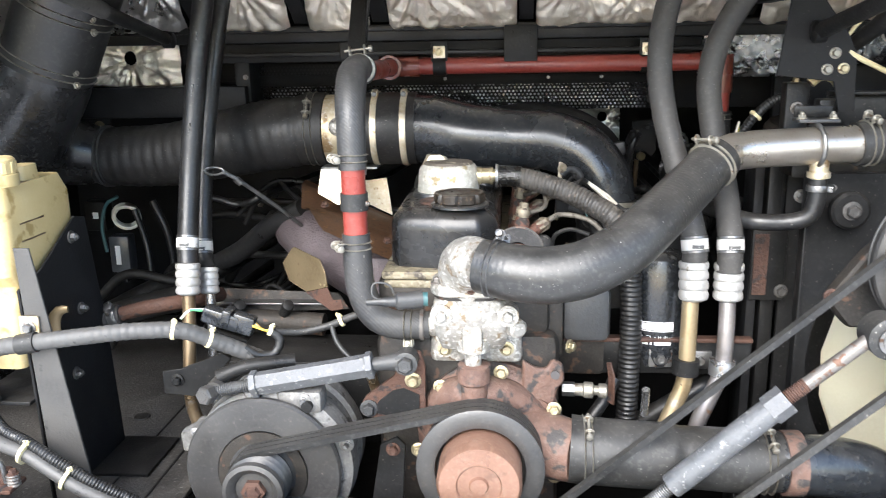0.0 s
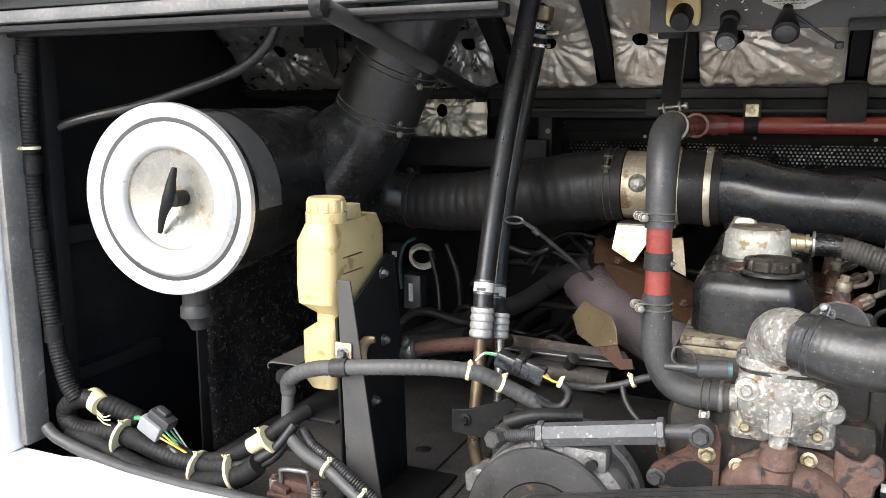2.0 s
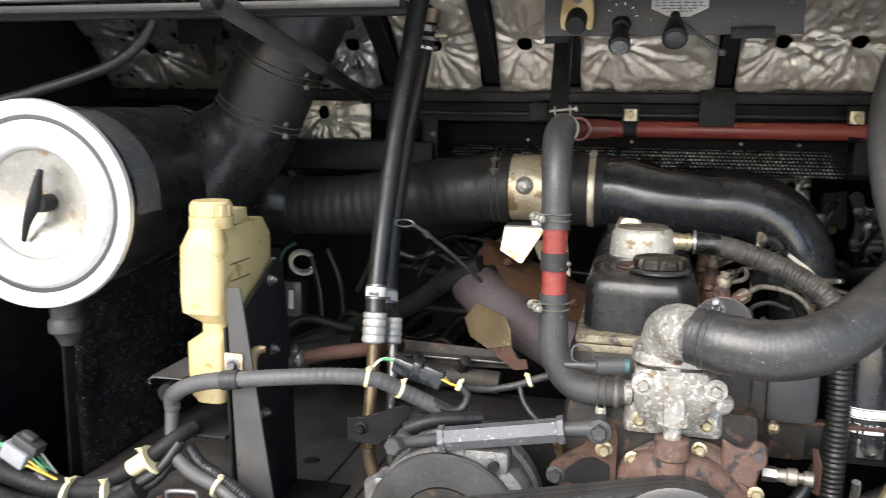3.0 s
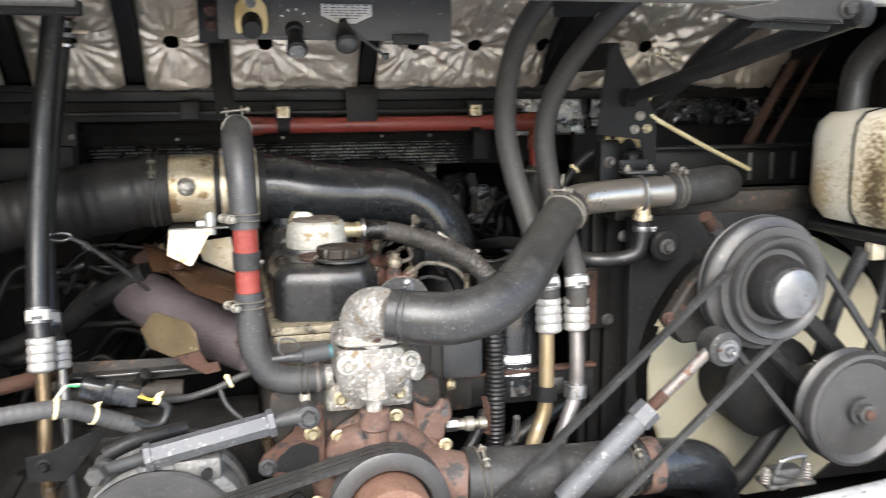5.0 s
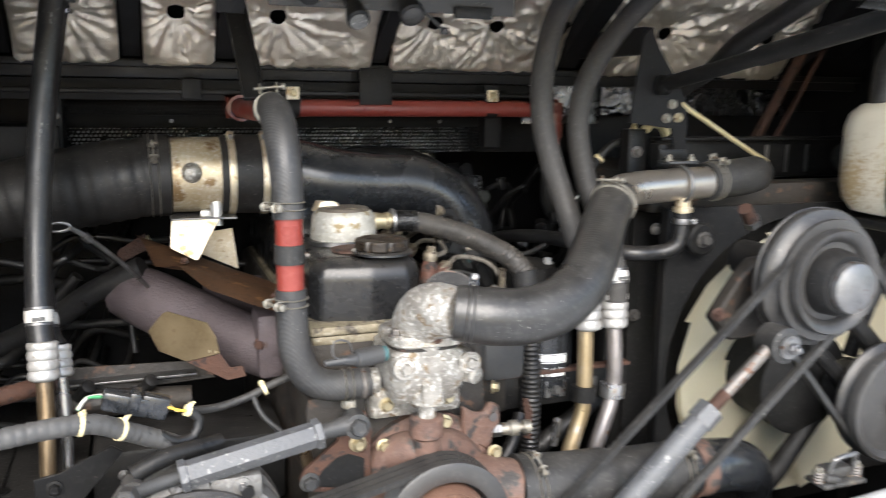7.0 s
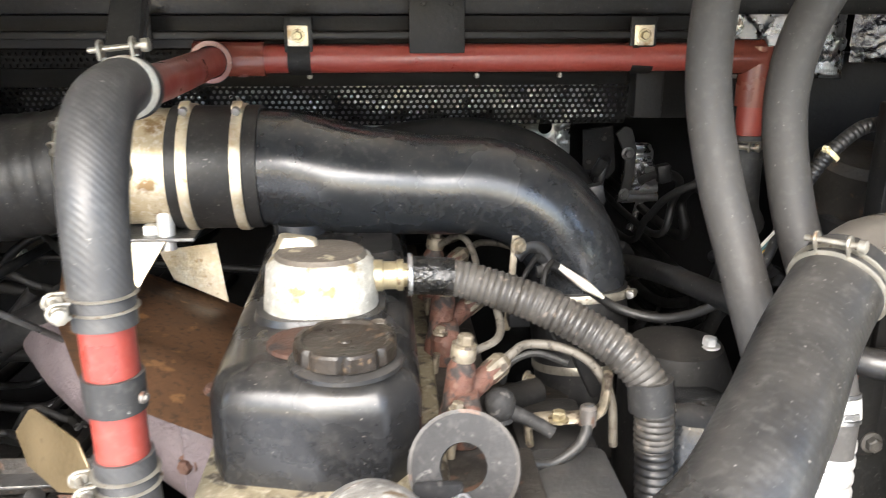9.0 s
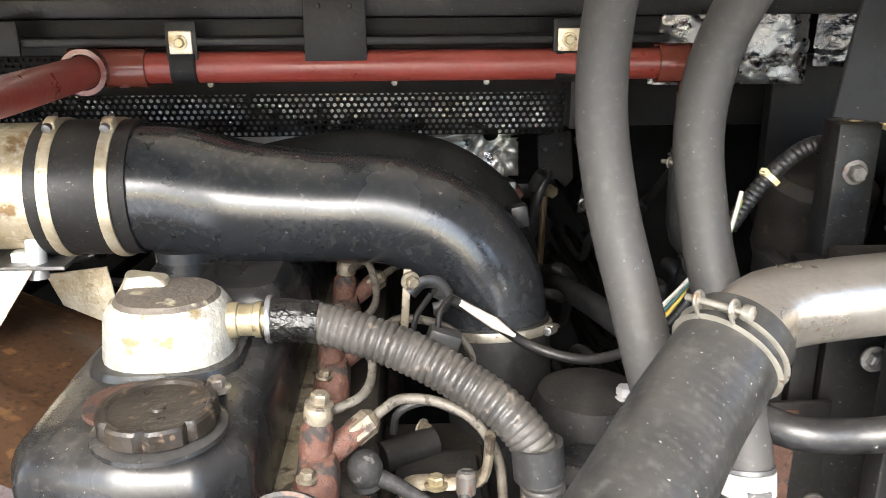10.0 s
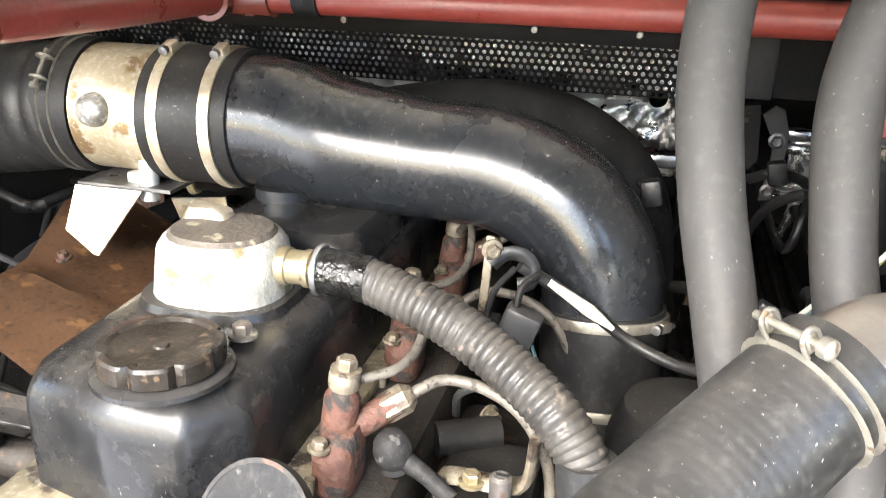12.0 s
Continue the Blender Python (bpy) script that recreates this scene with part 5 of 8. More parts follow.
part("foot", loft([(-0.084, 0.044, 1.135, 1.165, 1.098, 0.01), (-0.086, 0.046, 1.132, 1.165, 1.105, 0.012), (-0.084, 0.044, 1.130, 1.165, 1.142, 0.012)]), CAST, th)
part("collar", lathe([(0, 0.022), (0.016, 0.023), (0.018, 0.019)], (-0.021, 1.086, 1.151), (0, 0, -1), 24), CAST, th)
part("web", box((-0.036, 1.062, 1.135), (-0.008, 1.09, 1.205), 0.005), CAST, th)
bolt((-0.022, 1.049, 1.229), (0, -0.8, 0.6), 0.0045, th, RUST)
part("spigot", lathe([(0, 0.017), (0.03, 0.017), (0.03, 0.014)], (-0.075, 1.135, 1.153), (-1, 0, 0), 20), CAST, th)
part("side_boss", lathe([(0, 0.014), (0.03, 0.013), (0.034, 0.009)], (0.024, 1.095, 1.17), (0.6, -1, 0), 18), CAST, th)
part("bypass_pipe", tube([(-0.022, 1.085, 1.145), (-0.022, 1.085, 1.085)], 0.0115, 18, 0.02), CAST, th)
for p, r in (((-0.064, 1.128, 1.119), 0.008), ((0.0235, 1.128, 1.120), 0.008), ((-0.062, 1.054, 1.193), 0.0085), ((0.0255, 1.055, 1.192), 0.0085)):
    part("boss", lathe([(-0.02, r * 1.75), (0.0, r * 1.7)], p, (0, -1, 0), 18), CAST, th)
    bolt(p, (0, -1, 0), r, th, BRASS if r < 0.0085 else CAST)
for x in (-0.068, 0.014):
    bolt((x, 1.075, 1.2315), (0, 0, 1), 0.007, th, GREYROD)
sn = thing("temperature_sender", "grey wired temperature sender with a teal collar", "sensor", (-0.1, 1.075, 1.19))
sn.location += Vector((-0.002, -0.006, 0.0135))
part("plug_body", tube([(-0.138, 1.067, 1.195), (-0.122, 1.070, 1.195), (-0.119, 1.071, 1.195), (-0.086, 1.078, 1.196)], [0.006, 0.0075, 0.0115, 0.012], 14, 0.003), DARKGREY, sn)
part("collar", lathe([(0.0, 0.0095), (0.007, 0.0095)], (-0.086, 1.078, 1.196), (1, 0.1, 0), 16), TEAL, sn)
part("wire", tube([(-0.135, 1.068, 1.195), (-0.15, 1.062, 1.205), (-0.148, 1.062, 1.222), (-0.130, 1.07, 1.218), (-0.122, 1.075, 1.20)], 0.0014, 8, 0.004), LOOMTAPE, sn)
part("lever", tube([(-0.16, 1.065, 1.195), (-0.132, 1.067, 1.196)], [0.004, 0.006], 10), DARKGREY, sn)
hk = thing("lifting_eye", "grey steel lifting eye beside the thermostat", "bracket", (0.03, 1.15, 1.22))
part("ring", lathe([(-0.003, 0.017), (-0.003, 0.0385), (0.003, 0.0385), (0.003, 0.017), (-0.003, 0.017)], (0.037, 1.161, 1.250), (-0.25, -0.85, 0.55), 40), EYE, hk)
part("worn_rim", lathe([(-0.0035, 0.0375), (-0.0035, 0.0402), (0.0035, 0.0402), (0.0035, 0.0375), (-0.0035, 0.0375)], (0.037, 1.161, 1.250), (-0.25, -0.85, 0.55), 40), BLOCK, hk, "rust flecked bare rim")
part("stem", box((0.0, 1.14, 1.20), (0.035, 1.148, 1.25), 0.004), EYE, hk)

wp = thing("water_pump", "rust red water pump casting behind its pulley", "pump", (0.0, 1.13, 0.88))
part("casting", lathe([(0.0, 0.105), (-0.03, 0.108), (-0.045, 0.095), (-0.055, 0.06), (-0.075, 0.045)], (0.0, 1.175, 0.985), (0, 1, 0), 40), RUSTRED, wp)
part("neck", lathe([(-0.01, 0.019), (0.012, 0.019), (0.016, 0.0225), (0.040, 0.0225), (0.042, 0.018)], (-0.021, 1.088, 1.072), (0, 0, 1), 26), RUSTRED, wp)
part("shoulder", tube([(-0.085, 1.14, 1.01), (-0.06, 1.125, 1.045), (-0.022, 1.105, 1.06), (0.03, 1.125, 1.045), (0.075, 1.14, 1.0)], [0.022, 0.026, 0.028, 0.026, 0.022], 18), RUSTRED, wp)
part("outlet", tube([(0.04, 1.13, 0.985), (0.09, 1.10, 0.985), (0.122, 1.085, 0.985)], [0.05, 0.046, 0.042], 28), RUSTRED, wp)
for p in ((0.0155, 1.118, 1.088), (-0.0705, 1.118, 1.065), (0.0905, 1.115, 1.035), (0.0925, 1.108, 0.935), (-0.105, 1.12, 0.965)):
    bolt(p, (0, -1, 0.1), 0.008, wp, BRASS)
wpp = thing("water_pump_pulley", "grey pulley with a bare rusty hub plate", "pulley", (-0.011, 1.03, 0.89))
part("rim", lathe([(0.045, 0.05), (0.045, 0.074), (0.040, 0.080), (0.033, 0.072), (0.026, 0.080), (0.019, 0.072), (0.012, 0.080), (0.006, 0.079), (0.002, 0.077), (0.0, 0.074), (0.003, 0.066), (0.012, 0.060), (0.02, 0.05)], (-0.011, 1.032, 0.984), (0, 1, 0), 64), DISC, wpp)
part("front_flange", lathe([(0.006, 0.060), (-0.002, 0.0615), (-0.004, 0.068), (-0.002, 0.083), (0.0, 0.0865), (0.004, 0.0865), (0.006, 0.060)], (-0.011, 1.029, 0.984), (0, 1, 0), 64), DISC, wpp)
part("hub", lathe([(0.02, 0.056), (-0.03, 0.056), (-0.036, 0.052), (-0.037, 0.030), (-0.034, 0.028), (-0.034, 0.013), (-0.038, 0.011), (-0.038, 0.0)], (-0.011, 1.022, 0.984), (0, 1, 0), 56), ORANGE, wpp, "bare rusty hub plate")

# brackets and turnbuckle
tb = thing("turnbuckle", "galvanised hexagon turnbuckle tensioning the alternator", "turnbuckle", (-0.25, 1.07, 1.05))
A1, A2 = Vector((-0.331, 1.078, 1.081)), Vector((-0.162, 1.088, 1.109))
part("barrel", lathe([(0, 0.015), (0.004, 0.0165), ((A2 - A1).length - 0.004, 0.0165), ((A2 - A1).length, 0.015)], A1, A2 - A1, 6), GALV, tb, angle=20)
for p, q in ((A1, A1.lerp(A2, 0.04)), (A2.lerp(A1, 0.04), A2)):
    part("lock_nut", lathe([(0, 0.017), (0.001, 0.0195), (0.009, 0.0195), (0.010, 0.017)], p - (A2 - A1).normalized() * 0.002, A2 - A1, 6), GALV, tb, angle=20)
part("rod", tube([(-0.385, 1.072, 1.072), A1], 0.0085, 14, 0.0025, rib=(0.003, 0.0012)), DARKGREY, tb)
part("rod", tube([A2, (-0.135, 1.093, 1.111), (-0.118, 1.095, 1.112)], [0.0095, 0.012, 0.015], 14, 0.005), DARKGREY, tb)
part("eye", lathe([(-0.014, 0.012), (-0.012, 0.016), (0.012, 0.016), (0.014, 0.012)], (-0.115, 1.098, 1.112), (0, 1, 0), 20), DARKGREY, tb)
bolt((-0.115, 1.084, 1.112), (0, -1, 0.1), 0.0125, tb, DARKGREY)
bolt((-0.389, 1.066, 1.071), (-0.3, -1, 0.1), 0.0150, tb, GREYARM, washer=False)
part("eye", lathe([(-0.012, 0.013), (0.012, 0.013)], (-0.385, 1.082, 1.073), (0, 1, 0), 18), GREYARM, tb)
part("link", tube([(-0.385, 1.09, 1.085), (-0.345, 1.10, 1.098), (-0.28, 1.12, 1.10)], 0.011, 12), SATIN, tb)
bk = thing("adjuster_bracket", "rust edged black triangular bracket bolted to the engine", "bracket", (-0.13, 1.115, 1.01))
part("plate", plate([(-0.186, 1.036), (-0.174, 1.019), (-0.145, 1.015), (-0.097, 1.018), (-0.091, 1.026), (-0.091, 1.096), (-0.097, 1.119), (-0.116, 1.125), (-0.130, 1.103), (-0.136, 1.083), (-0.178, 1.051)], (0, 1.118, 0), (1, 0, 0), (0, 0, 1), 0.008, 0.001), RUST, bk)
part("painted_face", plate([(-0.168, 1.028), (-0.140, 1.021), (-0.100, 1.024), (-0.100, 1.056), (-0.122, 1.066), (-0.138, 1.062), (-0.158, 1.046)], (0, 1.1095, 0), (1, 0, 0), (0, 0, 1), 0.0012, 0.0004), SATIN, bk)
bolt((-0.1085, 1.109, 1.078), (0, -1, 0), 0.009, bk, BRASS)
bolt((-0.173, 1.108, 1.034), (0, -1, 0), 0.010, bk, DARKGREY)
part("spacer", tube([(-0.165, 1.15, 1.03), (-0.175, 1.14, 1.075)], 0.008, 12), BRONZE, bk)
arm = thing("stay_bracket", "flat black steel arm below the bracket", "bracket", (-0.15, 1.10, 0.80))
part("plate", plate([(-0.018, 0.0), (0.006, 0.012), (0.018, 0.0), (0.004, -0.22), (-0.055, -0.22)], (-0.138, 1.10, 0.985), (1, 0, 0), (0, 0, 1), 0.006), SATIN, arm)
bolt((-0.138, 1.094, 0.978), (0, -1, 0), 0.008, arm, RUST)

# alternator
al = thing("alternator", "grey alternator with a wide fan disc and belt pulley", "alternator", (-0.32, 1.1, 0.83))
AC = Vector((-0.322, 1.07, 0.95))
part("body", lathe([(0.012, 0.105), (0.02, 0.118), (0.05, 0.121), (0.055, 0.112), (0.09, 0.112), (0.095, 0.118), (0.12, 0.118), (0.125, 0.10), (0.2, 0.085), (0.24, 0.05)], AC + Vector((0.008, 0, 0)), (0, 1, 0), 48), ALTCAST, al)
part("fan_disc", lathe([(0.008, 0.0), (0.008, 0.112), (0.0, 0.113), (-0.004, 0.110), (-0.004, 0.066), (0.0, 0.062), (0.0, 0.052), (-0.012, 0.045), (-0.016, 0.0)], AC, (0, 1, 0), 64), DISC, al)
part("front_ring", lathe([(-0.001, 0.052), (-0.004, 0.064), (-0.006, 0.064), (-0.006, 0.052)], AC, (0, 1, 0), 48), BLOCK, al)
part("lug", plate([(-0.02, -0.02), (0.02, -0.02), (0.022, 0.01), (0.0, 0.022), (-0.022, 0.01)], (-0.425, 1.085, 0.99), (1, 0, 0), (0, 0, 1), -0.02, 0.003), ALTCAST, al)
for a_ in (0.35, 1.1, 1.75, 2.7):
    q_ = AC + Vector((0.008 + 0.119 * math.cos(a_), 0.03, 0.119 * math.sin(a_)))
    part("housing_ear", lathe([(-0.02, 0.011), (0.02, 0.011), (0.022, 0.008)], q_, (0, -1, 0), 16), ALTCAST, al)
    bolt(q_ + Vector((0, -0.022, 0)), (0, -1, 0), 0.005, al, STEEL)
part("upper_lug", box((-0.30, 1.08, 1.035), (-0.235, 1.12, 1.07), 0.008), ALTCAST, al)
part("terminal_cap", lathe([(0, 0.008), (0.008, 0.008)], (-0.255, 1.08, 1.05), (0, -1, 0), 16), BELLOWS, al)
ap = part("pulley", lathe([(0, 0.040), (-0.006, 0.043), (-0.012, 0.036), (-0.018, 0.043), (-0.024, 0.036), (-0.030, 0.043), (-0.036, 0.036), (-0.042, 0.043), (-0.050, 0.042), (-0.052, 0.036), (-0.046, 0.028), (-0.040, 0.026)], AC + Vector((0.004, -0.016, 0.004)), (0, 1, 0), 56), DISC, al, "grooved belt pulley")
part("nut", lathe([(0, 0.017), (-0.012, 0.017), (-0.013, 0.012), (-0.018, 0.010)], AC + Vector((0.004, -0.052, 0.004)), (0, 1, 0), 6), RUST, ap)


def belt_loop(circles, y, width, thick=0.008):
    """An open belt round two pulleys (x, z, radius) in the plane y, as a closed band."""
    (x0, z0, r0), (x1, z1, r1) = circles
    d = math.hypot(x1 - x0, z1 - z0)
    base, al_ = math.atan2(z1 - z0, x1 - x0), math.acos((r0 - r1) / d)
    pts = []
    for k in range(25):
        a = base + al_ + (2 * math.pi - 2 * al_) * k / 24
        pts.append((x0 + r0 * math.cos(a), z0 + r0 * math.sin(a), math.cos(a), math.sin(a)))
    for k in range(25):
        a = base - al_ + 2 * al_ * k / 24
        pts.append((x1 + r1 * math.cos(a), z1 + r1 * math.sin(a), math.cos(a), math.sin(a)))
    bm = bmesh.new()
    rings = []
    for x, z, cx, cz in pts:
        rings.append([bm.verts.new((x + cx * o, y + t, z + cz * o)) for o, t in ((-thick * 0.6, -width * 0.36), (-thick * 0.6, width * 0.36), (thick * 0.4, width * 0.5), (thick * 0.4, -width * 0.5))])
    n = len(rings)
    for i in range(n):
        a, c = rings[i], rings[(i + 1) % n]
        for k in range(4):
            bm.faces.new((a[k], a[(k + 1) % 4], c[(k + 1) % 4], c[k]))
    return bm


for k, yy in enumerate((1.038, 1.0515, 1.065)):
    solo("drive_belt", belt_loop(((-0.318, 0.954, 0.042), (-0.011, 0.984, 0.082)), yy, 0.0115, 0.009), RUBBER, "worn black rubber belt from alternator to water pump", "belt", "alternator belts", angle=30)
# lower radiator hose
lr = hose("lower_radiator_hose", [(0.112, 1.09, 0.988), (0.18, 1.085, 0.985), (0.25, 1.085, 0.982), (0.262, 1.085, 0.982), (0.34, 1.082, 0.98), (0.40, 1.08, 0.98)], [0.047, 0.046, 0.046, 0.042, 0.044, 0.040], RUBBER, "wide black lower radiator hose with clamps", seg=32)
wire_clamp((0.135, 1.088, 0.987), (1, 0, 0), 0.0475, lr, 0.01, screw=(0, -0.5, 1))
wire_clamp((0.375, 1.081, 0.98), (1, 0, 0), 0.043, lr, 0.01, screw=(0, -0.5, 1))
hose("radiator_outlet_pipe", [(0.385, 1.08, 0.98), (0.43, 1.08, 0.978), (0.50, 1.10, 0.96), (0.56, 1.14, 0.92), (0.60, 1.18, 0.86)], [0.040, 0.041, 0.041, 0.04, 0.04], GLOSS, "rust ringed black outlet pipe of the radiator", "pipe", seg=28)
solo("rusty_ring", lathe([(-0.012, 0.041), (-0.012, 0.044), (0.012, 0.044), (0.012, 0.041)], (0.408, 1.08, 0.979), (1, 0, 0), 28), RUSTRED, "rust red collar on the outlet pipe", "collar")

# ---------------------------------------------------------------- radiator side
pan = thing("radiator_cowl", "black steel cowl plate behind the fan", "panel", (0.8, 1.28, 0.80))
MOUTH = [(0.76 + 0.272 * math.cos(radians(a)), 1.05 + 0.272 * math.sin(radians(a))) for a in range(246, -67, -6)]
part("face", plate([(0.468, 0.80)] + MOUTH + [(1.10, 0.80), (1.10, 1.345), (0.468, 1.345)], (0, 1.285, 0), (1, 0, 0), (0, 0, 1), 0.008, 0.001), SATIN, pan)
part("core", box((0.470, 1.375, 0.70), (1.10, 1.385, 1.33), 0.002), BELLOWS, pan, "dark radiator core")
part("edge", box((0.463, 1.262, 0.80), (0.467, 1.284, 1.345), 0.001), SATIN, pan)
part("top_beam", box((0.45, 1.30, 1.335), (1.15, 1.36, 1.380), 0.004), BLOCK, pan, "rust stained top beam")
vb = thing("upright_channel", "black steel upright channels beside the radiator", "channel", (0.45, 1.37, 0.8), kind="structure")
part("channel", box((0.415, 1.36, 0.70), (0.43, 1.42, 1.36), 0.002), BAY, vb)
part("channel", box((0.44, 1.37, 0.70), (0.462, 1.40, 1.36), 0.002), SATIN, vb)
ls = part("strip", box((0.415, 1.350, 1.126), (0.470, 1.356, 1.243), 0.002), SATIN, vb)
part("rust_patch", box((0.4185, 1.3487, 1.135), (0.441, 1.3497, 1.237), 0.0004, seg=1), RUST, ls, "flaking rust")
bolt((0.465, 1.349, 1.142), (0, -1, 0), 0.0085, vb, GREYARM)
bolt((0.467, 1.30, 1.307), (0, -1, 0), 0.008, vb, STEEL)

fan = thing("radiator_fan", "cream plastic cooling fan with broad blades", "fan", (0.725, 1.17, 0.79))
FC = Vector((0.76, 1.268, 1.05))
part("hub", lathe([(0.10, 0.085), (0.0, 0.090), (-0.03, 0.092), (-0.045, 0.07), (-0.05, 0.0)], (0.690, 1.195, 1.052), (0, 1, 0), 40), BELLOWS, fan)
for k in range(7):
    b = bmesh.new()
    rows = []
    for i in range(8):
        r = 0.065 + (0.255 - 0.065) * i / 7
        row = []
        for j in range(6):
            u = j / 5 - 0.5
            a = 2 * math.pi * k / 7 + 0.1 + u * 1.5 + 0.12 * i / 7
            row.append(b.verts.new(FC + Vector((r * math.cos(a), 0.022 * u - 0.003 * (1 - 4 * u * u), r * math.sin(a)))))
        rows.append(row)
    for i in range(7):
        for j in range(5):
            b.faces.new((rows[i][j], rows[i][j + 1], rows[i + 1][j + 1], rows[i + 1][j]))
    bmesh.ops.solidify(b, geom=b.faces[:], thickness=0.003)
    part("blade", b, FANCREAM, fan)

HB = Vector((0.577, 1.0, 1.269))
fp = thing("fan_drive_pulley", "large grey double pulley with a domed hub cap", "pulley", (0.58, 1.05, 1.16))
part("rear_sheave", lathe([(0.058, 0.03), (0.058, 0.102), (0.052, 0.104), (0.045, 0.094), (0.038, 0.104), (0.034, 0.102), (0.032, 0.094), (0.024, 0.086), (0.018, 0.091), (0.013, 0.090), (0.012, 0.060)], HB + Vector((0, 0.01, 0)), (0, 1, 0), 64), DISC, fp)
part("front_sheave", lathe([(0.036, 0.066), (0.036, 0.077), (0.031, 0.078), (0.024, 0.069), (0.017, 0.078), (0.008, 0.078), (0.004, 0.076), (0.005, 0.070), (0.014, 0.060), (0.026, 0.056), (0.03, 0.05)], HB + Vector((0.0, 0.002, 0)), (0, 1, 0), 64), DISC, fp)
part("collar", lathe([(0.045, 0.052), (0.0, 0.047), (-0.008, 0.042)], HB, (0, 1, 0), 40), BELLOWS, fp)
part("hub_cap", lathe([(0.0, 0.038), (-0.010, 0.0385), (-0.015, 0.036), (-0.019, 0.027), (-0.021, 0.012), (-0.0215, 0.0)], HB + Vector((0.006, -0.004, -0.003)), (0, 1, 0), 40), STEEL, fp, "dull metal hub cap")
part("shaft", lathe([(0, 0.03), (0.15, 0.03)], HB + Vector((0, 0.06, 0)), (0, 1, 0), 20), SATIN, fp)

IB = Vector((0.760, 1.03, 1.050))
idp = thing("fan_pulley", "grey flat faced pulley turning the fan", "pulley", (0.75, 1.05, 0.96))
part("sheave", lathe([(0.045, 0.02), (0.045, 0.094), (0.038, 0.096), (0.028, 0.084), (0.018, 0.096), (0.008, 0.096), (0.002, 0.094), (0.0, 0.088), (0.004, 0.083), (0.010, 0.078), (0.012, 0.05), (0.008, 0.028), (0.008, 0.0)], IB, (0, 1, 0), 64), DISC, idp)
part("nut", lathe([(0.01, 0.023), (-0.003, 0.023), (-0.004, 0.017)], IB, (0, 1, 0), 24), DISC, idp)
part("nut", lathe([(0, 0.016), (-0.014, 0.016), (-0.015, 0.012)], IB, (0, 1, 0), 6), LATCHM, idp)
part("shaft_end", lathe([(-0.014, 0.0085), (-0.020, 0.0085), (-0.021, 0.006)], IB, (0, 1, 0), 14), RUST, idp)
part("shaft", lathe([(0.045, 0.02), (0.16, 0.02)], IB, (0, 1, 0), 16), SATIN, idp)
yk = thing("pulley_yoke", "black cast yoke between the two fan pulleys", "bracket", (0.67, 1.10, 1.05))
YOKE_L = [(0.59, 1.175), (0.62, 1.134), (0.686, 1.078), (0.735, 1.035), (0.765, 1.06), (0.753, 1.075), (0.714, 1.084), (0.646, 1.146), (0.63, 1.19)]
YOKE_R = [(0.66, 1.20), (0.69, 1.177), (0.742, 1.130), (0.744, 1.085), (0.775, 1.085), (0.795, 1.118), (0.717, 1.192), (0.68, 1.225)]
part("arm", plate(YOKE_L, (0, 1.108, 0), (1, 0, 0), (0, 0, 1), 0.022, 0.006), SATIN, yk)
part("arm", plate(YOKE_R, (0, 1.108, 0), (1, 0, 0), (0, 0, 1), 0.022, 0.006), SATIN, yk)
part("bearing", lathe([(0, 0.048), (0.05, 0.05)], (0.745, 1.085, 1.052), (0, 1, 0), 30), SATIN, yk)
solo("fan_belt", belt_loop(((HB.x, HB.z, 0.099), (IB.x, IB.z, 0.091)), 1.055, 0.0125, 0.009), RUBBER, "black rubber belt round the two fan pulleys", "belt", angle=30)
solo("main_belt", belt_loop(((HB.x, HB.z, 0.0735), (0.0, 0.757, 0.0735)), 1.026, 0.012, 0.009), RUBBER, "long black rubber belt running down to the crank pulley", "belt", angle=30)
solo("crank_pulley", lathe([(0, 0.05), (0, 0.076), (0.006, 0.078), (0.013, 0.069), (0.020, 0.078), (0.026, 0.078), (0.026, 0.03), (0.14, 0.03)], (0.0, 1.013, 0.757), (0, 1, 0), 48), DISC, "grey crank pulley low in the bay", "pulley")

tbk = thing("tensioner_bracket", "black cast bracket behind the large fan pulley", "bracket", (0.50, 1.12, 1.16))
part("casting", plate([(0.552, 1.290), (0.514, 1.287), (0.489, 1.262), (0.465, 1.228), (0.446, 1.200), (0.476, 1.163), (0.522, 1.165), (0.575, 1.205), (0.575, 1.280)], (0, 1.135, 0), (1, 0, 0), (0, 0, 1), 0.028, 0.004), BLOCK, tbk)
bolt((0.452, 1.107, 1.207), (-0.5, -1, 0.1), 0.008, tbk, RUST, shaft=0.012)

tr = thing("tension_rod", "grey painted tension rod with threaded rusty ends", "rod", (0.36, 1.01, 0.95))
R0, R1, R2, R3 = Vector((0.236, 1.01, 0.978)), Vector((0.352, 1.01, 1.086)), Vector((0.372, 1.01, 1.104)), Vector((0.472, 1.011, 1.19))
part("sleeve", lathe([(0, 0.0155), (0.003, 0.0165), ((R1 - R0).length, 0.0165)], R0, R1 - R0, 24), GALV, tr, "grey painted sleeve")
part("hex_end", lathe([(0, 0.0195), ((R2 - R1).length, 0.0195)], R1, R2 - R1, 6), GALV, tr, angle=20)
part("thread", tube([R2, R2.lerp(R3, 0.22)], 0.009, 12, rib=(0.003, 0.0014)), RUST, tr)
part("rod", tube([R2.lerp(R3, 0.2), R3], 0.0088, 12, 0.02), GREYROD, tr)
part("rod_eye", lathe([(-0.022, 0.018), (-0.018, 0.026), (0.018, 0.026), (0.022, 0.018)], (0.482, 1.015, 1.187), (0, 1, 0), 28), RUBBER, tr)
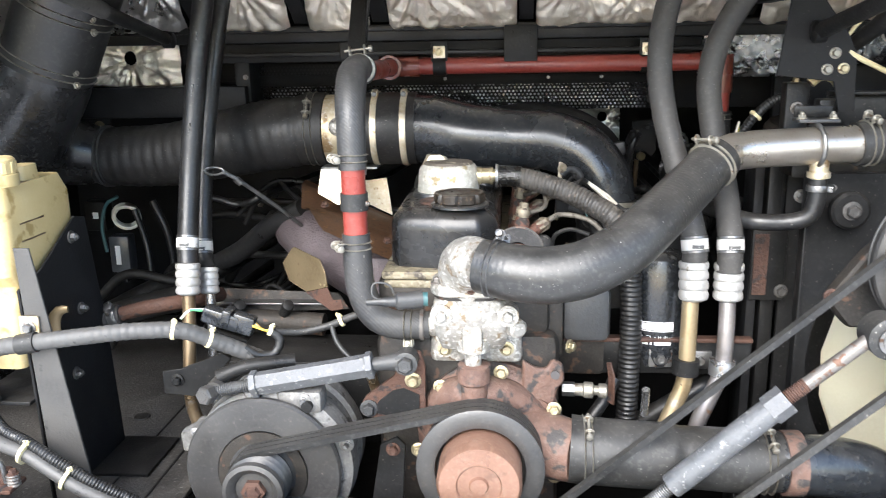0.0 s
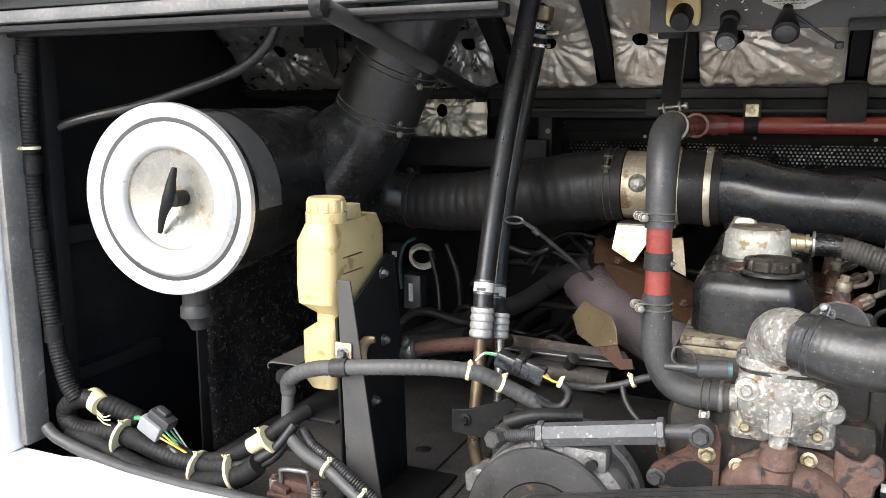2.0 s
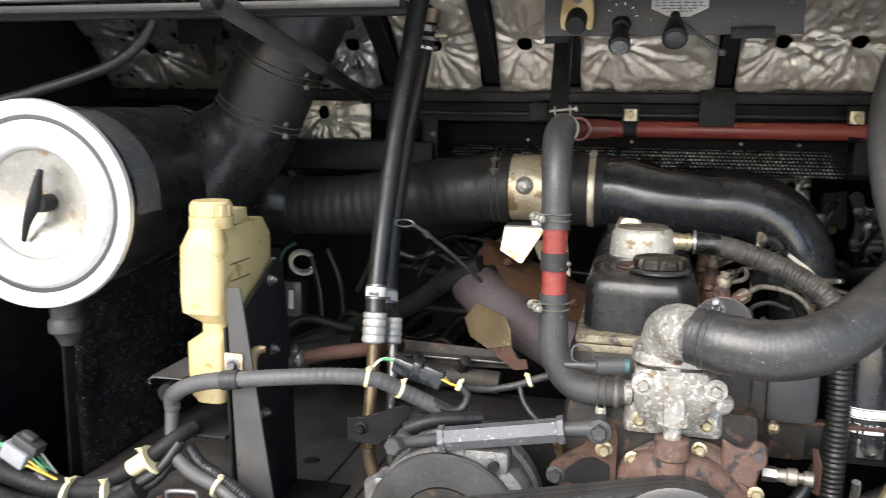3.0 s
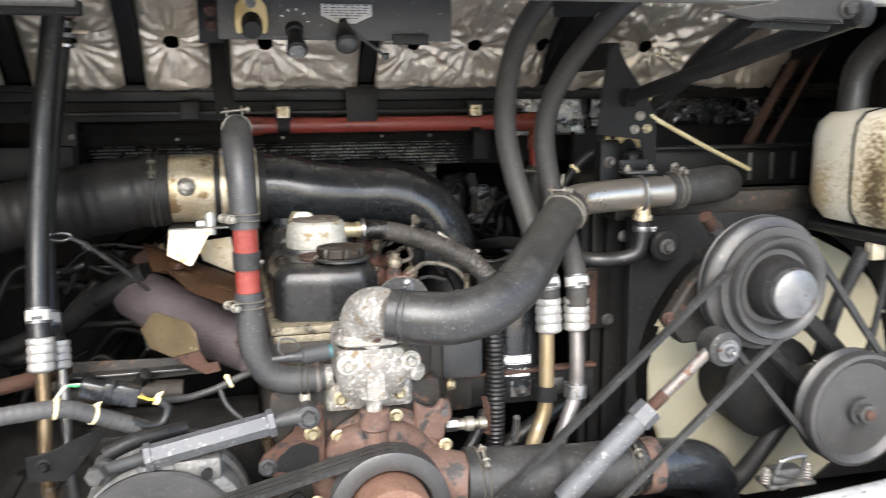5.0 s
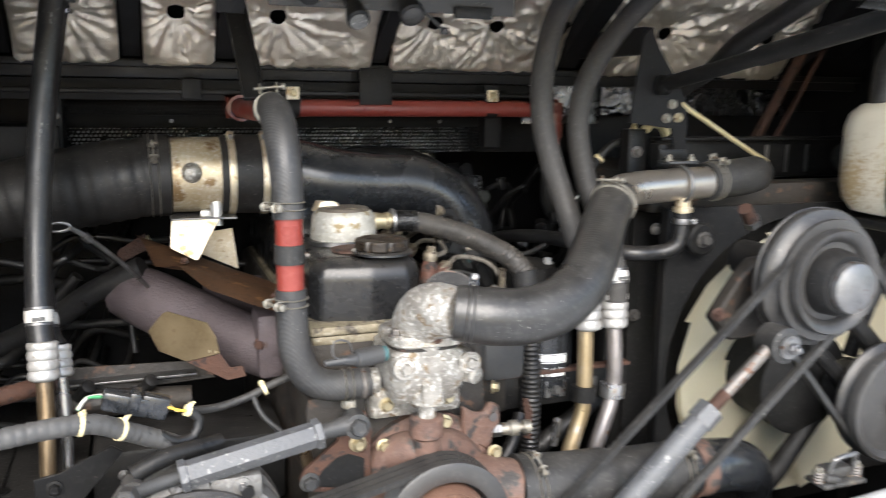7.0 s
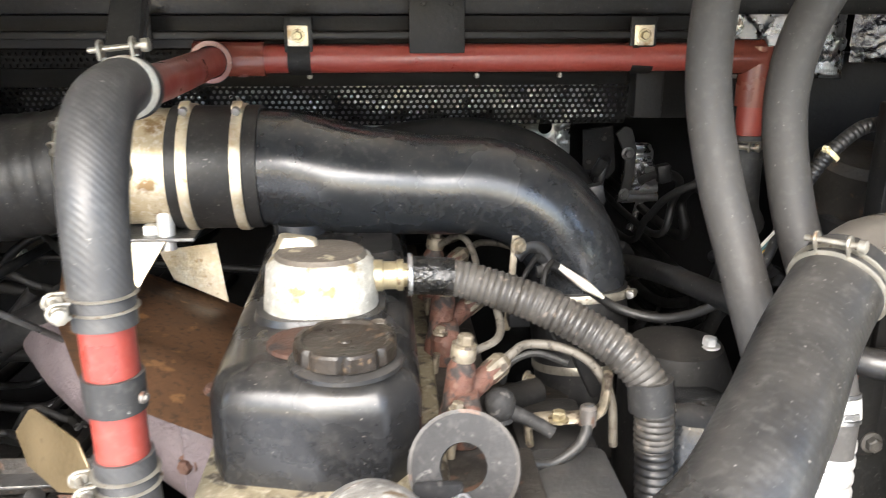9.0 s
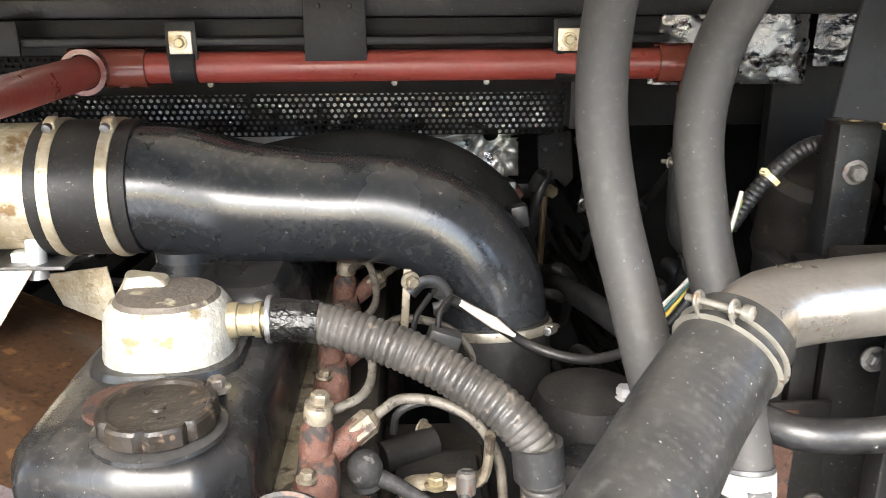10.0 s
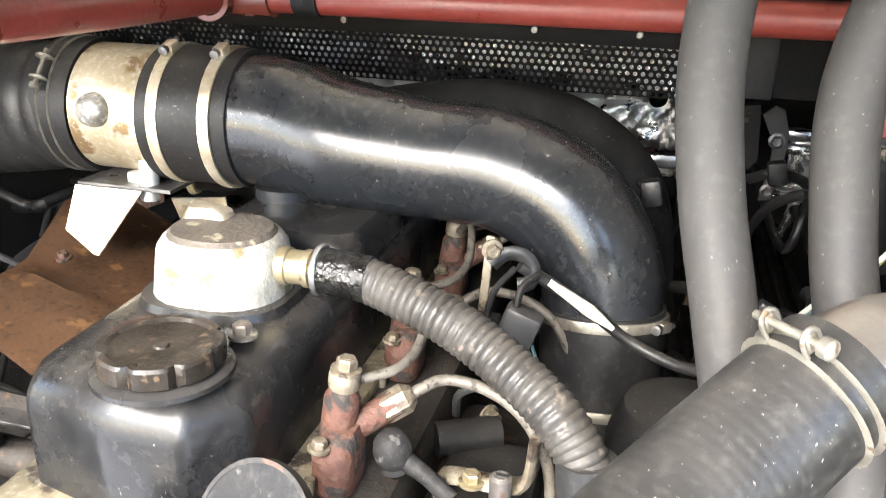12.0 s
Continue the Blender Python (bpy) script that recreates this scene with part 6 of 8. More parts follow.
part("washer", lathe([(0, 0.017), (0.003, 0.017)], (0.482, 0.992, 1.187), (0, -1, 0), 24), STEEL, tr)
bolt((0.482, 0.988, 1.187), (0, -1, 0), 0.0095, tr, STEEL, shaft=0.008)
part("thread", tube([R0, R0 + (R0 - R1) * 0.4], 0.009, 12, rib=(0.003, 0.0014)), STEEL, tr)

# expansion tank
tk = thing("expansion_tank", "stained white plastic coolant expansion tank", "tank", (0.91, 1.12, 1.345))
part("shell", loft([(0.84, 1.005, 1.05, 1.21, 1.330, 0.05), (0.805, 1.04, 1.018, 1.245, 1.339, 0.055), (0.790, 1.055, 1.004, 1.258, 1.36, 0.06), (0.785, 1.06, 1.000, 1.262, 1.385, 0.06), (0.785, 1.06, 1.000, 1.262, 1.48, 0.06), (0.790, 1.055, 1.004, 1.258, 1.505, 0.06), (0.805, 1.04, 1.018, 1.245, 1.522, 0.055), (0.835, 1.01, 1.048, 1.215, 1.529, 0.045)]), TANK, tk)
part("strap", loft([(0.83, 1.015, 1.1232, 1.1258, 1.327, 0.004), (0.800, 1.042, 1.1232, 1.1258, 1.338, 0.004), (0.787, 1.058, 1.1232, 1.1258, 1.36, 0.004), (0.783, 1.062, 1.1232, 1.1258, 1.385, 0.004), (0.783, 1.062, 1.1232, 1.1258, 1.482, 0.004), (0.788, 1.056, 1.1232, 1.1258, 1.507, 0.004), (0.803, 1.042, 1.1232, 1.1258, 1.524, 0.004), (0.835, 1.012, 1.1232, 1.1258, 1.531, 0.004)]), BELLOWS, tk, "thin black strap")
neck = part("neck", lathe([(0, 0.019), (0.030, 0.0215), (0.034, 0.0235), (0.040, 0.0235), (0.0415, 0.0205), (0.043, 0.0)], (0.965, 1.06, 1.510), (0.75, -0.1, 0.9), 24), GRIMETOP, tk, "grimy grey filler neck")
part("neck_lever", tube([(0.985, 1.040, 1.548), (0.990, 1.035, 1.560), (0.998, 1.034, 1.566)], [0.006, 0.0055, 0.004], 10), GRIMETOP, neck)
part("bracket", box((0.80, 1.05, 1.313), (1.03, 1.25, 1.329), 0.003), SATIN, tk)
part("bracket_tab", plate([(-0.02, 0), (0.02, 0), (0.014, -0.055), (0.0, -0.065), (-0.014, -0.055)], (0.852, 1.075, 1.314), (1, 0.1, 0), (0, 0, 1), 0.004), STEEL, tk)
part("bracket_tab", box((0.80, 1.08, 1.285), (0.825, 1.10, 1.314), 0.003), ZINC, tk)
hose("overflow_hose", [(0.90, 0.995, 1.66), (0.865, 0.985, 1.60), (0.85, 0.98, 1.545), (0.872, 0.976, 1.50), (0.853, 0.976, 1.42), (0.845, 0.98, 1.34), (0.84, 0.99, 1.28), (0.825, 1.01, 1.248), (0.805, 1.03, 1.262), (0.80, 1.04, 1.30)], 0.0075, HOSE, "thin black overflow hose hanging over the tank", seg=12)
hose("filler_hose", [(0.835, 1.19, 1.48), (0.835, 1.195, 1.54), (0.85, 1.2, 1.60), (0.90, 1.2, 1.645), (0.98, 1.2, 1.672), (1.10, 1.2, 1.695)], 0.0235, RUBBER, "thick black hose from the tank to the roof corner", seg=20)
hose("drain_cable", [(0.835, 1.08, 1.30), (0.83, 1.09, 1.20), (0.82, 1.10, 1.10), (0.815, 1.12, 0.95)], 0.006, HOSE, "thin dark drain tube below the tank", seg=10)
hose("drain_tube", [(0.80, 1.10, 1.30), (0.78, 1.13, 1.20), (0.77, 1.15, 1.10)], 0.013, HOSE, "dark drain tube behind the pulley", seg=12)

hose("fan_side_pipe", [(0.47, 1.16, 0.93), (0.53, 1.165, 0.905), (0.60, 1.165, 0.885), (0.635, 1.165, 0.89), (0.68, 1.165, 0.94), (0.72, 1.165, 0.99)], [0.04, 0.038, 0.028, 0.018, 0.0155, 0.0155], BELLOWS, "black elbow and pipe passing before the fan", "pipe", seg=20)

# ---------------------------------------------------------------- fluid reservoir and its bracket
rv = thing("fluid_reservoir", "cream plastic fluid reservoir with a ribbed cap", "reservoir", (-0.685, 1.14, 1.09))
rv.location.z += 0.014
part("shell", loft([(-0.706, -0.662, 1.075, 1.20, 1.085, 0.012), (-0.718, -0.658, 1.072, 1.21, 1.10, 0.014), (-0.718, -0.658, 1.072, 1.21, 1.175, 0.014), (-0.700, -0.658, 1.084, 1.21, 1.188, 0.014), (-0.700, -0.658, 1.084, 1.21, 1.204, 0.014),
                    (-0.722, -0.655, 1.066, 1.248, 1.222, 0.016), (-0.725, -0.655, 1.066, 1.248, 1.25, 0.018), (-0.723, -0.655, 1.066, 1.248, 1.318, 0.018), (-0.712, -0.661, 1.074, 1.236, 1.345, 0.018)]), CREAM, rv)
part("neck", lathe([(0, 0.032), (0.016, 0.032), (0.017, 0.028)], (-0.686, 1.106, 1.345), (0, 0, 1), 30), CREAM, rv)
cb = bmesh.new()
lathe([(0, 0.029), (0.020, 0.029), (0.023, 0.026), (0.023, 0.0)], (-0.686, 1.106, 1.361), (0, 0, 1), 36, cb)
cap_ = part("cap", cb, CREAM, rv, "ribbed cream screw cap")
for k in range(12):
    a = math.pi * k / 6
    c = Vector((-0.686 + 0.0293 * math.cos(a), 1.106 + 0.0293 * math.sin(a), 1.370))
    part("grip", box(c - Vector((0.0012, 0.0035, 0.008)), c + Vector((0.0012, 0.0035, 0.008)), 0.0008, Matrix.Rotation(a, 3, "Z"), 1), CREAM, cap_)
part("rear_bump", loft([(-0.70, -0.666, 1.14, 1.19, 1.340, 0.01), (-0.698, -0.668, 1.143, 1.187, 1.366, 0.01)]), CREAM, rv)
for z in (1.29, 1.265):
    part("level_mark", box((-0.6548, 1.10, z), (-0.6535, 1.16, z + 0.0022), 0.0004, seg=1), BRONZE, rv)

CHX = -0.762
rb = thing("reservoir_bracket", "black steel plate bracket holding the reservoir", "bracket", (-0.63, 1.15, 0.875))
part("side_plate", plate([(1.075, 0.875), (1.30, 0.875), (1.285, 1.10), (1.255, 1.285), (1.225, 1.292), (1.12, 1.235), (1.06, 1.22)], (-0.648, 0, 0), (0, 1, 0), (0, 0, 1), 0.004), BAY, rb)
part("front_strap", plate([(-0.632, 1.285), (-0.610, 1.285), (-0.552, 0.875), (-0.618, 0.875)], (0, 1.045, 0), (1, 0, 0), (0, 0, 1), 0.004), GREYARM, rb)
part("foot", box((-0.66, 1.18, 0.874), (-0.55, 1.31, 0.879), 0.001), SATIN, rb)
part("side_shelf", box((-0.74, 1.055, 1.052), (-0.648, 1.18, 1.058), 0.001), SATIN, rb)
part("roller_channel", tube([(CHX - 0.001, 1.05, 1.130), (CHX - 0.003, 1.05, 1.135), (CHX + 0.002, 1.05, 1.140), (CHX + 0.025, 1.05, 1.141), (CHX + 0.046, 1.05, 1.141), (CHX + 0.050, 1.05, 1.137), (CHX + 0.050, 1.05, 1.111)], 0.0012, 6, 0.002), GREYARM, rb)
part("roller_channel", box((CHX, 1.051, 1.1400), (CHX + 0.049, 1.19, 1.1422), 0.0005, seg=1), GREYARM, rb)
part("roller_channel", box((CHX + 0.0494, 1.051, 1.113), (CHX + 0.0514, 1.19, 1.138), 0.0005, seg=1), GREYARM, rb)
part("roller_tube", tube([(CHX + 0.028, 1.045, 1.120), (CHX + 0.030, 1.17, 1.120)], 0.014, 20, 0.03, hollow=0.003), SATIN, rb)
for p in ((-0.642, 1.205, 1.263), (-0.642, 1.208, 1.148), (-0.642, 1.172, 1.054), (-0.642, 1.09, 1.12)):
    bolt(p, (1, 0, 0), 0.0075, rb, STEEL, shaft=0.004)
part("clip_plate", box((-0.635, 1.036, 1.158), (-0.607, 1.0405, 1.192), 0.002), ZINC, rb)
bolt((-0.621, 1.036, 1.176), (0, -1, 0), 0.0075, rb, STEEL)
# A yellow hook, given olive so the shade on it is in its colour.
part("yellow_hook", tube([(-0.636, 1.12, 1.129), (-0.636, 1.12, 1.156), (-0.626, 1.12, 1.172), (-0.612, 1.12, 1.175)], [0.010, 0.010, 0.008, 0.005], 12, flat=0.5), OLIVE, rb)

# ---------------------------------------------------------------- looms on the left


def loom(name, pts, r, label, rib=None, m=None, grp="wiring looms", ties=()):
    h = hose(name, pts, r, m or HOSE, label, "wiring", grp, seg=14, rib=rib)
    for at, ax, k in ties:
        tie(at, ax, r * k, h)
    return h


l1 = loom("wiring_loom", [(-0.728, 1.05, 1.095), (-0.725, 1.045, 1.115), (-0.70, 1.035, 1.135), (-0.66, 1.028, 1.15), (-0.62, 1.026, 1.157), (-0.55, 1.035, 1.164), (-0.48, 1.055, 1.166), (-0.425, 1.075, 1.160), (-0.385, 1.10, 1.135), (-0.34, 1.125, 1.105), (-0.29, 1.15, 1.07)], 0.0115, "grey taped wiring loom across the bay", m=LOOMTAPE, rib=(0.011, 0.0009),
          ties=(((-0.435, 1.072, 1.162), (1, 0.2, -0.2), 1.05), ((-0.395, 1.095, 1.142), (1, 0.5, -0.5), 1.05)))
part("p_clip", lathe([(-0.013, 0.0118), (-0.013, 0.0138), (0.013, 0.0138), (0.013, 0.0118)], (-0.62, 1.026, 1.157), (1, 0.05, 0.15), 20), RUBBER, l1, "grey rubber clip")
loom("wiring_loom", [(-0.728, 1.05, 1.10), (-0.728, 1.045, 1.06), (-0.715, 1.03, 1.035), (-0.68, 1.015, 1.018), (-0.632, 1.005, 1.004), (-0.585, 0.998, 0.978), (-0.54, 0.992, 0.955), (-0.48, 0.99, 0.93)], 0.010, "grey taped loom dropping to the sill", m=LOOMTAPE,
          ties=(((-0.632, 1.008, 1.006), (1, -0.2, -0.4), 1.65), ((-0.572, 1.0, 0.973), (1, -0.1, -0.5), 1.65)))
loom("wiring_loom", [(-0.70, 1.045, 1.04), (-0.67, 1.025, 1.028), (-0.632, 1.012, 1.018), (-0.58, 1.002, 0.992), (-0.53, 0.998, 0.965), (-0.46, 1.0, 0.93)], 0.0075, "thin corrugated conduit beside the loom", rib=(0.0045, 0.0018))
jl = loom("jamb_loom", [(-1.160, 0.992, 1.655), (-1.168, 0.99, 1.53), (-1.172, 0.99, 1.43), (-1.166, 0.99, 1.298), (-1.150, 0.99, 1.157), (-1.132, 0.99, 1.082), (-1.112, 0.99, 1.05)], 0.014, "black taped loom running down the hatch side", rib=(0.006, 0.0015), m=BELLOWS)
for z in (1.60, 1.44, 1.32, 1.16):
    part("tape", lathe([(-0.014, 0.0148), (-0.014, 0.0160), (0.014, 0.0160), (0.014, 0.0148)], (-1.168 + max(0, 1.33 - z) * 0.10, 0.990, z), (0, 0, 1), 18), BELLOWS, jl)
tie((-1.171, 0.99, 1.468), (0, 0, 1), 0.0155, jl)
l3 = loom("wiring_loom", [(-1.015, 1.03, 1.012), (-1.045, 1.02, 1.028), (-1.075, 1.008, 1.042), (-1.108, 1.0, 1.047), (-1.138, 0.998, 1.033), (-1.147, 0.998, 1.012), (-1.125, 0.996, 0.995), (-1.08, 0.996, 0.994), (-1.033, 0.998, 0.997), (-0.989, 1.0, 0.990), (-0.945, 1.0, 0.979), (-0.905, 1.0, 0.973), (-0.85, 1.002, 0.972), (-0.80, 1.006, 0.978)], 0.0165, "thick taped black loom turned back on itself along the sill", rib=(0.0085, 0.0009),
          ties=(((-1.022, 0.996, 0.994), (1, 0.1, -0.2), 1.75), ((-0.868, 0.998, 0.967), (1, 0, -0.1), 1.6)), m=BELLOWS)
part("tape_wrap", lathe([(-0.016, 0.0170), (-0.017, 0.0180), (0.0, 0.0188), (0.017, 0.0180), (0.016, 0.0170)], (-1.083, 1.005, 1.0435), (1, -0.3, -0.25), 18), TIE, l3, "frayed pale cord binding")
for dz in (-0.006, 0.0, 0.005):
    part("loose_cord", tube([(-1.068, 0.990, 1.030 + dz), (-1.052, 0.988, 1.022 + dz), (-1.040, 0.990, 1.023 + 1.6 * dz)], 0.0013, 6, 0.005), TIE, l3)
loom("wiring_loom", [(-1.13, 0.99, 0.985), (-1.09, 0.985, 0.982), (-1.06, 0.985, 0.977), (-1.026, 0.984, 0.966), (-0.977, 0.984, 0.953), (-0.923, 0.985, 0.946), (-0.864, 0.986, 0.949), (-0.81, 0.988, 0.960), (-0.775, 0.992, 0.976), (-0.752, 0.996, 0.994)], 0.0170, "taped black loom bundle along the sill with a blunt end", m=BELLOWS, rib=(0.012, 0.0008),
          ties=(((-0.798, 0.998, 0.972), (1, 0.2, 0.35), 1.7),))
l6 = loom("wiring_loom", [(-0.93, 1.006, 0.990), (-0.89, 1.006, 0.978), (-0.835, 1.006, 0.984), (-0.79, 1.010, 1.004), (-0.75, 1.016, 1.030), (-0.715, 1.03, 1.058), (-0.70, 1.06, 1.066)], 0.0115, "taped black lead rising to the bracket", m=BELLOWS, rib=(0.012, 0.0006),
          ties=(((-0.742, 1.014, 1.030), (0.75, 0.2, 0.6), 1.9),))
part("tape_wrap", lathe([(-0.016, 0.0118), (-0.016, 0.0130), (0.016, 0.0130), (0.016, 0.0118)], (-0.762, 1.014, 1.0225), (0.8, 0.15, 0.55), 18), TIE, l6, "pale tape wrap")
for dz, yy in ((-0.004, 0.998), (-0.016, 1.004)):
    loom("wiring_loom", [(-0.92, yy, 0.99), (-0.88, yy, 0.976 + dz), (-0.82, yy, 0.982 + dz), (-0.77, yy + 0.002, 0.996 + dz), (-0.73, yy + 0.012, 1.022 + dz), (-0.705, yy + 0.03, 1.055)], 0.0072, "thin black loom tied to the bundle", m=HOSE)
pg = thing("loom_connector", "grey multiway plug with coloured wires", "connector", (-0.955, 1.01, 1.0))
tn = Matrix.Rotation(radians(28), 3, "Y")
part("body", box((-0.978, 0.985, 1.008), (-0.935, 1.012, 1.036), 0.004, tn), CLEARPLUG, pg, "pale grey plug half")
part("shroud", box((-0.962, 0.990, 1.028), (-0.918, 1.016, 1.046), 0.004, tn), DARKGREY, pg)
part("latch", box((-0.948, 0.996, 1.044), (-0.926, 1.010, 1.053), 0.003, tn), DARKGREY, pg)
for k, m in enumerate((YWIRE, YWIRE, GWIRE, WWIRE, GWIRE, WWIRE)):
    y = 0.992 + 0.006 * k
    part("wire", tube([(-0.934, y - 0.004, 1.010 + 0.004 * (k % 3)), (-0.912, y, 1.0 - 0.003 * k), (-0.885, 1.0 + 0.002 * k, 0.984 - 0.002 * k)], 0.0016, 6, 0.006), m, pg)
part("wire", tube([(-0.972, 1.0, 1.030), (-0.995, 1.01, 1.026), (-1.02, 1.022, 1.018)], 0.004, 8, 0.006), GWIRE, pg)

cn = thing("engine_loom_connector", "dark grey plug with yellow wires", "connector", (-0.385, 1.14, 1.14))
tn = Matrix.Rotation(radians(18), 3, "Y")
part("body", box((-0.415, 1.12, 1.148), (-0.36, 1.145, 1.172), 0.004, tn), GLOSS, cn)
part("shroud", box((-0.372, 1.122, 1.138), (-0.340, 1.143, 1.166), 0.003, tn), GLOSS, cn)
part("rib", box((-0.385, 1.117, 1.15), (-0.372, 1.148, 1.175), 0.003, tn), GLOSS, cn)
for k, m in enumerate((YWIRE, YWIRE, WWIRE, YWIRE)):
    part("wire", tube([(-0.342, 1.124 + 0.005 * k, 1.152), (-0.33, 1.126 + 0.004 * k, 1.146 - 0.002 * k), (-0.316, 1.132 + 0.002 * k, 1.140)], 0.0017, 6, 0.005), m, cn)
for k, m in enumerate((GWIRE, WWIRE)):
    part("wire", tube([(-0.415, 1.128 + 0.006 * k, 1.172), (-0.43, 1.12, 1.175), (-0.44, 1.11, 1.165)], 0.002, 6, 0.005), m, cn)
part("loop", tube([(-0.318, 1.133, 1.141), (-0.305, 1.135, 1.128), (-0.312, 1.13, 1.108), (-0.335, 1.12, 1.108), (-0.352, 1.115, 1.122)], 0.0065, 12), HOSE, cn)
tie((-0.318, 1.133, 1.141), (1, 0.3, -0.5), 0.006, cn)
loom("engine_lead", [(-0.318, 1.133, 1.14), (-0.28, 1.155, 1.132), (-0.24, 1.165, 1.138), (-0.21, 1.168, 1.15), (-0.18, 1.17, 1.16)], 0.0055, "thin taped lead towards the engine", m=RUBBER, ties=(((-0.22, 1.167, 1.146), (1, 0.1, 0.4), 1.4),))
loom("engine_lead", [(-0.235, 1.165, 1.14), (-0.225, 1.155, 1.115), (-0.20, 1.145, 1.09), (-0.18, 1.14, 1.07)], 0.004, "thin grey lead behind the turnbuckle", m=RUBBER)

# sill latches


def latch(name, x, y, z, label, rusty):
    """A hatch latch: a folded base, a bent loop, a catch block and two coil springs."""
    la = thing(name, label, "latch", (x, y, z))
    m = RUST if rusty else LATCHM
    part("base", box((x - 0.04, y - 0.012, z), (x + 0.04, y + 0.028, z + 0.007), 0.002), m, la)
    part("loop", tube([(x - 0.022, y + 0.004, z + 0.010), (x - 0.020, y - 0.002, z + 0.036), (x - 0.014, y - 0.005, z + 0.044), (x + 0.020, y - 0.003, z + 0.046), (x + 0.026, y, z + 0.040), (x + 0.026, y + 0.005, z + 0.010)], 0.0036, 10), STEEL, la)
    part("block", box((x - 0.024, y + 0.002, z + 0.006), (x + 0.026, y + 0.026, z + 0.024), 0.004), m, la)
    part("catch", box((x - 0.034, y - 0.010, z + 0.007), (x - 0.006, y + 0.010, z + 0.018), 0.003, Matrix.Rotation(radians(14), 3, "Y")), m, la)
    for dx in (-0.036, 0.036):
        part("spring", tube([(x + dx, y + 0.006, z + 0.004), (x + dx, y + 0.006, z + 0.022)], 0.008, 14, 0.001, rib=(0.0046, 0.0018)), GREYROD, la, "dull coil spring")
        bolt((x + dx, y + 0.006, z + 0.022), (0, 0, 1), 0.006, la, RUST if rusty else DULLZ)
    return la


latch("hatch_latch", -0.672, 0.972, 0.967, "rusty hatch latch loop bolted to the sill", True)
latch("hatch_latch", 0.595, 0.985, 0.967, "grimy black hatch latch with a bare steel loop", False)

# ---------------------------------------------------------------- roof: control plate, bar, struts
cpn = thing("control_plate", "dusty black control plate with switches and knobs", "panel", (0.0, 1.12, 1.627))
part("plate", box((-0.209, 1.117, 1.627), (0.103, 1.120, 1.76), 0.0015), PANEL, cpn)
part("top_fold", box((-0.209, 1.121, 1.752), (0.103, 1.22, 1.757), 0.001), PANEL, cpn)
part("hanger", box((-0.02, 1.20, 1.758), (0.02, 1.225, 1.858), 0.002), SATIN, cpn)
part("slot", box((-0.14, 1.1158, 1.6295), (-0.09, 1.1168, 1.6335), 0.0003, seg=1), INK, cpn)
part("right_tab", box((0.02, 1.112, 1.622), (0.07, 1.1165, 1.636), 0.001), SATIN, cpn)
part("switch_guard", plate([(-0.019, -0.024), (-0.012, -0.024), (-0.010, -0.010), (0.010, -0.010), (0.012, -0.024), (0.019, -0.024), (0.021, -0.012), (0.020, 0.010), (0.010, 0.024), (-0.010, 0.024), (-0.020, 0.010), (-0.021, -0.012)], (-0.167, 1.1165, 1.658), (1, 0, 0), (0, 0, 1), 0.010, 0.002), CREAM, cpn, "yellow plastic switch guard")
bolt((-0.167, 1.1065, 1.672), (0, -1, 0), 0.0052, cpn, STEEL)
part("push_button", lathe([(0, 0.0135), (0.030, 0.0130), (0.034, 0.011), (0.034, 0)], (-0.167, 1.114, 1.650), (0, -1, -0.45), 20), BELLOWS, cpn)
KD = Vector((0, -0.75, -0.66)).normalized()
kn = part("rotary_knob", lathe([(0, 0.012), (0.008, 0.011), (0.010, 0.008), (0.018, 0.008), (0.022, 0.0105), (0.042, 0.0135), (0.046, 0.0135), (0.048, 0.0115), (0.048, 0)], (-0.112, 1.1165, 1.6415), KD, 22), BELLOWS, cpn)
part("knob_cap", lathe([(0, 0.0105), (0.001, 0.0105)], Vector((-0.112, 1.1165, 1.6415)) + KD * 0.0482, KD, 20), GREYLBL, kn, "worn silver insert")
for k in range(15):
    a = radians(10 + 160 * k / 14)
    c = Vector((-0.112 + 0.0185 * math.cos(a), 1.1163, 1.6475 + 0.0185 * math.sin(a)))
    part("dial_mark", box(c - Vector((0.0007, 0.0003, 0.0018)), c + Vector((0.0007, 0.0003, 0.0018)), 0, Matrix.Rotation(math.pi / 2 - a, 3, "Y")), GREYLBL if k % 3 else PRINTW, cpn)
kn = part("toggle_knob", lathe([(0, 0.006), (0.008, 0.006), (0.010, 0.008), (0.043, 0.0155), (0.048, 0.0155), (0.050, 0.013), (0.050, 0)], (-0.047, 1.1165, 1.651), KD, 24), BELLOWS, cpn)
part("lens", lathe([(0, 0.012), (0.0015, 0.010)], Vector((-0.047, 1.1165, 1.651)) + KD * 0.0502, KD, 20), PANEL, kn)
part("notice", plate([(-0.034, 0.012), (0.034, 0.012), (0.034, -0.003), (0.012, -0.013), (-0.012, -0.013), (-0.034, -0.003)], (-0.042, 1.1168, 1.662), (1, 0, 0), (0, 0, 1), 0.0008, 0.0002), PAPER, cpn, "pale notice with small print")
for q in range(6):
    w = 0.031 if q < 4 else 0.022 - 0.006 * (q - 4)
    for e in range(7):
        x0 = -0.042 - w + 2 * w * e / 7
        part("print_line", box((x0, 1.1152, 1.6720 - 0.0034 * q), (x0 + 2 * w / 7 * (0.55 + 0.08 * ((e * 3 + q) % 5)), 1.1157, 1.6732 - 0.0034 * q), 0), GREYLBL, cpn)
part("pull_rod", tube([(-0.04, 1.112, 1.643), (-0.01, 1.122, 1.622), (0.012, 1.132, 1.608)], 0.0022, 8, 0.01), PANEL, cpn)
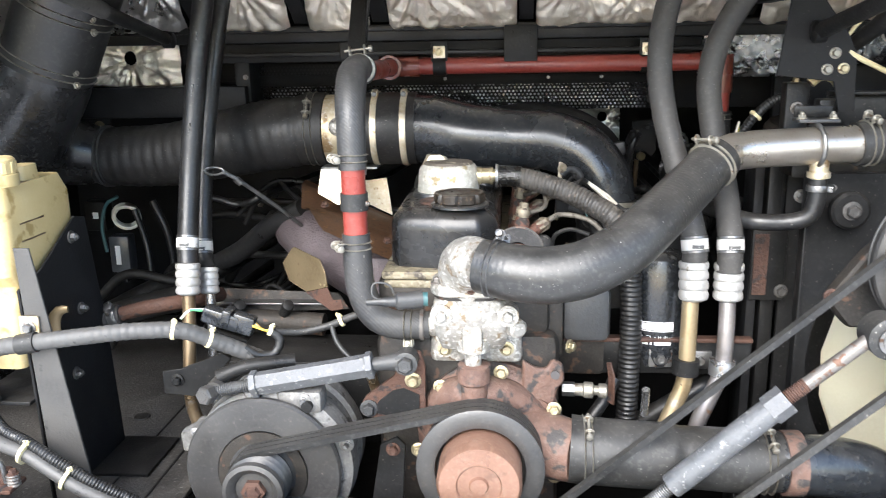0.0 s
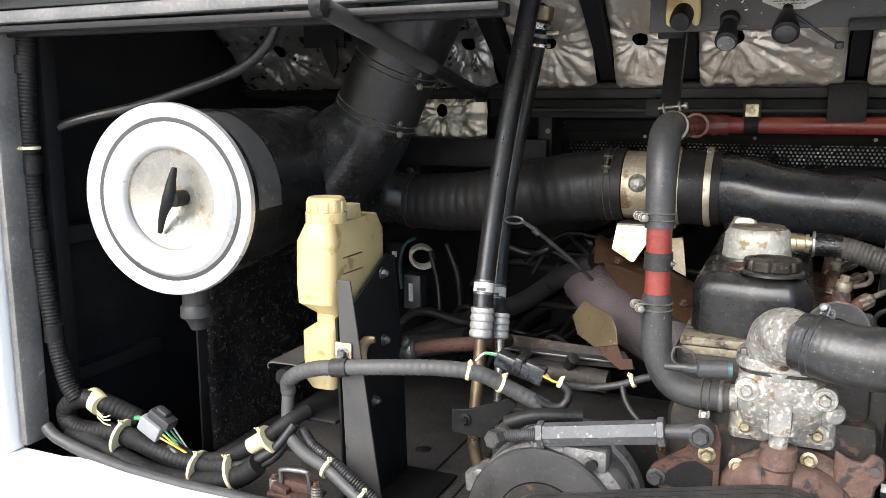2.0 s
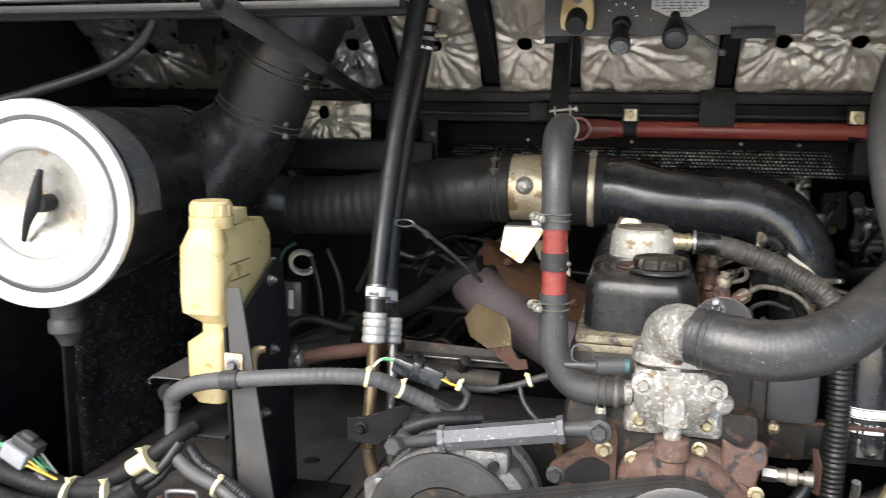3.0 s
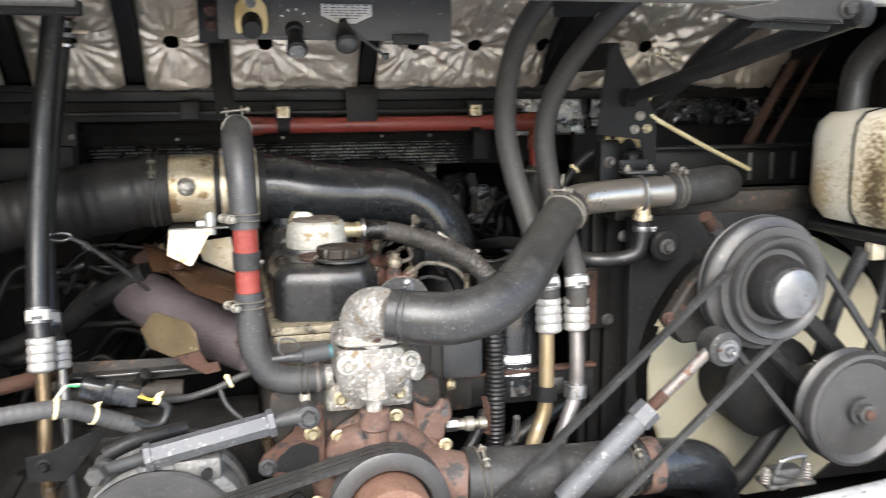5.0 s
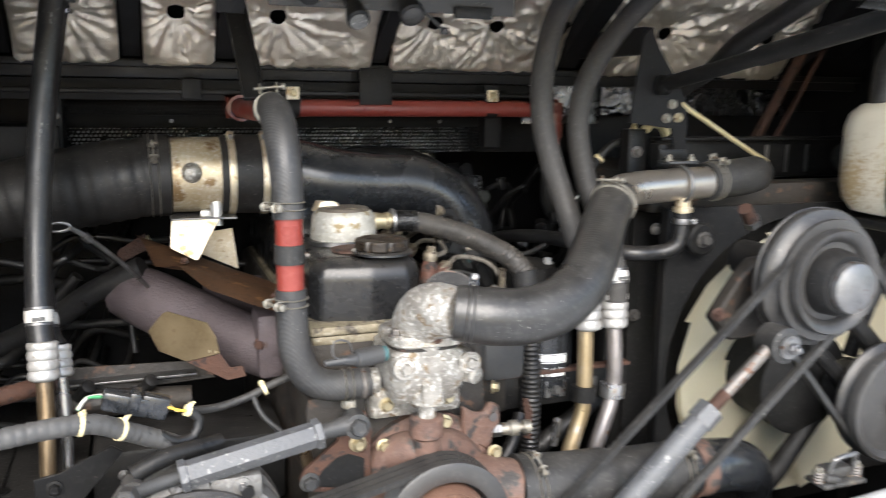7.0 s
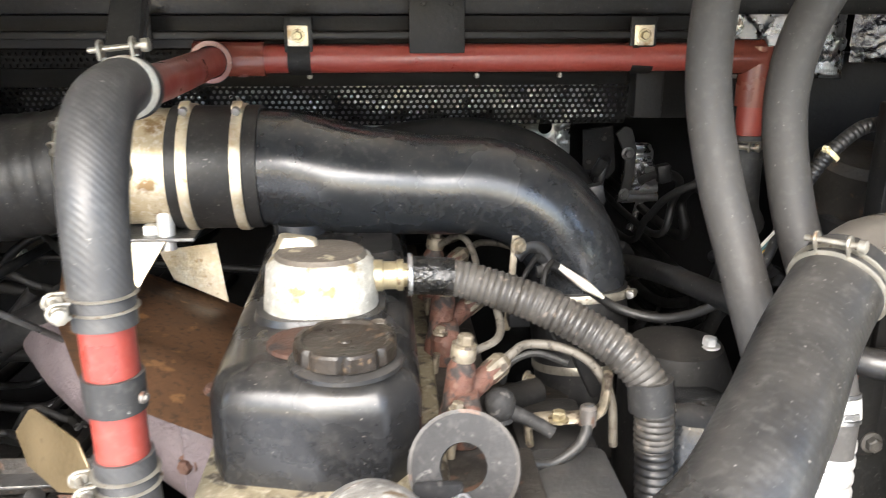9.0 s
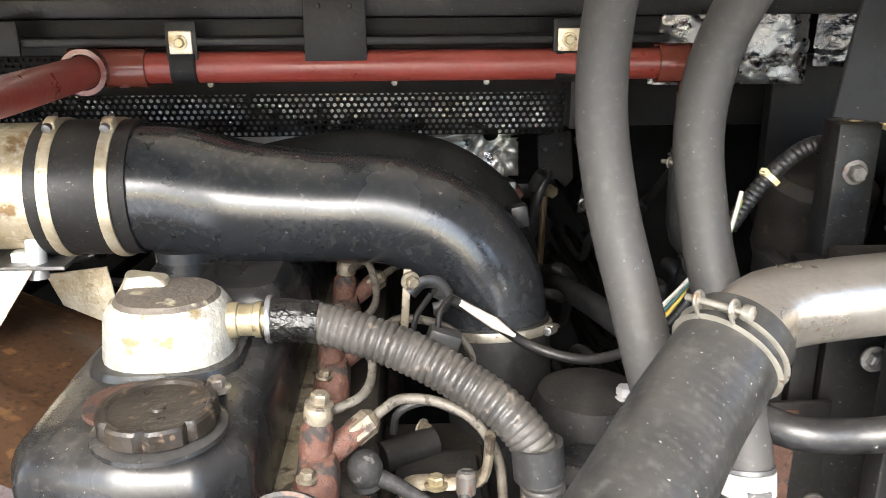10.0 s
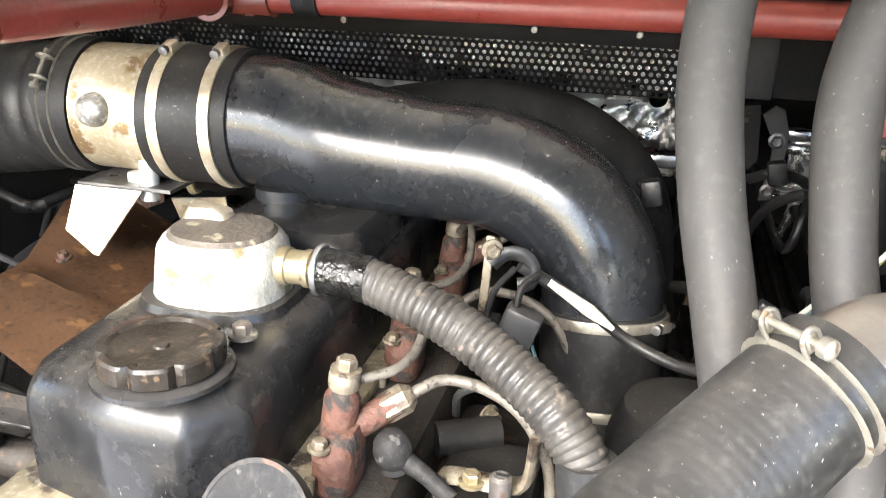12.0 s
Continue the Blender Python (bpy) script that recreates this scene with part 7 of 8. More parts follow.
part("rod_tip", lathe([(0, 0.005), (0.007, 0.005)], (0.012, 1.132, 1.604), (0, -0.4, 1), 12), PANEL, cpn)

fb = thing("flat_bar", "black flat steel bar hanging from the roof", "bar", (-0.2, 1.27, 1.52))
part("bar", plate([(-0.0145, 0.0), (0.0145, 0.0), (0.0145, 0.19), (-0.0145, 0.19)], (-0.205, 1.287, 1.52), (1, 0, 0), (-0.045, 0.70, 0.713), -0.006), SATIN, fb)
part("bar_edge", plate([(0.0105, 0.0), (0.0145, 0.0), (0.0145, 0.19), (0.0105, 0.19)], (-0.205, 1.284, 1.523), (1, 0, 0), (-0.045, 0.70, 0.713), 0.010, 0.0005), SATIN, fb)
part("end_plate", box((-0.242, 1.392, 1.640), (-0.200, 1.398, 1.735), 0.002), SATIN, fb)
for z in (1.668, 1.692):
    bolt((-0.222, 1.392, z), (0, -1, 0), 0.008, fb, RUST)


def strut(name, a, b, r, label, m=None):
    a, b = Vector(a), Vector(b)
    s = thing(name, label, "strut", a)
    part("cylinder", tube([a.lerp(b, 0.42), b], r, 18, 0.05), m or SATIN, s)
    part("piston", tube([a, a.lerp(b, 0.45)], r * 0.85, 14, 0.05), SATIN, s)
    for p in (a, b):
        part("ball_end", lathe([(-0.012, 0.6 * r), (-0.008, r * 1.15), (0.008, r * 1.15), (0.012, 0.6 * r)], p, (1, 0, 0), 14), SATIN, s)
    return s


strut("gas_strut", (-0.5746, 1.4809, 1.5557), (-0.549, 0.88, 1.651), 0.0125, "dusty grey gas strut between the roof and the hatch", GREYARM)
strut("gas_strut", (0.483, 1.328, 1.549), (0.532, 0.84, 1.645), 0.0145, "black gas strut between the bracket and the hatch")
ha = thing("engine_hatch", "white engine hatch raised overhead on black bent arms", "hatch", (0.0, 0.92, 1.70))
part("lid", plate([(-1.14, 0.0), (1.04, 0.0), (1.04, 0.80), (-1.14, 0.80)], (0, 0.905, 1.93), (1, 0, 0), (0, -0.5, 0.87), 0.03, 0.006), WHITE, ha)
part("arm", plate([(0.314, 1.640), (0.371, 1.631), (0.40, 1.634), (0.478, 1.632), (0.499, 1.649), (0.517, 1.688), (0.53, 2.06), (0.44, 2.06), (0.422, 1.706), (0.411, 1.667), (0.39, 1.652)], (0, 0.812, 0), (1, 0, 0), (0, 0, 1), 0.008, 0.002), ARMSTEEL, ha, "grimy dark bent steel arm")
part("arm_flange", plate([(0.0, 0.0), (0.145, 0.0), (0.135, 0.05), (0.02, 0.05)], (0.345, 0.814, 1.634), (1, 0, -0.03), (0, 0.97, 0.12), 0.004, 0.001), SATIN, ha)
part("arm_stay", plate([(0.372, 1.626), (0.478, 1.622), (0.49, 1.640), (0.38, 1.634)], (0, 0.83, 0), (1, 0, 0), (0, 0, 1), 0.004, 0.001), SATIN, ha)
bolt((0.484, 0.803, 1.645), (0, -1, 0), 0.008, ha, ARMSTEEL)

hose("sheathed_cable", [(-0.758, 1.10, 1.70), (-0.762, 1.10, 1.661), (-0.786, 1.10, 1.622), (-0.839, 1.10, 1.589), (-0.939, 1.10, 1.559), (-1.050, 1.095, 1.532), (-1.135, 1.07, 1.513), (-1.175, 1.045, 1.495), (-1.185, 1.03, 1.465)], 0.0085, HOSE, "dark sheathed cable sweeping over the air cleaner", "cable", seg=12)
solo("tar_insulation", foil_sheet(1.232, 1.80, 0.874, 1.262, (1.322, 1.62), 1.03, lambda y, z, h: Vector((-1.030 + h * 0.8, y, z)), 131, step=0.005), TAR, "black bituminous foil sheet on the side wall", "insulation", angle=60)
kit = thing("side_framing", "black steel framing along the side wall", "frame", (-1.17, 1.2, 0.87), kind="structure")
for y in (1.02,):
    part("post", box((-1.199, y, 0.873), (-1.165, y + 0.03, 1.84), 0.002), BAY, kit)
part("rail", box((-1.199, 1.052, 1.30), (-1.17, 1.268, 1.33), 0.002), BAY, kit)
part("rail", box((-1.199, 1.052, 1.05), (-1.175, 1.268, 1.075), 0.002), BAY, kit)
part("lining_panel", box((-1.057, 1.229, 0.42), (-1.052, 1.98, 1.262), 0.001), BAY, kit)
kit = thing("side_framing", "black steel framing and ribbed side wall", "frame", (1.17, 1.2, 0.9), kind="structure")
for y in (1.03, 1.30, 1.5):
    part("post", box((1.165, y, 0.43), (1.199, y + 0.035, 1.84), 0.002), PANEL, kit)
part("rail", box((1.17, 1.067, 1.16), (1.199, 1.298, 1.19), 0.002), PANEL, kit)
part("rail", box((1.17, 1.067, 0.98), (1.199, 1.298, 1.005), 0.002), PANEL, kit)
part("gusset", plate([(0.945, 1.305), (1.195, 1.312), (1.195, 1.175), (1.06, 1.225)], (0, 1.13, 0), (1, 0, 0), (0, 0, 1), 0.004), PANEL, kit)
nt_ = thing("warning_placard", "faded white notice with red and black print", "placard", (1.19, 1.17, 1.54))
part("sheet", plate([(-0.055, -0.06), (0.055, -0.06), (0.055, 0.06), (-0.055, 0.06)], (1.164, 1.15, 1.585), (0, 1, 0), (0, 0, 1), -0.0015, 0.0003), PAPER, nt_)
for j in range(12):
    part("print_line", box((1.1618, 1.105, 1.637 - 0.0095 * j), (1.1624, 1.190 - (0.02 if j % 4 == 3 else 0), 1.6388 - 0.0095 * j), 0), RED if j in (0, 8) else RAIL, nt_)
part("small_label", plate([(-0.02, -0.015), (0.02, -0.015), (0.02, 0.015), (-0.02, 0.015)], (1.164, 1.15, 1.675), (0, 1, 0), (0, 0, 1), -0.0015, 0.0003), PAPER, nt_)
jr = loom("jamb_loom", [(1.03, 1.0, 1.655), (1.025, 1.0, 1.45), (1.02, 1.005, 1.25), (1.01, 1.01, 1.10), (1.005, 1.01, 0.98)], 0.0125, "black taped loom beside the hatch opening")
for z in (1.52, 1.30, 1.12):
    part("clip", box((1.005, 0.985, z), (1.042, 1.02, z + 0.022), 0.003), SATIN, jr)

# ---------------------------------------------------------------- exhaust side of the engine
ex = thing("exhaust_manifold", "heat bleached iron exhaust manifold", "manifold", (-0.27, 1.40, 1.10))
part("log", tube([(-0.385, 1.56, 1.20), (-0.345, 1.515, 1.188), (-0.30, 1.475, 1.170), (-0.24, 1.425, 1.148), (-0.17, 1.37, 1.125)], [0.046, 0.05, 0.05, 0.046, 0.042], 28), MAUVE, ex)
part("runner", tube([(-0.26, 1.60, 1.18), (-0.16, 1.58, 1.17)], 0.035, 20), MAUVE, ex)
part("flange", box((-0.205, 1.33, 1.10), (-0.165, 1.40, 1.20), 0.008), MAUVE, ex)
bolt((-0.20, 1.335, 1.155), (-0.5, -1, 0), 0.008, ex, RUST)
hs = thing("heat_shield", "rusty bent sheet steel heat shield", "shield", (-0.26, 1.5, 1.2))
EDGE_L = [vec(-0.273, 1.305, 1.251), vec(-0.311, 1.370, 1.2735), vec(-0.343, 1.44, 1.262), vec(-0.360, 1.52, 1.292), vec(-0.372, 1.60, 1.288)]
EDGE_R = [vec(-0.154, 1.284, 1.203), vec(-0.155, 1.360, 1.216), vec(-0.158, 1.44, 1.222), vec(-0.162, 1.52, 1.212), vec(-0.168, 1.60, 1.198)]
b = bmesh.new()
rows = []
for j in range(25):
    k, v = min(3, j // 6), j / 24
    f = j / 6 - k
    row = []
    for i in range(19):
        u = i / 18
        p = EDGE_L[k].lerp(EDGE_L[k + 1], f).lerp(EDGE_R[k].lerp(EDGE_R[k + 1], f), u)
        crease = math.exp(-((v - 0.33 + 0.02 * u) / 0.022) ** 2)
        p.z += 0.004 * math.sin(math.pi * u) * min(1, 4 * v) * (1 - v) + 0.003 * noise.noise((p.x * 14, p.y * 14, 3)) + 0.0065 * crease * min(1, 6 * u)
        row.append(b.verts.new(p))
    rows.append(row)
for r0, r1 in zip(rows, rows[1:]):
    for i in range(18):
        b.faces.new((r0[i], r0[i + 1], r1[i + 1], r1[i]))
bmesh.ops.solidify(b, geom=b.faces[:], thickness=0.0015)
part("sheet", b, SHIELD, hs)
part("wing", plate([(-0.405, 1.226), (-0.352, 1.250), (-0.352, 1.282), (-0.400, 1.252)], (0, 1.56, 0), (1, 0, 0), (0, 0.1, 1), 0.002, 0.0004), RUST, hs, "dark rusty side wing")
bolt((-0.299, 1.437, 1.268), (0, -0.3, 1), 0.0058, hs, RUST)
bolt((-0.175, 1.345, 1.224), (0, -0.3, 1), 0.006, hs, RUST)
tb_ = thing("support_tabs", "bright zinc plated support bracket under the joiner", "bracket", (-0.26, 1.5, 1.25))
part("tab", plate([(-0.314, 0.0), (-0.240, 0.0), (-0.277, -0.066), (-0.282, -0.066), (-0.318, -0.045)], (0, 1.485, 1.325), (1, 0, 0), (0, 0.42, 1), 0.002, 0.0005), ZINC, tb_)
part("tab", plate([(-0.276, 1.286), (-0.210, 1.294), (-0.201, 1.220), (-0.262, 1.250)], (0, 1.585, 0), (1, 0, 0), (0, 0, 1), 0.002, 0.0005), ZINC, tb_)
part("bridge", box((-0.314, 1.487, 1.324), (-0.212, 1.586, 1.328), 0.0005, seg=1), STEEL, tb_)
ol = thing("lower_shield", "olive passivated steel shield plate", "shield", (-0.3, 1.33, 1.12))
part("sheet", plate([(-0.060, 0.004), (-0.034, 0.032), (-0.026, 0.036), (0.040, 0.026), (0.053, 0.008), (0.059, -0.016), (0.003, -0.034), (-0.043, -0.024)], (-0.310, 1.318, 1.180), (1, -0.8, 0), (0, 0.12, 1), 0.002, 0.0004), OLIVE, ol)
part("foot", plate([(0.003, -0.0345), (0.059, -0.0165), (0.074, -0.034), (0.094, -0.029), (0.099, -0.043), (0.070, -0.052)], (-0.310, 1.318, 1.180), (1, -0.8, 0), (0, 0.25, 1), 0.002, 0.0004), RUST, ol, "rusty brown foot flange")
for dx in (0.0, 0.008):
    bolt((-0.277 + dx, 1.289 - dx * 0.8, 1.166), (-0.5, -1, 0), 0.0025, ol, BRASS, washer=False)
sh = thing("solenoid_rail", "dull metal rail with two black capped nipples", "rail", (-0.38, 1.40, 1.06))
part("tube", tube([(-0.50, 1.40, 1.07), (-0.30, 1.39, 1.062)], 0.02, 20, 0.02), BLOCK, sh)
part("top_strip", box((-0.50, 1.40, 1.094), (-0.29, 1.45, 1.098), 0.001), STEEL, sh)
part("tray", plate([(-0.12, -0.02), (0.14, -0.01), (0.12, 0.02), (-0.12, 0.028)], (-0.40, 1.425, 1.09), (1, 0, 0), (0, 0.2, 1), 0.003), BLOCK, sh)
for x in (-0.458, -0.372):
    part("nipple", tube([(x, 1.39, 1.08), (x + 0.012, 1.372, 1.10)], 0.0095, 12, rib=(0.005, 0.0016)), BELLOWS, sh)
    part("nipple_cap", lathe([(0, 0.011), (0.008, 0.010), (0.01, 0.006)], (x + 0.012, 1.372, 1.10), (0.5, -0.7, 0.7), 14), BELLOWS, sh)
bxx = thing("starter_cover", "black sheet steel cover beside the block", "cover", (-0.30, 1.35, 0.95))
part("cover", box((-0.44, 1.28, 0.93), (-0.175, 1.42, 1.035), 0.006), SATIN, bxx)
bolt((-0.30, 1.28, 0.99), (0, -1, 0), 0.008, bxx, STEEL)
bolt((-0.40, 1.28, 1.0), (0, -1, 0), 0.006, bxx, STEEL)
fbk = thing("pipe_bracket", "black angled pipe bracket with one bolt", "bracket", (-0.47, 1.17, 1.03))
part("plate", plate([(-0.028, -0.02), (0.02, -0.028), (0.075, 0.03), (0.062, 0.04), (0.0, 0.018), (-0.028, 0.016)], (-0.470, 1.165, 1.05), (1, 0.2, 0), (0, 0, 1), 0.005), SATIN, fbk)
bolt((-0.475, 1.158, 1.051), (0, -1, 0), 0.0075, fbk, SATIN)
hose("heater_pipe", [(-0.64, 1.288, 1.105), (-0.590, 1.292, 1.119), (-0.54, 1.30, 1.127), (-0.50, 1.33, 1.126), (-0.48, 1.38, 1.12)], 0.0125, RUST, "rusty brown heater pipe", "pipe", seg=16)
hh = hose("heater_hose", [(-0.80, 1.27, 1.045), (-0.74, 1.275, 1.072), (-0.686, 1.283, 1.0905), (-0.618, 1.289, 1.110)], 0.0175, BRAID, "black braided heater hose end", seg=16)
band((-0.630, 1.288, 1.1075), (1, 0.08, 0.28), 0.018, 0.014, hh, STEEL, screw=(0, -0.6, 1))

# deep corner behind the reservoir
ecu = thing("control_unit", "small dark grey control box with a white label", "control unit", (-0.87, 1.84, 1.03))
part("case", box((-0.905, 1.82, 1.035), (-0.858, 1.86, 1.122), 0.004), PLUG, ecu)
part("label", box((-0.890, 1.8185, 1.055), (-0.878, 1.8195, 1.10), 0), PRINTW, ecu)
part("plug", box((-0.895, 1.825, 1.01), (-0.87, 1.85, 1.035), 0.003), BELLOWS, ecu)
coilb = []
for k in range(40):
    a = k * 0.5
    coilb.append((-0.855 + 0.03 * math.cos(a) + 0.0006 * k, 1.82 - 0.0012 * k, 1.175 + 0.024 * math.sin(a)))
hose("coiled_lead", coilb, 0.0045, WWIRE, "coiled pale sheathed lead", "cable", seg=8, step=0.006)
hose("blue_lead", [(-0.90, 1.80, 1.09), (-0.905, 1.80, 1.15), (-0.89, 1.80, 1.20), (-0.86, 1.80, 1.22)], 0.004, TEAL, "dark teal wire beside the coil", "cable", seg=8)
relay = thing("relay_block", "black relay block on the back wall", "relay", (-0.93, 1.86, 1.15))
part("block", box((-0.965, 1.84, 1.13), (-0.915, 1.88, 1.20), 0.004), BELLOWS, relay)
part("tag", box((-0.945, 1.8385, 1.16), (-0.932, 1.8395, 1.175), 0), PRINTW, relay)
for pts, r in (([(-0.80, 1.75, 1.20), (-0.78, 1.75, 1.12), (-0.77, 1.74, 1.04)], 0.006), ([(-0.78, 1.80, 1.21), (-0.75, 1.80, 1.13), (-0.74, 1.80, 1.02)], 0.008),
               ([(-0.86, 1.70, 0.98), (-0.74, 1.68, 1.04), (-0.62, 1.64, 1.09), (-0.52, 1.60, 1.14), (-0.44, 1.55, 1.20), (-0.36, 1.52, 1.245)], 0.020),
               ([(-0.84, 1.60, 0.99), (-0.72, 1.58, 1.03), (-0.62, 1.55, 1.06)], 0.026), ([(-0.60, 1.75, 1.04), (-0.54, 1.72, 1.12), (-0.47, 1.70, 1.20)], 0.011),
               ([(-0.62, 1.85, 1.20), (-0.46, 1.84, 1.20), (-0.30, 1.82, 1.19), (-0.10, 1.80, 1.18)], 0.006), ([(-0.55, 1.70, 1.11), (-0.38, 1.66, 1.12)], 0.008), ([(-0.47, 1.75, 1.26), (-0.40, 1.70, 1.20), (-0.38, 1.66, 1.06)], 0.006)):
    dkh = hose("dark_hose", pts, r, HOSE, "dark hose in the shadow behind the engine", seg=12)
    if pts[0][1] == 1.85:
        part("clip", lathe([(-0.004, 0.006), (-0.004, 0.013), (0.004, 0.013), (0.004, 0.006)], (-0.545, 1.845, 1.2), (1, 0, 0), 14), WWIRE, dkh, "pale plastic clip")
dp = thing("dipstick", "steel dipstick ring handle", "dipstick", (-0.455, 1.36, 1.33))
part("ring", tube([(-0.468 + 0.016 * math.cos(a * 0.52), 1.365, 1.340 + 0.006 * math.sin(a * 0.52)) for a in range(13)], 0.0022, 8, 0.004), STEEL, dp)
part("stem", tube([(-0.452, 1.365, 1.338), (-0.43, 1.38, 1.32), (-0.38, 1.44, 1.26), (-0.34, 1.50, 1.20)], 0.0035, 8), STEEL, dp)
part("collar", lathe([(0, 0.006), (0.012, 0.006)], (-0.436, 1.376, 1.325), (0.5, 0.4, -0.6), 12), STEEL, dp)

# ---------------------------------------------------------------- injection side of the engine


def injector(x, y, z, lean, kids=True):
    """An injector with its rusty holder, union, banjo bolt and clamp bolt."""
    i = thing("fuel_injector", "rusty fuel injector with leak off union", "injector", (x, y, z - 0.10), "fuel injectors")
    up = Vector((lean, 0.05, 1)).normalized()
    o = Vector((x, y, z))
    part("holder", lathe([(-0.12, 0.0145), (-0.06, 0.014), (-0.055, 0.0125), (-0.020, 0.0122), (-0.013, 0.009)], o, up, 18), INJ, i)
    part("clamp", loft([(x - 0.015, x + 0.011, y - 0.030, y + 0.010, z - 0.080, 0.010), (x - 0.016, x + 0.013, y - 0.033, y + 0.011, z - 0.064, 0.012), (x - 0.016, x + 0.013, y - 0.033, y + 0.011, z - 0.052, 0.012), (x - 0.011, x + 0.012, y - 0.027, y + 0.010, z - 0.044, 0.010), (x - 0.008, x + 0.010, y - 0.018, y + 0.008, z - 0.038, 0.008)]), INJ, i)
    part("clamp_rod", tube([(x - 0.012, y - 0.036, z - 0.062), (x - 0.016, y - 0.038, z - 0.10)], 0.0036, 10, 0.01), DIRTYZ, i)
    part("banjo", lathe([(-0.014, 0.009), (-0.011, 0.0108), (-0.003, 0.0108), (0.0, 0.009)], o, up, 18), DIRTYZ, i)
    bolt(o, up, 0.008, i, DIRTYZ, washer=True)
    bolt(o - up * 0.044 + Vector((-0.003, -0.026, 0)), up, 0.0058, i, DIRTYZ)
    part("leak_off_pipe", tube([o + Vector((0.008, 0.004, -0.008)), o + Vector((0.03, 0.02, -0.004)), o + Vector((0.036, 0.05, 0.002)), o + Vector((0.030, 0.085, 0.016)), o + Vector((0.020, 0.12, 0.012)), o + Vector((0.004, 0.146, -0.006))], 0.0036, 10, 0.006), FUELPIPE, i)
    d = Vector((0.75, 0.45, 0.42)).normalized()
    q = o - up * 0.05
    part("inlet", lathe([(0, 0.0105), (0.045, 0.0095)], q, d, 16), INJ, i)
    part("union_nut", lathe([(0.034, 0.0095), (0.036, 0.0108), (0.052, 0.0108), (0.058, 0.006)], q, d, 6), DIRTYZ, i, angle=20)
    e = q + d * 0.06
    part("fuel_pipe", tube([e - d * 0.004, e + d * 0.008, e + Vector((0.018, 0.012, 0.006)), e + Vector((0.045, 0.012, 0.003)), e + Vector((0.072, 0.004, -0.008)), e + Vector((0.092, 0.0, -0.04)), e + Vector((0.098, 0.0, -0.09))], 0.0042, 10, 0.006), FUELPIPE, i)
    return i


injector(0.048, 1.273, 1.294, 0.12)
injector(0.045, 1.43, 1.294, 0.12)
injector(0.045, 1.585, 1.294, 0.12)
pm = thing("injection_pump", "black fuel injection pump with brackets and levers", "pump", (0.14, 1.35, 1.05))
pm.location += Vector((-0.003, 0.023, 0.004))
part("body", box((0.085, 1.24, 1.02), (0.185, 1.46, 1.155), 0.012), BLOCK, pm)
part("cap", box((0.10, 1.26, 1.155), (0.175, 1.36, 1.185), 0.01), SATIN, pm)
part("side_tube", tube([(0.09, 1.335, 1.19), (0.135, 1.36, 1.19)], 0.014, 16, 0.01), SATIN, pm)
part("bracket", tube([(0.112, 1.27, 1.185), (0.113, 1.27, 1.207), (0.155, 1.265, 1.212), (0.172, 1.26, 1.222), (0.176, 1.26, 1.255)], 0.004, 8, 0.006, flat=2.2), DIRTYZ, pm)
part("bracket", tube([(0.10, 1.36, 1.20), (0.105, 1.35, 1.225), (0.13, 1.35, 1.235), (0.16, 1.34, 1.228)], 0.0035, 8, 0.006), DARKGREY, pm)
bolt((0.125, 1.366, 1.198), (0.8, -0.5, 0), 0.008, pm, DIRTYZ)
bolt((0.135, 1.262, 1.212), (0, 0, 1), 0.007, pm, BRASS)
bolt((0.10, 1.25, 1.16), (0, -0.4, 1), 0.008, pm, BRASS)
part("lever_ball", lathe([(0.0, 0.006), (0.006, 0.0115), (0.010, 0.0105), (0.014, 0.0125), (0.021, 0.0135), (0.028, 0.0120), (0.033, 0.0075), (0.0345, 0)], (0.084, 1.255, 1.213), (-0.1, -0.1, 1), 22), EYE, pm)
part("lever", tube([(0.085, 1.255, 1.228), (0.108, 1.248, 1.220), (0.126, 1.242, 1.210)], [0.0075, 0.006, 0.006], 10), EYE, pm)
part("cable_end", tube([(0.158, 1.25, 1.232), (0.157, 1.246, 1.218), (0.15, 1.24, 1.20), (0.125, 1.235, 1.185), (0.10, 1.23, 1.19)], 0.005, 10), RUBBER, pm)
part("cable_ferrule", lathe([(-0.008, 0.0075), (0.008, 0.0075), (0.010, 0.005)], (0.157, 1.248, 1.222), (0, 0, 1), 12), GREYROD, pm)
st = thing("lead_bracket", "gold passivated strip holding a taped lead", "bracket", (0.11, 1.42, 1.22))
part("strip", box((0.105, 1.415, 1.245), (0.112, 1.418, 1.345), 0.001, Matrix.Rotation(radians(4), 3, "Y")), DIRTYZ, st)
bolt((0.114, 1.413, 1.335), (0.5, -1, 0), 0.0065, st, DIRTYZ)
part("p_clip", tube([(0.114, 1.414, 1.322), (0.124, 1.418, 1.331), (0.137, 1.421, 1.330), (0.145, 1.422, 1.320), (0.143, 1.42, 1.308), (0.134, 1.418, 1.306)], 0.0028, 8, 0.004, flat=2.2), HOSE, st)
part("plug_lead", tube([(0.137, 1.40, 1.292), (0.140, 1.405, 1.31), (0.15, 1.42, 1.316)], 0.003, 8, 0.005), BELLOWS, st)
part("plug_lead", tube([(0.114, 1.40, 1.283), (0.119, 1.405, 1.305), (0.132, 1.418, 1.32)], 0.0026, 8, 0.005), BELLOWS, st)
part("plug_lead", tube([(0.142, 1.40, 1.266), (0.152, 1.395, 1.24), (0.170, 1.37, 1.235), (0.178, 1.36, 1.215)], 0.0028, 8, 0.005), BELLOWS, st)
part("plug_lead", tube([(0.150, 1.40, 1.268), (0.160, 1.392, 1.25), (0.176, 1.37, 1.246)], 0.0015, 6, 0.005), TEAL, st)
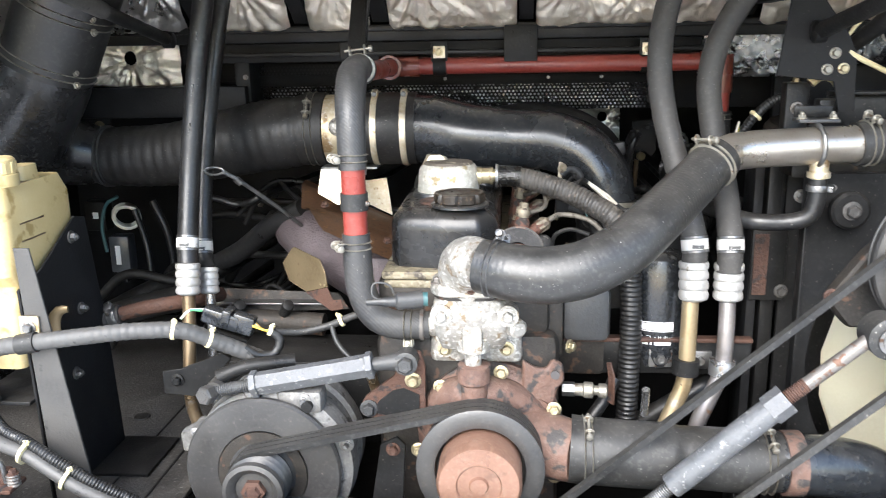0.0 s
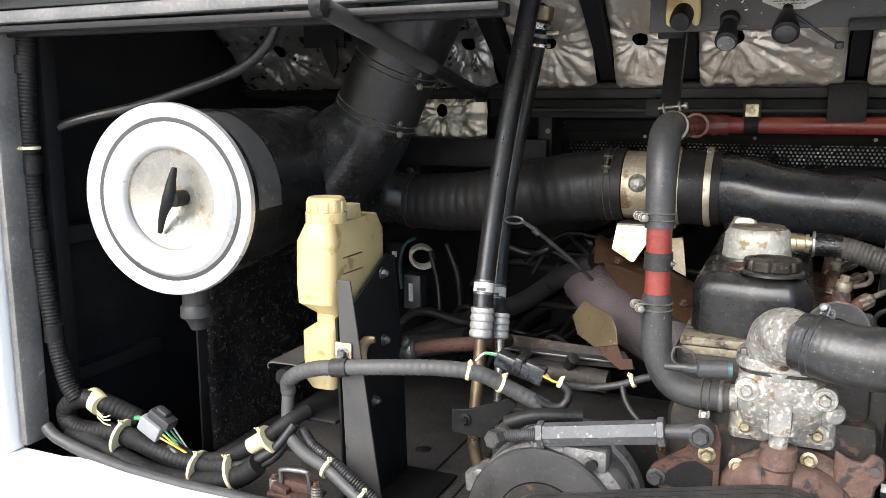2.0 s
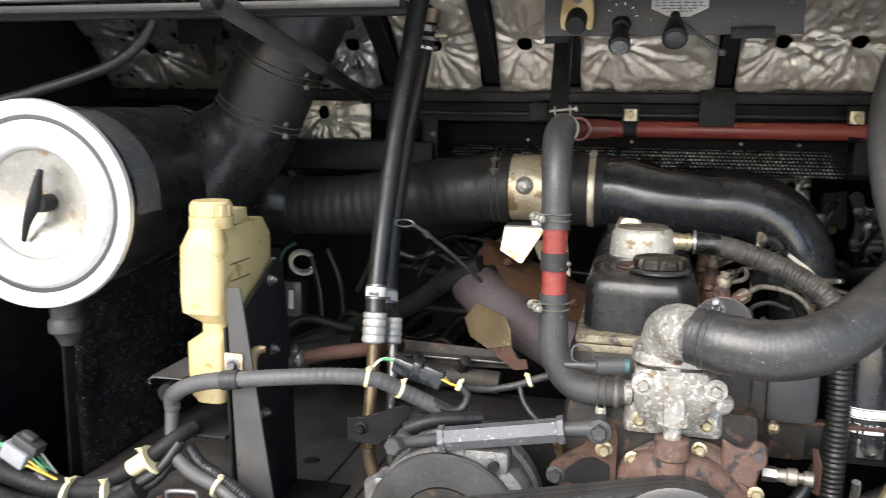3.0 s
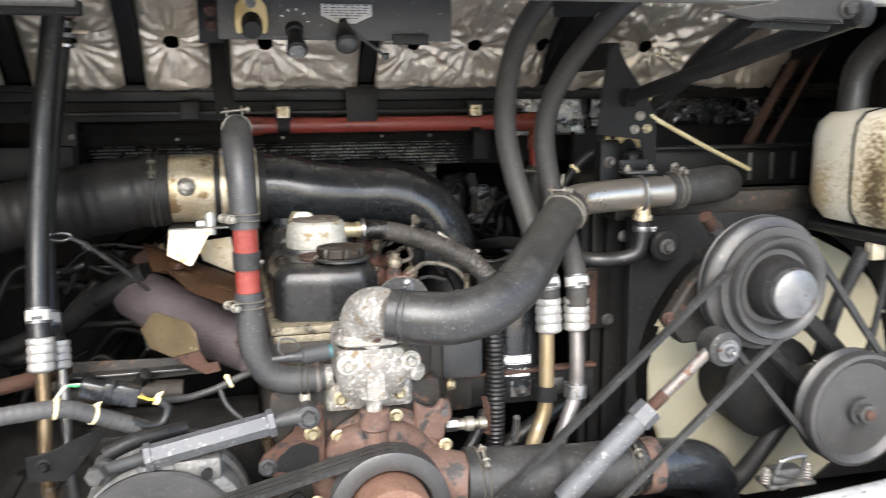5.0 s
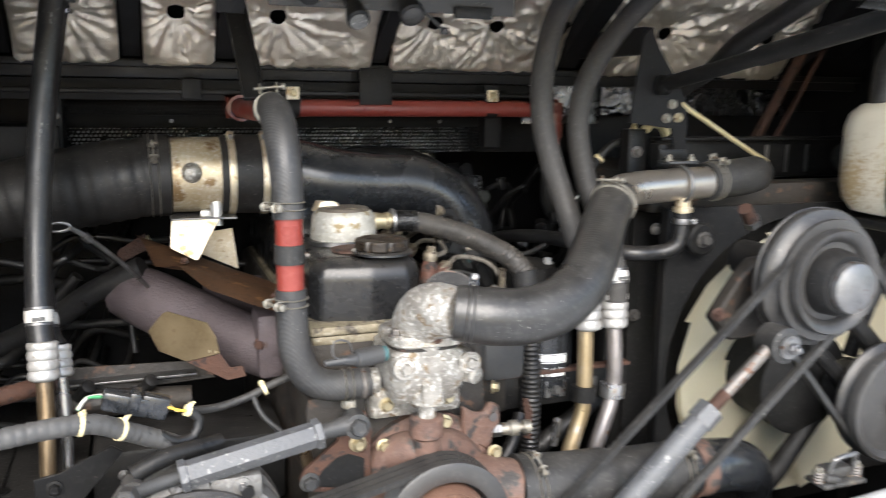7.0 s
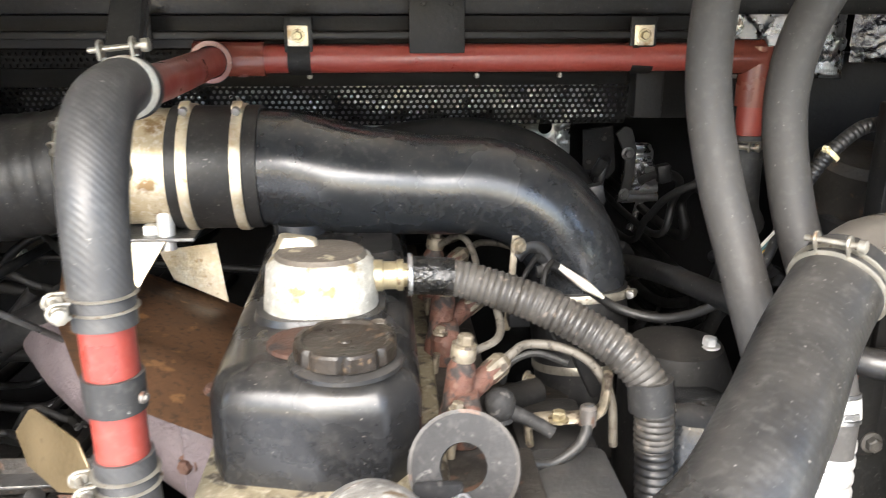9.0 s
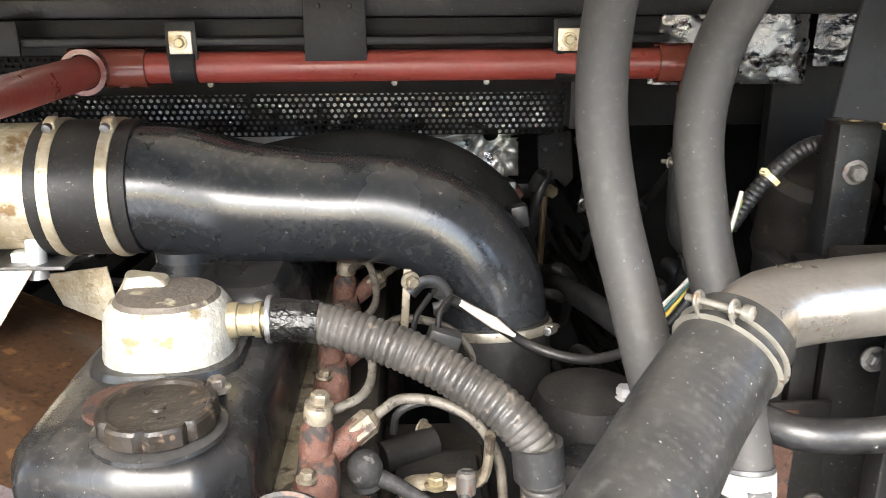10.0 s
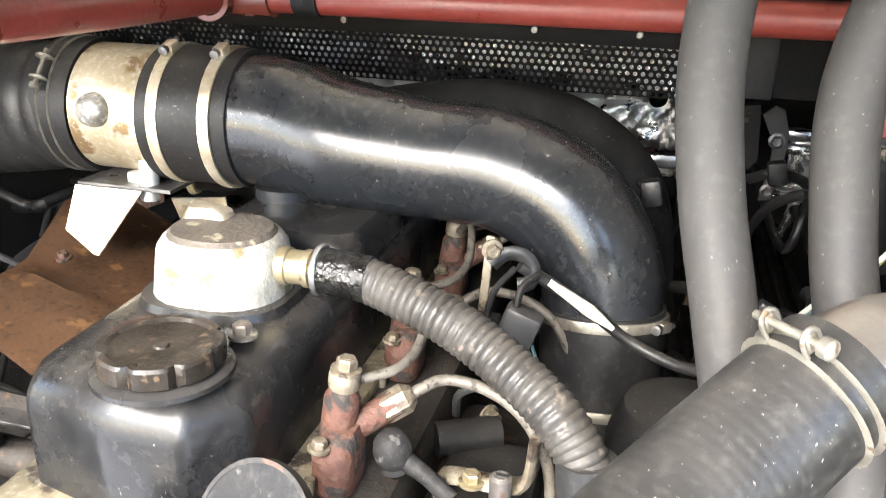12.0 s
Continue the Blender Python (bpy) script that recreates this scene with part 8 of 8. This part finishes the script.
part("plug", box((0.125, 1.39, 1.262), (0.155, 1.41, 1.295), 0.004, Matrix.Rotation(radians(20), 3, "Y")), DARKGREY, st)
part("plug", box((0.103, 1.39, 1.258), (0.125, 1.41, 1.285), 0.003), BELLOWS, st)
part("plug", box((0.165, 1.35, 1.20), (0.185, 1.375, 1.26), 0.004, Matrix.Rotation(radians(-25), 3, "Y")), BELLOWS, st)
ld = loom("sensor_lead", [(0.135, 1.42, 1.322), (0.16, 1.43, 1.305), (0.19, 1.445, 1.28), (0.23, 1.45, 1.252), (0.275, 1.43, 1.248), (0.315, 1.40, 1.275), (0.345, 1.38, 1.32), (0.37, 1.40, 1.36)], 0.005, "taped black sensor lead with a bare white end", m=HOSE)
part("bare_tape", tube([(0.158, 1.425, 1.309), (0.19, 1.4385, 1.283), (0.21, 1.442, 1.268)], [0.003, 0.0056, 0.002], 8, 0.006), WWIRE, ld, "frayed white wrap")
for k, m in enumerate((GWIRE, YWIRE, TEAL, WWIRE)):
    hose("coloured_wire", [(0.33, 1.385 + 0.004 * k, 1.30 + 0.004 * k), (0.36, 1.39, 1.34 + 0.004 * k), (0.385, 1.405, 1.37), (0.40, 1.42, 1.40 + 0.003 * k)], 0.0018, m, "thin coloured wire in the lead", "wire", "coloured wires", seg=6)
dr = thing("accumulator_drum", "dull black round canister with a steel nut", "canister", (0.275, 1.38, 1.05))
part("can", lathe([(0, 0.055), (0.16, 0.055), (0.185, 0.045), (0.195, 0.02), (0.196, 0)], (0.27, 1.385, 1.055), (0, 0, 1), 30), BELLOWS, dr)
bolt((0.295, 1.365, 1.245), (0, 0, 1), 0.008, dr, WMETAL)
# oil filter, rail and boxes below
of = thing("oil_filter", "black spin on oil filter with white print", "filter", (0.255, 1.255, 1.0))
part("can", lathe([(0, 0.042), (0.02, 0.046), (0.15, 0.046), (0.17, 0.042), (0.18, 0.03), (0.181, 0)], (0.262, 1.30, 1.04), (0.0, 0.05, 1), 36), GLOSS, of)
for z0, z1, x0, x1 in ((1.1135, 1.115, -0.95, 0.42), (1.0995, 1.101, -0.95, 0.42), (1.102, 1.1125, -0.9, 0.38), (1.078, 1.085, -0.95, -0.45), (1.078, 1.085, -0.38, -0.30), (1.078, 1.085, -0.24, 0.36)):
    pb_ = lathe([(z0 - 1.04, 0.0466), (z1 - 1.04, 0.0466)], (0.262, 1.30, 1.04), (0, 0.05, 1), 90)
    bmesh.ops.delete(pb_, geom=[f for f in pb_.faces if len(f.verts) > 4 or not (x0 < math.atan2(f.calc_center_median().x - 0.262, -(f.calc_center_median().y - 1.30)) < x1)], context="FACES")
    part("print_bar", pb_, PRINTW, of)
words = bpy.data.curves.new("filter_words", "FONT")
words.body, words.size = "オイル フィルター", 0.0088
holder = bpy.data.objects.new("filter_words", words)
bpy.context.scene.collection.objects.link(holder)
bpy.context.view_layer.update()
flat_words = bpy.data.meshes.new_from_object(holder.evaluated_get(bpy.context.evaluated_depsgraph_get()))
bpy.data.objects.remove(holder)
wb = bmesh.new()
wb.from_mesh(flat_words)
bmesh.ops.triangulate(wb, faces=wb.faces)
for v in wb.verts:
    turn, up = v.co.x / 0.0467 - 1.15, v.co.y + 0.0485
    v.co = Vector((0.262 + 0.0467 * math.sin(turn), 1.30 + 0.05 * up - 0.0467 * math.cos(turn), 1.04 + up))
part("printed_words", wb, PRINTW, of)
gb = thing("fuel_filter_cover", "dark grey plastic box bolted beside the block", "cover", (0.14, 1.22, 1.10))
part("box", box((0.105, 1.195, 1.105), (0.176, 1.29, 1.19), 0.012), DARKGREY, gb)
part("flange", box((0.082, 1.19, 1.085), (0.106, 1.27, 1.20), 0.004), BLOCK, gb)
bolt((0.115, 1.182, 1.105), (1, -0.6, 0), 0.008, gb, BRASS)
rl = thing("support_rail", "black rail with a rusty top edge", "rail", (0.2, 1.25, 1.03))
part("web", box((0.095, 1.265, 1.03), (0.40, 1.272, 1.085), 0.002), SATIN, rl)
part("top_edge", box((0.095, 1.255, 1.085), (0.40, 1.274, 1.092), 0.002), RUST, rl)
for p in ((0.262, 1.262, 1.058), (0.322, 1.262, 1.056)):
    part("pad", box((p[0] - 0.018, 1.258, p[2] - 0.015), (p[0] + 0.018, 1.264, p[2] + 0.015), 0.002), STEEL, rl)
    bolt((p[0], 1.258, p[2]), (0, -1, 0), 0.0085, rl, STEEL)
for x in (0.293, 0.347):
    part("pipe_clamp", lathe([(-0.012, 0.0135), (-0.012, 0.0195), (0.012, 0.0195), (0.012, 0.0135)], (x, 1.222, 1.06), (0.05, 0.05, 1), 22), BELLOWS if x < 0.3 else ALU, rl, "rubber lined pipe clamp")
so = thing("oil_pressure_sender", "bright metal sender with a hex body", "sensor", (0.13, 1.2, 1.02))
part("hex", lathe([(0, 0.011), (0.018, 0.011)], (0.105, 1.17, 1.043), (1, -0.1, 0), 6), STEEL, so, angle=20)
part("barrel", lathe([(0.018, 0.009), (0.030, 0.0095), (0.032, 0.012), (0.044, 0.012), (0.046, 0.007), (0.052, 0.007), (0.053, 0.0105), (0.064, 0.0105), (0.066, 0.006)], (0.105, 1.17, 1.043), (1, -0.1, 0), 16), DULLZ, so)
part("side_plate", plate([(-0.006, -0.032), (0.006, -0.034), (0.006, 0.012), (-0.002, 0.032), (-0.010, 0.030), (-0.006, 0.008)], (0.180, 1.19, 1.045), (0.7, -0.7, 0), (0, 0, 1), 0.003), RUST, so)
ear = thing("engine_ear", "rusty iron ear casting with a bolt hole", "bracket", (0.08, 1.13, 1.03))
part("casting", plate([(-0.03, -0.04), (-0.004, -0.034), (0.014, -0.046), (0.020, -0.016), (0.030, -0.004), (0.027, 0.022), (0.012, 0.028), (0.004, 0.014), (-0.012, 0.016), (-0.03, 0.028)], (0.075, 1.14, 1.075), (1, 0.1, 0), (0, 0, 1), 0.012, 0.003), RUSTRED, ear)
# The casting is uncut: a dark disc on its face paints the hole's shade.
part("hole", lathe([(0, 0.0065), (0.002, 0.0065)], (0.092, 1.1275, 1.082), (0, -1, 0), 14), INK, ear)
for pts, r, m in (([(0.13, 1.20, 0.95), (0.17, 1.22, 1.0), (0.19, 1.24, 1.03)], 0.01, HOSE), ([(0.23, 1.20, 0.99), (0.231, 1.195, 1.02), (0.23, 1.19, 1.035)], 0.006, ALU), ([(0.24, 1.30, 0.93), (0.33, 1.30, 0.99), (0.40, 1.33, 1.02)], 0.016, HOSE)):
    hose("short_hose", pts, r, m, "short hose or pipe low beside the block", seg=12)

# ---------------------------------------------------------------- bracketry by the radiator
gp = thing("gusset_plate", "black gusset plate with three bolts", "bracket", (0.47, 1.35, 1.44))
part("plate", plate([(0.464, 1.645), (0.485, 1.606), (0.531, 1.544), (0.545, 1.515), (0.549, 1.43), (0.525, 1.43), (0.515, 1.475), (0.43, 1.485), (0.44, 1.566), (0.448, 1.63)], (0, 1.347, 0), (1, 0, 0), (0, 0, 1), 0.005), BAY, gp)
part("tie_arm", box((0.45, 1.349, 1.60), (0.475, 1.57, 1.645), 0.003), BAY, gp)
for x, z in ((0.513, 1.517), (0.503, 1.493), (0.527, 1.494)):
    bolt((x, 1.341, z), (0, -1, 0), 0.0066, gp, BRASS if x > 0.52 else DULLZ)
pb_ = thing("hose_support", "black channel bracket with a stud on top", "bracket", (0.478, 1.40, 1.33))
part("channel", box((0.462, 1.39, 1.20), (0.498, 1.42, 1.472), 0.003), SATIN, pb_)
bolt((0.48, 1.405, 1.472), (0, 0, 1), 0.006, pb_, BRASS, shaft=0.01)
bolt((0.479, 1.389, 1.432), (0, -1, 0), 0.008, pb_, GREYROD)
part("side_box", box((0.502, 1.355, 1.405), (0.53, 1.385, 1.448), 0.004), SATIN, pb_)
loom("wiring_loom", [(0.40, 1.44, 1.37), (0.415, 1.44, 1.395), (0.432, 1.44, 1.418), (0.46, 1.44, 1.442), (0.49, 1.44, 1.448)], 0.0072, "black loom with a cream tie by the radiator", rib=(0.005, 0.001), ties=(((0.432, 1.44, 1.416), (0.6, 0, 0.7), 1.15),))
hose("cream_conduit", [(0.50, 1.40, 1.47), (0.515, 1.40, 1.482), (0.535, 1.40, 1.478), (0.548, 1.40, 1.462)], 0.0085, TIE, "short bent cream conduit", "conduit", seg=12)
hose("pale_cord", [(0.535, 1.36, 1.54), (0.536, 1.345, 1.518), (0.58, 1.35, 1.495), (0.66, 1.37, 1.46), (0.74, 1.395, 1.428), (0.79, 1.41, 1.408)], 0.0042, TIE, "pale plastic cord hanging to the rail", "cord", seg=8)
hose("pale_cord", [(0.535, 1.36, 1.54), (0.545, 1.36, 1.555), (0.56, 1.35, 1.575)], 0.003, TIE, "short pale cord end", "cord", seg=8)
rr_ = thing("channel_rail", "black pressed rail with slots beyond the radiator", "rail", (0.8, 1.42, 1.36), kind="structure")
part("web", box((0.54, 1.43, 1.375), (1.16, 1.44, 1.45), 0.003), SATIN, rr_)
part("lip", box((0.54, 1.405, 1.45), (1.16, 1.44, 1.456), 0.001), SATIN, rr_)
for x in (0.80, 0.85, 0.90):
    part("pressing", box((x, 1.4275, 1.385), (x + 0.008, 1.4295, 1.44), 0.001), STEEL, rr_)
part("end_hose", tube([(0.97, 1.40, 1.415), (1.12, 1.41, 1.42)], 0.028, 18, 0.02), RUBBER, rr_)
lg = thing("radiator_lug", "round black rubber mount with a steel bolt", "mount", (0.515, 1.23, 1.26))
part("disc", lathe([(0.03, 0.02), (0.01, 0.028), (0, 0.028), (-0.004, 0.024)], (0.52, 1.245, 1.295), (0, 1, 0), 26), SATIN, lg)
bolt((0.519, 1.238, 1.296), (0, -1, 0), 0.0105, lg, GREYARM)
rn = thing("drain_stub", "rusty pipe stub on the radiator header", "pipe", (0.60, 1.24, 1.34))
part("pipe", tube([(0.565, 1.20, 1.352), (0.595, 1.215, 1.325)], 0.011, 14, 0.01), RUST, rn)
part("nut", lathe([(0, 0.015), (0.014, 0.015)], (0.588, 1.212, 1.332), (0.6, 0.3, -0.6), 6), STEEL, rn)
cr = thing("cast_pump", "dull cast aluminium valve body in the shadow", "valve", (0.415, 2.0, 1.24))
part("body", box((0.400, 1.99, 1.255), (0.440, 2.05, 1.325), 0.008), ALU, cr)
part("boss", lathe([(0, 0.018), (0.03, 0.018), (0.035, 0.012)], (0.428, 1.99, 1.285), (0, -1, 0), 18), ALU, cr)
part("cap_rib", box((0.386, 1.975, 1.318), (0.430, 1.995, 1.334), 0.005), ALU, cr)
part("cap_rib", box((0.394, 1.975, 1.300), (0.432, 1.995, 1.313), 0.004), ALU, cr)
part("web", box((0.398, 1.978, 1.268), (0.404, 1.99, 1.305), 0.002), ALU, cr)
part("spring", tube([(0.384, 1.984, 1.273), (0.402, 1.984, 1.274)], 0.007, 12, rib=(0.004, 0.002)), BRONZE, cr)
bolt((0.436, 1.972, 1.277), (0, -1, 0), 0.006, cr, BRASS)
for z, x0, x1, rr in ((1.256, 0.384, 0.444, 0.0085), (1.240, 0.376, 0.446, 0.0075)):
    part("cylinder", tube([(x0, 1.982, z), (x1, 1.982, z + 0.003)], rr, 14, 0.02), ALU, cr)
part("arm", tube([(0.418, 1.985, 1.236), (0.414, 1.985, 1.215), (0.404, 1.985, 1.185)], 0.007, 10), ALU, cr)
pv = thing("pressure_valve", "black union with copper and brass plugs", "valve", (0.29, 1.89, 1.28))
part("body", box((0.250, 1.892, 1.281), (0.325, 1.925, 1.303), 0.005), SATIN, pv)
bolt((0.262, 1.889, 1.291), (0, -1, 0), 0.014, pv, ORANGE, washer=False)
bolt((0.313, 1.889, 1.293), (0.3, -1, 0), 0.011, pv, BRASS, washer=False)
part("rod", tube([(0.306, 1.886, 1.285), (0.304, 1.884, 1.25), (0.300, 1.882, 1.17), (0.285, 1.87, 1.09)], 0.005, 8, 0.01), BRONZE, pv)
for dx, rr in ((0.0, 0.011), (0.052, 0.006)):
    hose("rusty_brace", [(0.99 + dx, 1.53, 1.665), (0.935 + dx, 1.53, 1.57), (0.852 + dx, 1.53, 1.43)], rr, RUST, "thin rust brown brace rod", "brace", seg=10)

pc = thing("pipe_cleat", "black angled cleat under the roof edge", "bracket", (0.34, 1.2, 1.67))
part("cleat", plate([(0.284, 1.75), (0.284, 1.689), (0.287, 1.671), (0.347, 1.672), (0.393, 1.694), (0.393, 1.75)], (0, 1.2, 0), (1, 0, 0), (0, 0, 1), 0.004), SATIN, pc)
hose("taped_hose", [(0.70, 1.0, 1.80), (0.66, 1.08, 1.74), (0.63, 1.2, 1.67), (0.61, 1.3, 1.618), (0.60, 1.36, 1.575), (0.57, 1.42, 1.53)], [0.018, 0.018, 0.018, 0.018, 0.015, 0.012], HOSE, "black taped hose end with a loose pale cord", seg=16)

clutter = random.Random(23)
for k in range(16):
    x, z = -0.86 + 0.36 * clutter.random(), 0.90 + 0.30 * clutter.random()
    y = 1.60 + 0.30 * clutter.random()
    dx, dz = 0.10 + 0.22 * clutter.random(), -0.04 + 0.16 * clutter.random()
    lead = hose("shadowed_lead", [(x, y, z), (x + dx * 0.3, y - 0.01, z + dz * 0.7 + 0.02), (x + dx * 0.7, y - 0.015, z + dz * 0.8), (x + dx, y, z + dz), (x + dx + 0.02, 2.205, z + dz - 0.02)], 0.004 + 0.006 * clutter.random(), BELLOWS if k % 3 else HOSE, "dark lead or pipe deep behind the engine", "cable", "leads behind the engine", seg=10)
    if k % 4 == 0:
        part("clip", lathe([(-0.005, 0.008), (-0.005, 0.012), (0.005, 0.012), (0.005, 0.008)], (x + dx * 0.7, y - 0.015, z + dz * 0.8), (1, 0, 0.3), 14), TIE if k % 8 else STEEL, lead)

mp_ = thing("mounting_plate", "dark steel mounting plate with slots", "bracket", (0.36, 1.93, 1.25))
part("plate", plate([(0.352, 1.36), (0.366, 1.372), (0.378, 1.368), (0.388, 1.335), (0.386, 1.295), (0.378, 1.25), (0.362, 1.248), (0.370, 1.295), (0.370, 1.325)], (0, 1.930, 0), (1, 0, 0), (0, 0, 1), 0.005), DARKGREY, mp_)
part("wing", plate([(0.300, 1.365), (0.350, 1.372), (0.356, 1.30), (0.345, 1.285), (0.330, 1.30), (0.32, 1.29), (0.304, 1.30)], (0, 1.936, 0), (1, 0, 0), (0, 0, 1), 0.004), SATIN, mp_)
for x, z in ((0.312, 1.345), (0.335, 1.352), (0.312, 1.315)):
    bolt((x, 1.934, z), (0, -1, 0), 0.005, mp_, GREYARM, washer=False)
bolt((0.374, 1.926, 1.328), (0, -1, 0), 0.008, mp_, STEEL)
bolt((0.372, 1.926, 1.262), (0, -1, 0), 0.007, mp_, STEEL)
ab = thing("rear_flange", "dull aluminium flange with dark bolts behind the pipe", "flange", (0.23, 1.88, 1.29))
part("flange", box((0.186, 1.86, 1.297), (0.262, 1.92, 1.314), 0.005), ALU, ab)
part("flange_lip", box((0.196, 1.862, 1.285), (0.252, 1.91, 1.2965), 0.004), CAST, ab)
part("throat", lathe([(0, 0.038), (0.03, 0.040), (0.08, 0.036)], (0.228, 1.905, 1.285), (0, 0, -1), 24), SATIN, ab)
for x in (0.200, 0.222):
    bolt((x, 1.868, 1.314), (0, 0, 1), 0.0085, ab, RUST)

for k in range(22):
    x, y, z = 0.24 + 0.24 * clutter.random(), 1.50 + 0.22 * clutter.random(), 1.14 + 0.24 * clutter.random()
    dx, dz = -0.05 + 0.12 * clutter.random(), -0.10 + 0.14 * clutter.random()
    lead = hose("shadowed_lead", [(x, y, z), (x + dx * 0.4, y - 0.02, z + dz * 0.3 + 0.015), (x + dx, y + 0.01, z + dz), (x + dx * 1.2, y + 0.06, z + dz - 0.04), (x + dx, 1.80, z + dz - 0.10), (x + dx, 2.205, z + dz - 0.10)], 0.003 + 0.006 * clutter.random(), BELLOWS if k % 4 else HOSE, "dark lead or pipe deep behind the engine", "cable", "leads behind the engine", seg=10)
    if k % 5 == 0:
        q = Vector((x + dx * 0.4, y - 0.022, z + dz * 0.3 + 0.015))
        part("plug", box(q - Vector((0.012, 0.008, 0.009)), q + Vector((0.012, 0.008, 0.009)), 0.003, Matrix.Rotation(clutter.random() * 2, 3, "Y")), (BELLOWS, HOSE, PLUG, BELLOWS)[k % 4], lead)
rd = thing("rear_canister", "rust flecked black canister in the shadow", "canister", (0.50, 1.5, 1.30))
part("can", lathe([(0, 0.05), (0.01, 0.054), (0.09, 0.054), (0.10, 0.045), (0.102, 0)], (0.53, 1.56, 1.30), (0, -0.25, 1), 32), BLOCK, rd)

hb_ = thing("hanging_bracket", "small black bracket hanging beside the duct", "bracket", (-0.86, 1.42, 1.59))
part("arm", box((-0.92, 1.42, 1.645), (-0.83, 1.424, 1.70), 0.002), BAY, hb_)
part("tail", plate([(-0.885, 1.66), (-0.845, 1.66), (-0.84, 1.615), (-0.850, 1.585), (-0.868, 1.62)], (0, 1.418, 0), (1, 0, 0), (0, 0, 1), 0.004), BAY, hb_)
part("stay", box((-0.88, 1.424, 1.66), (-0.85, 1.50, 1.675), 0.002), BAY, hb_)
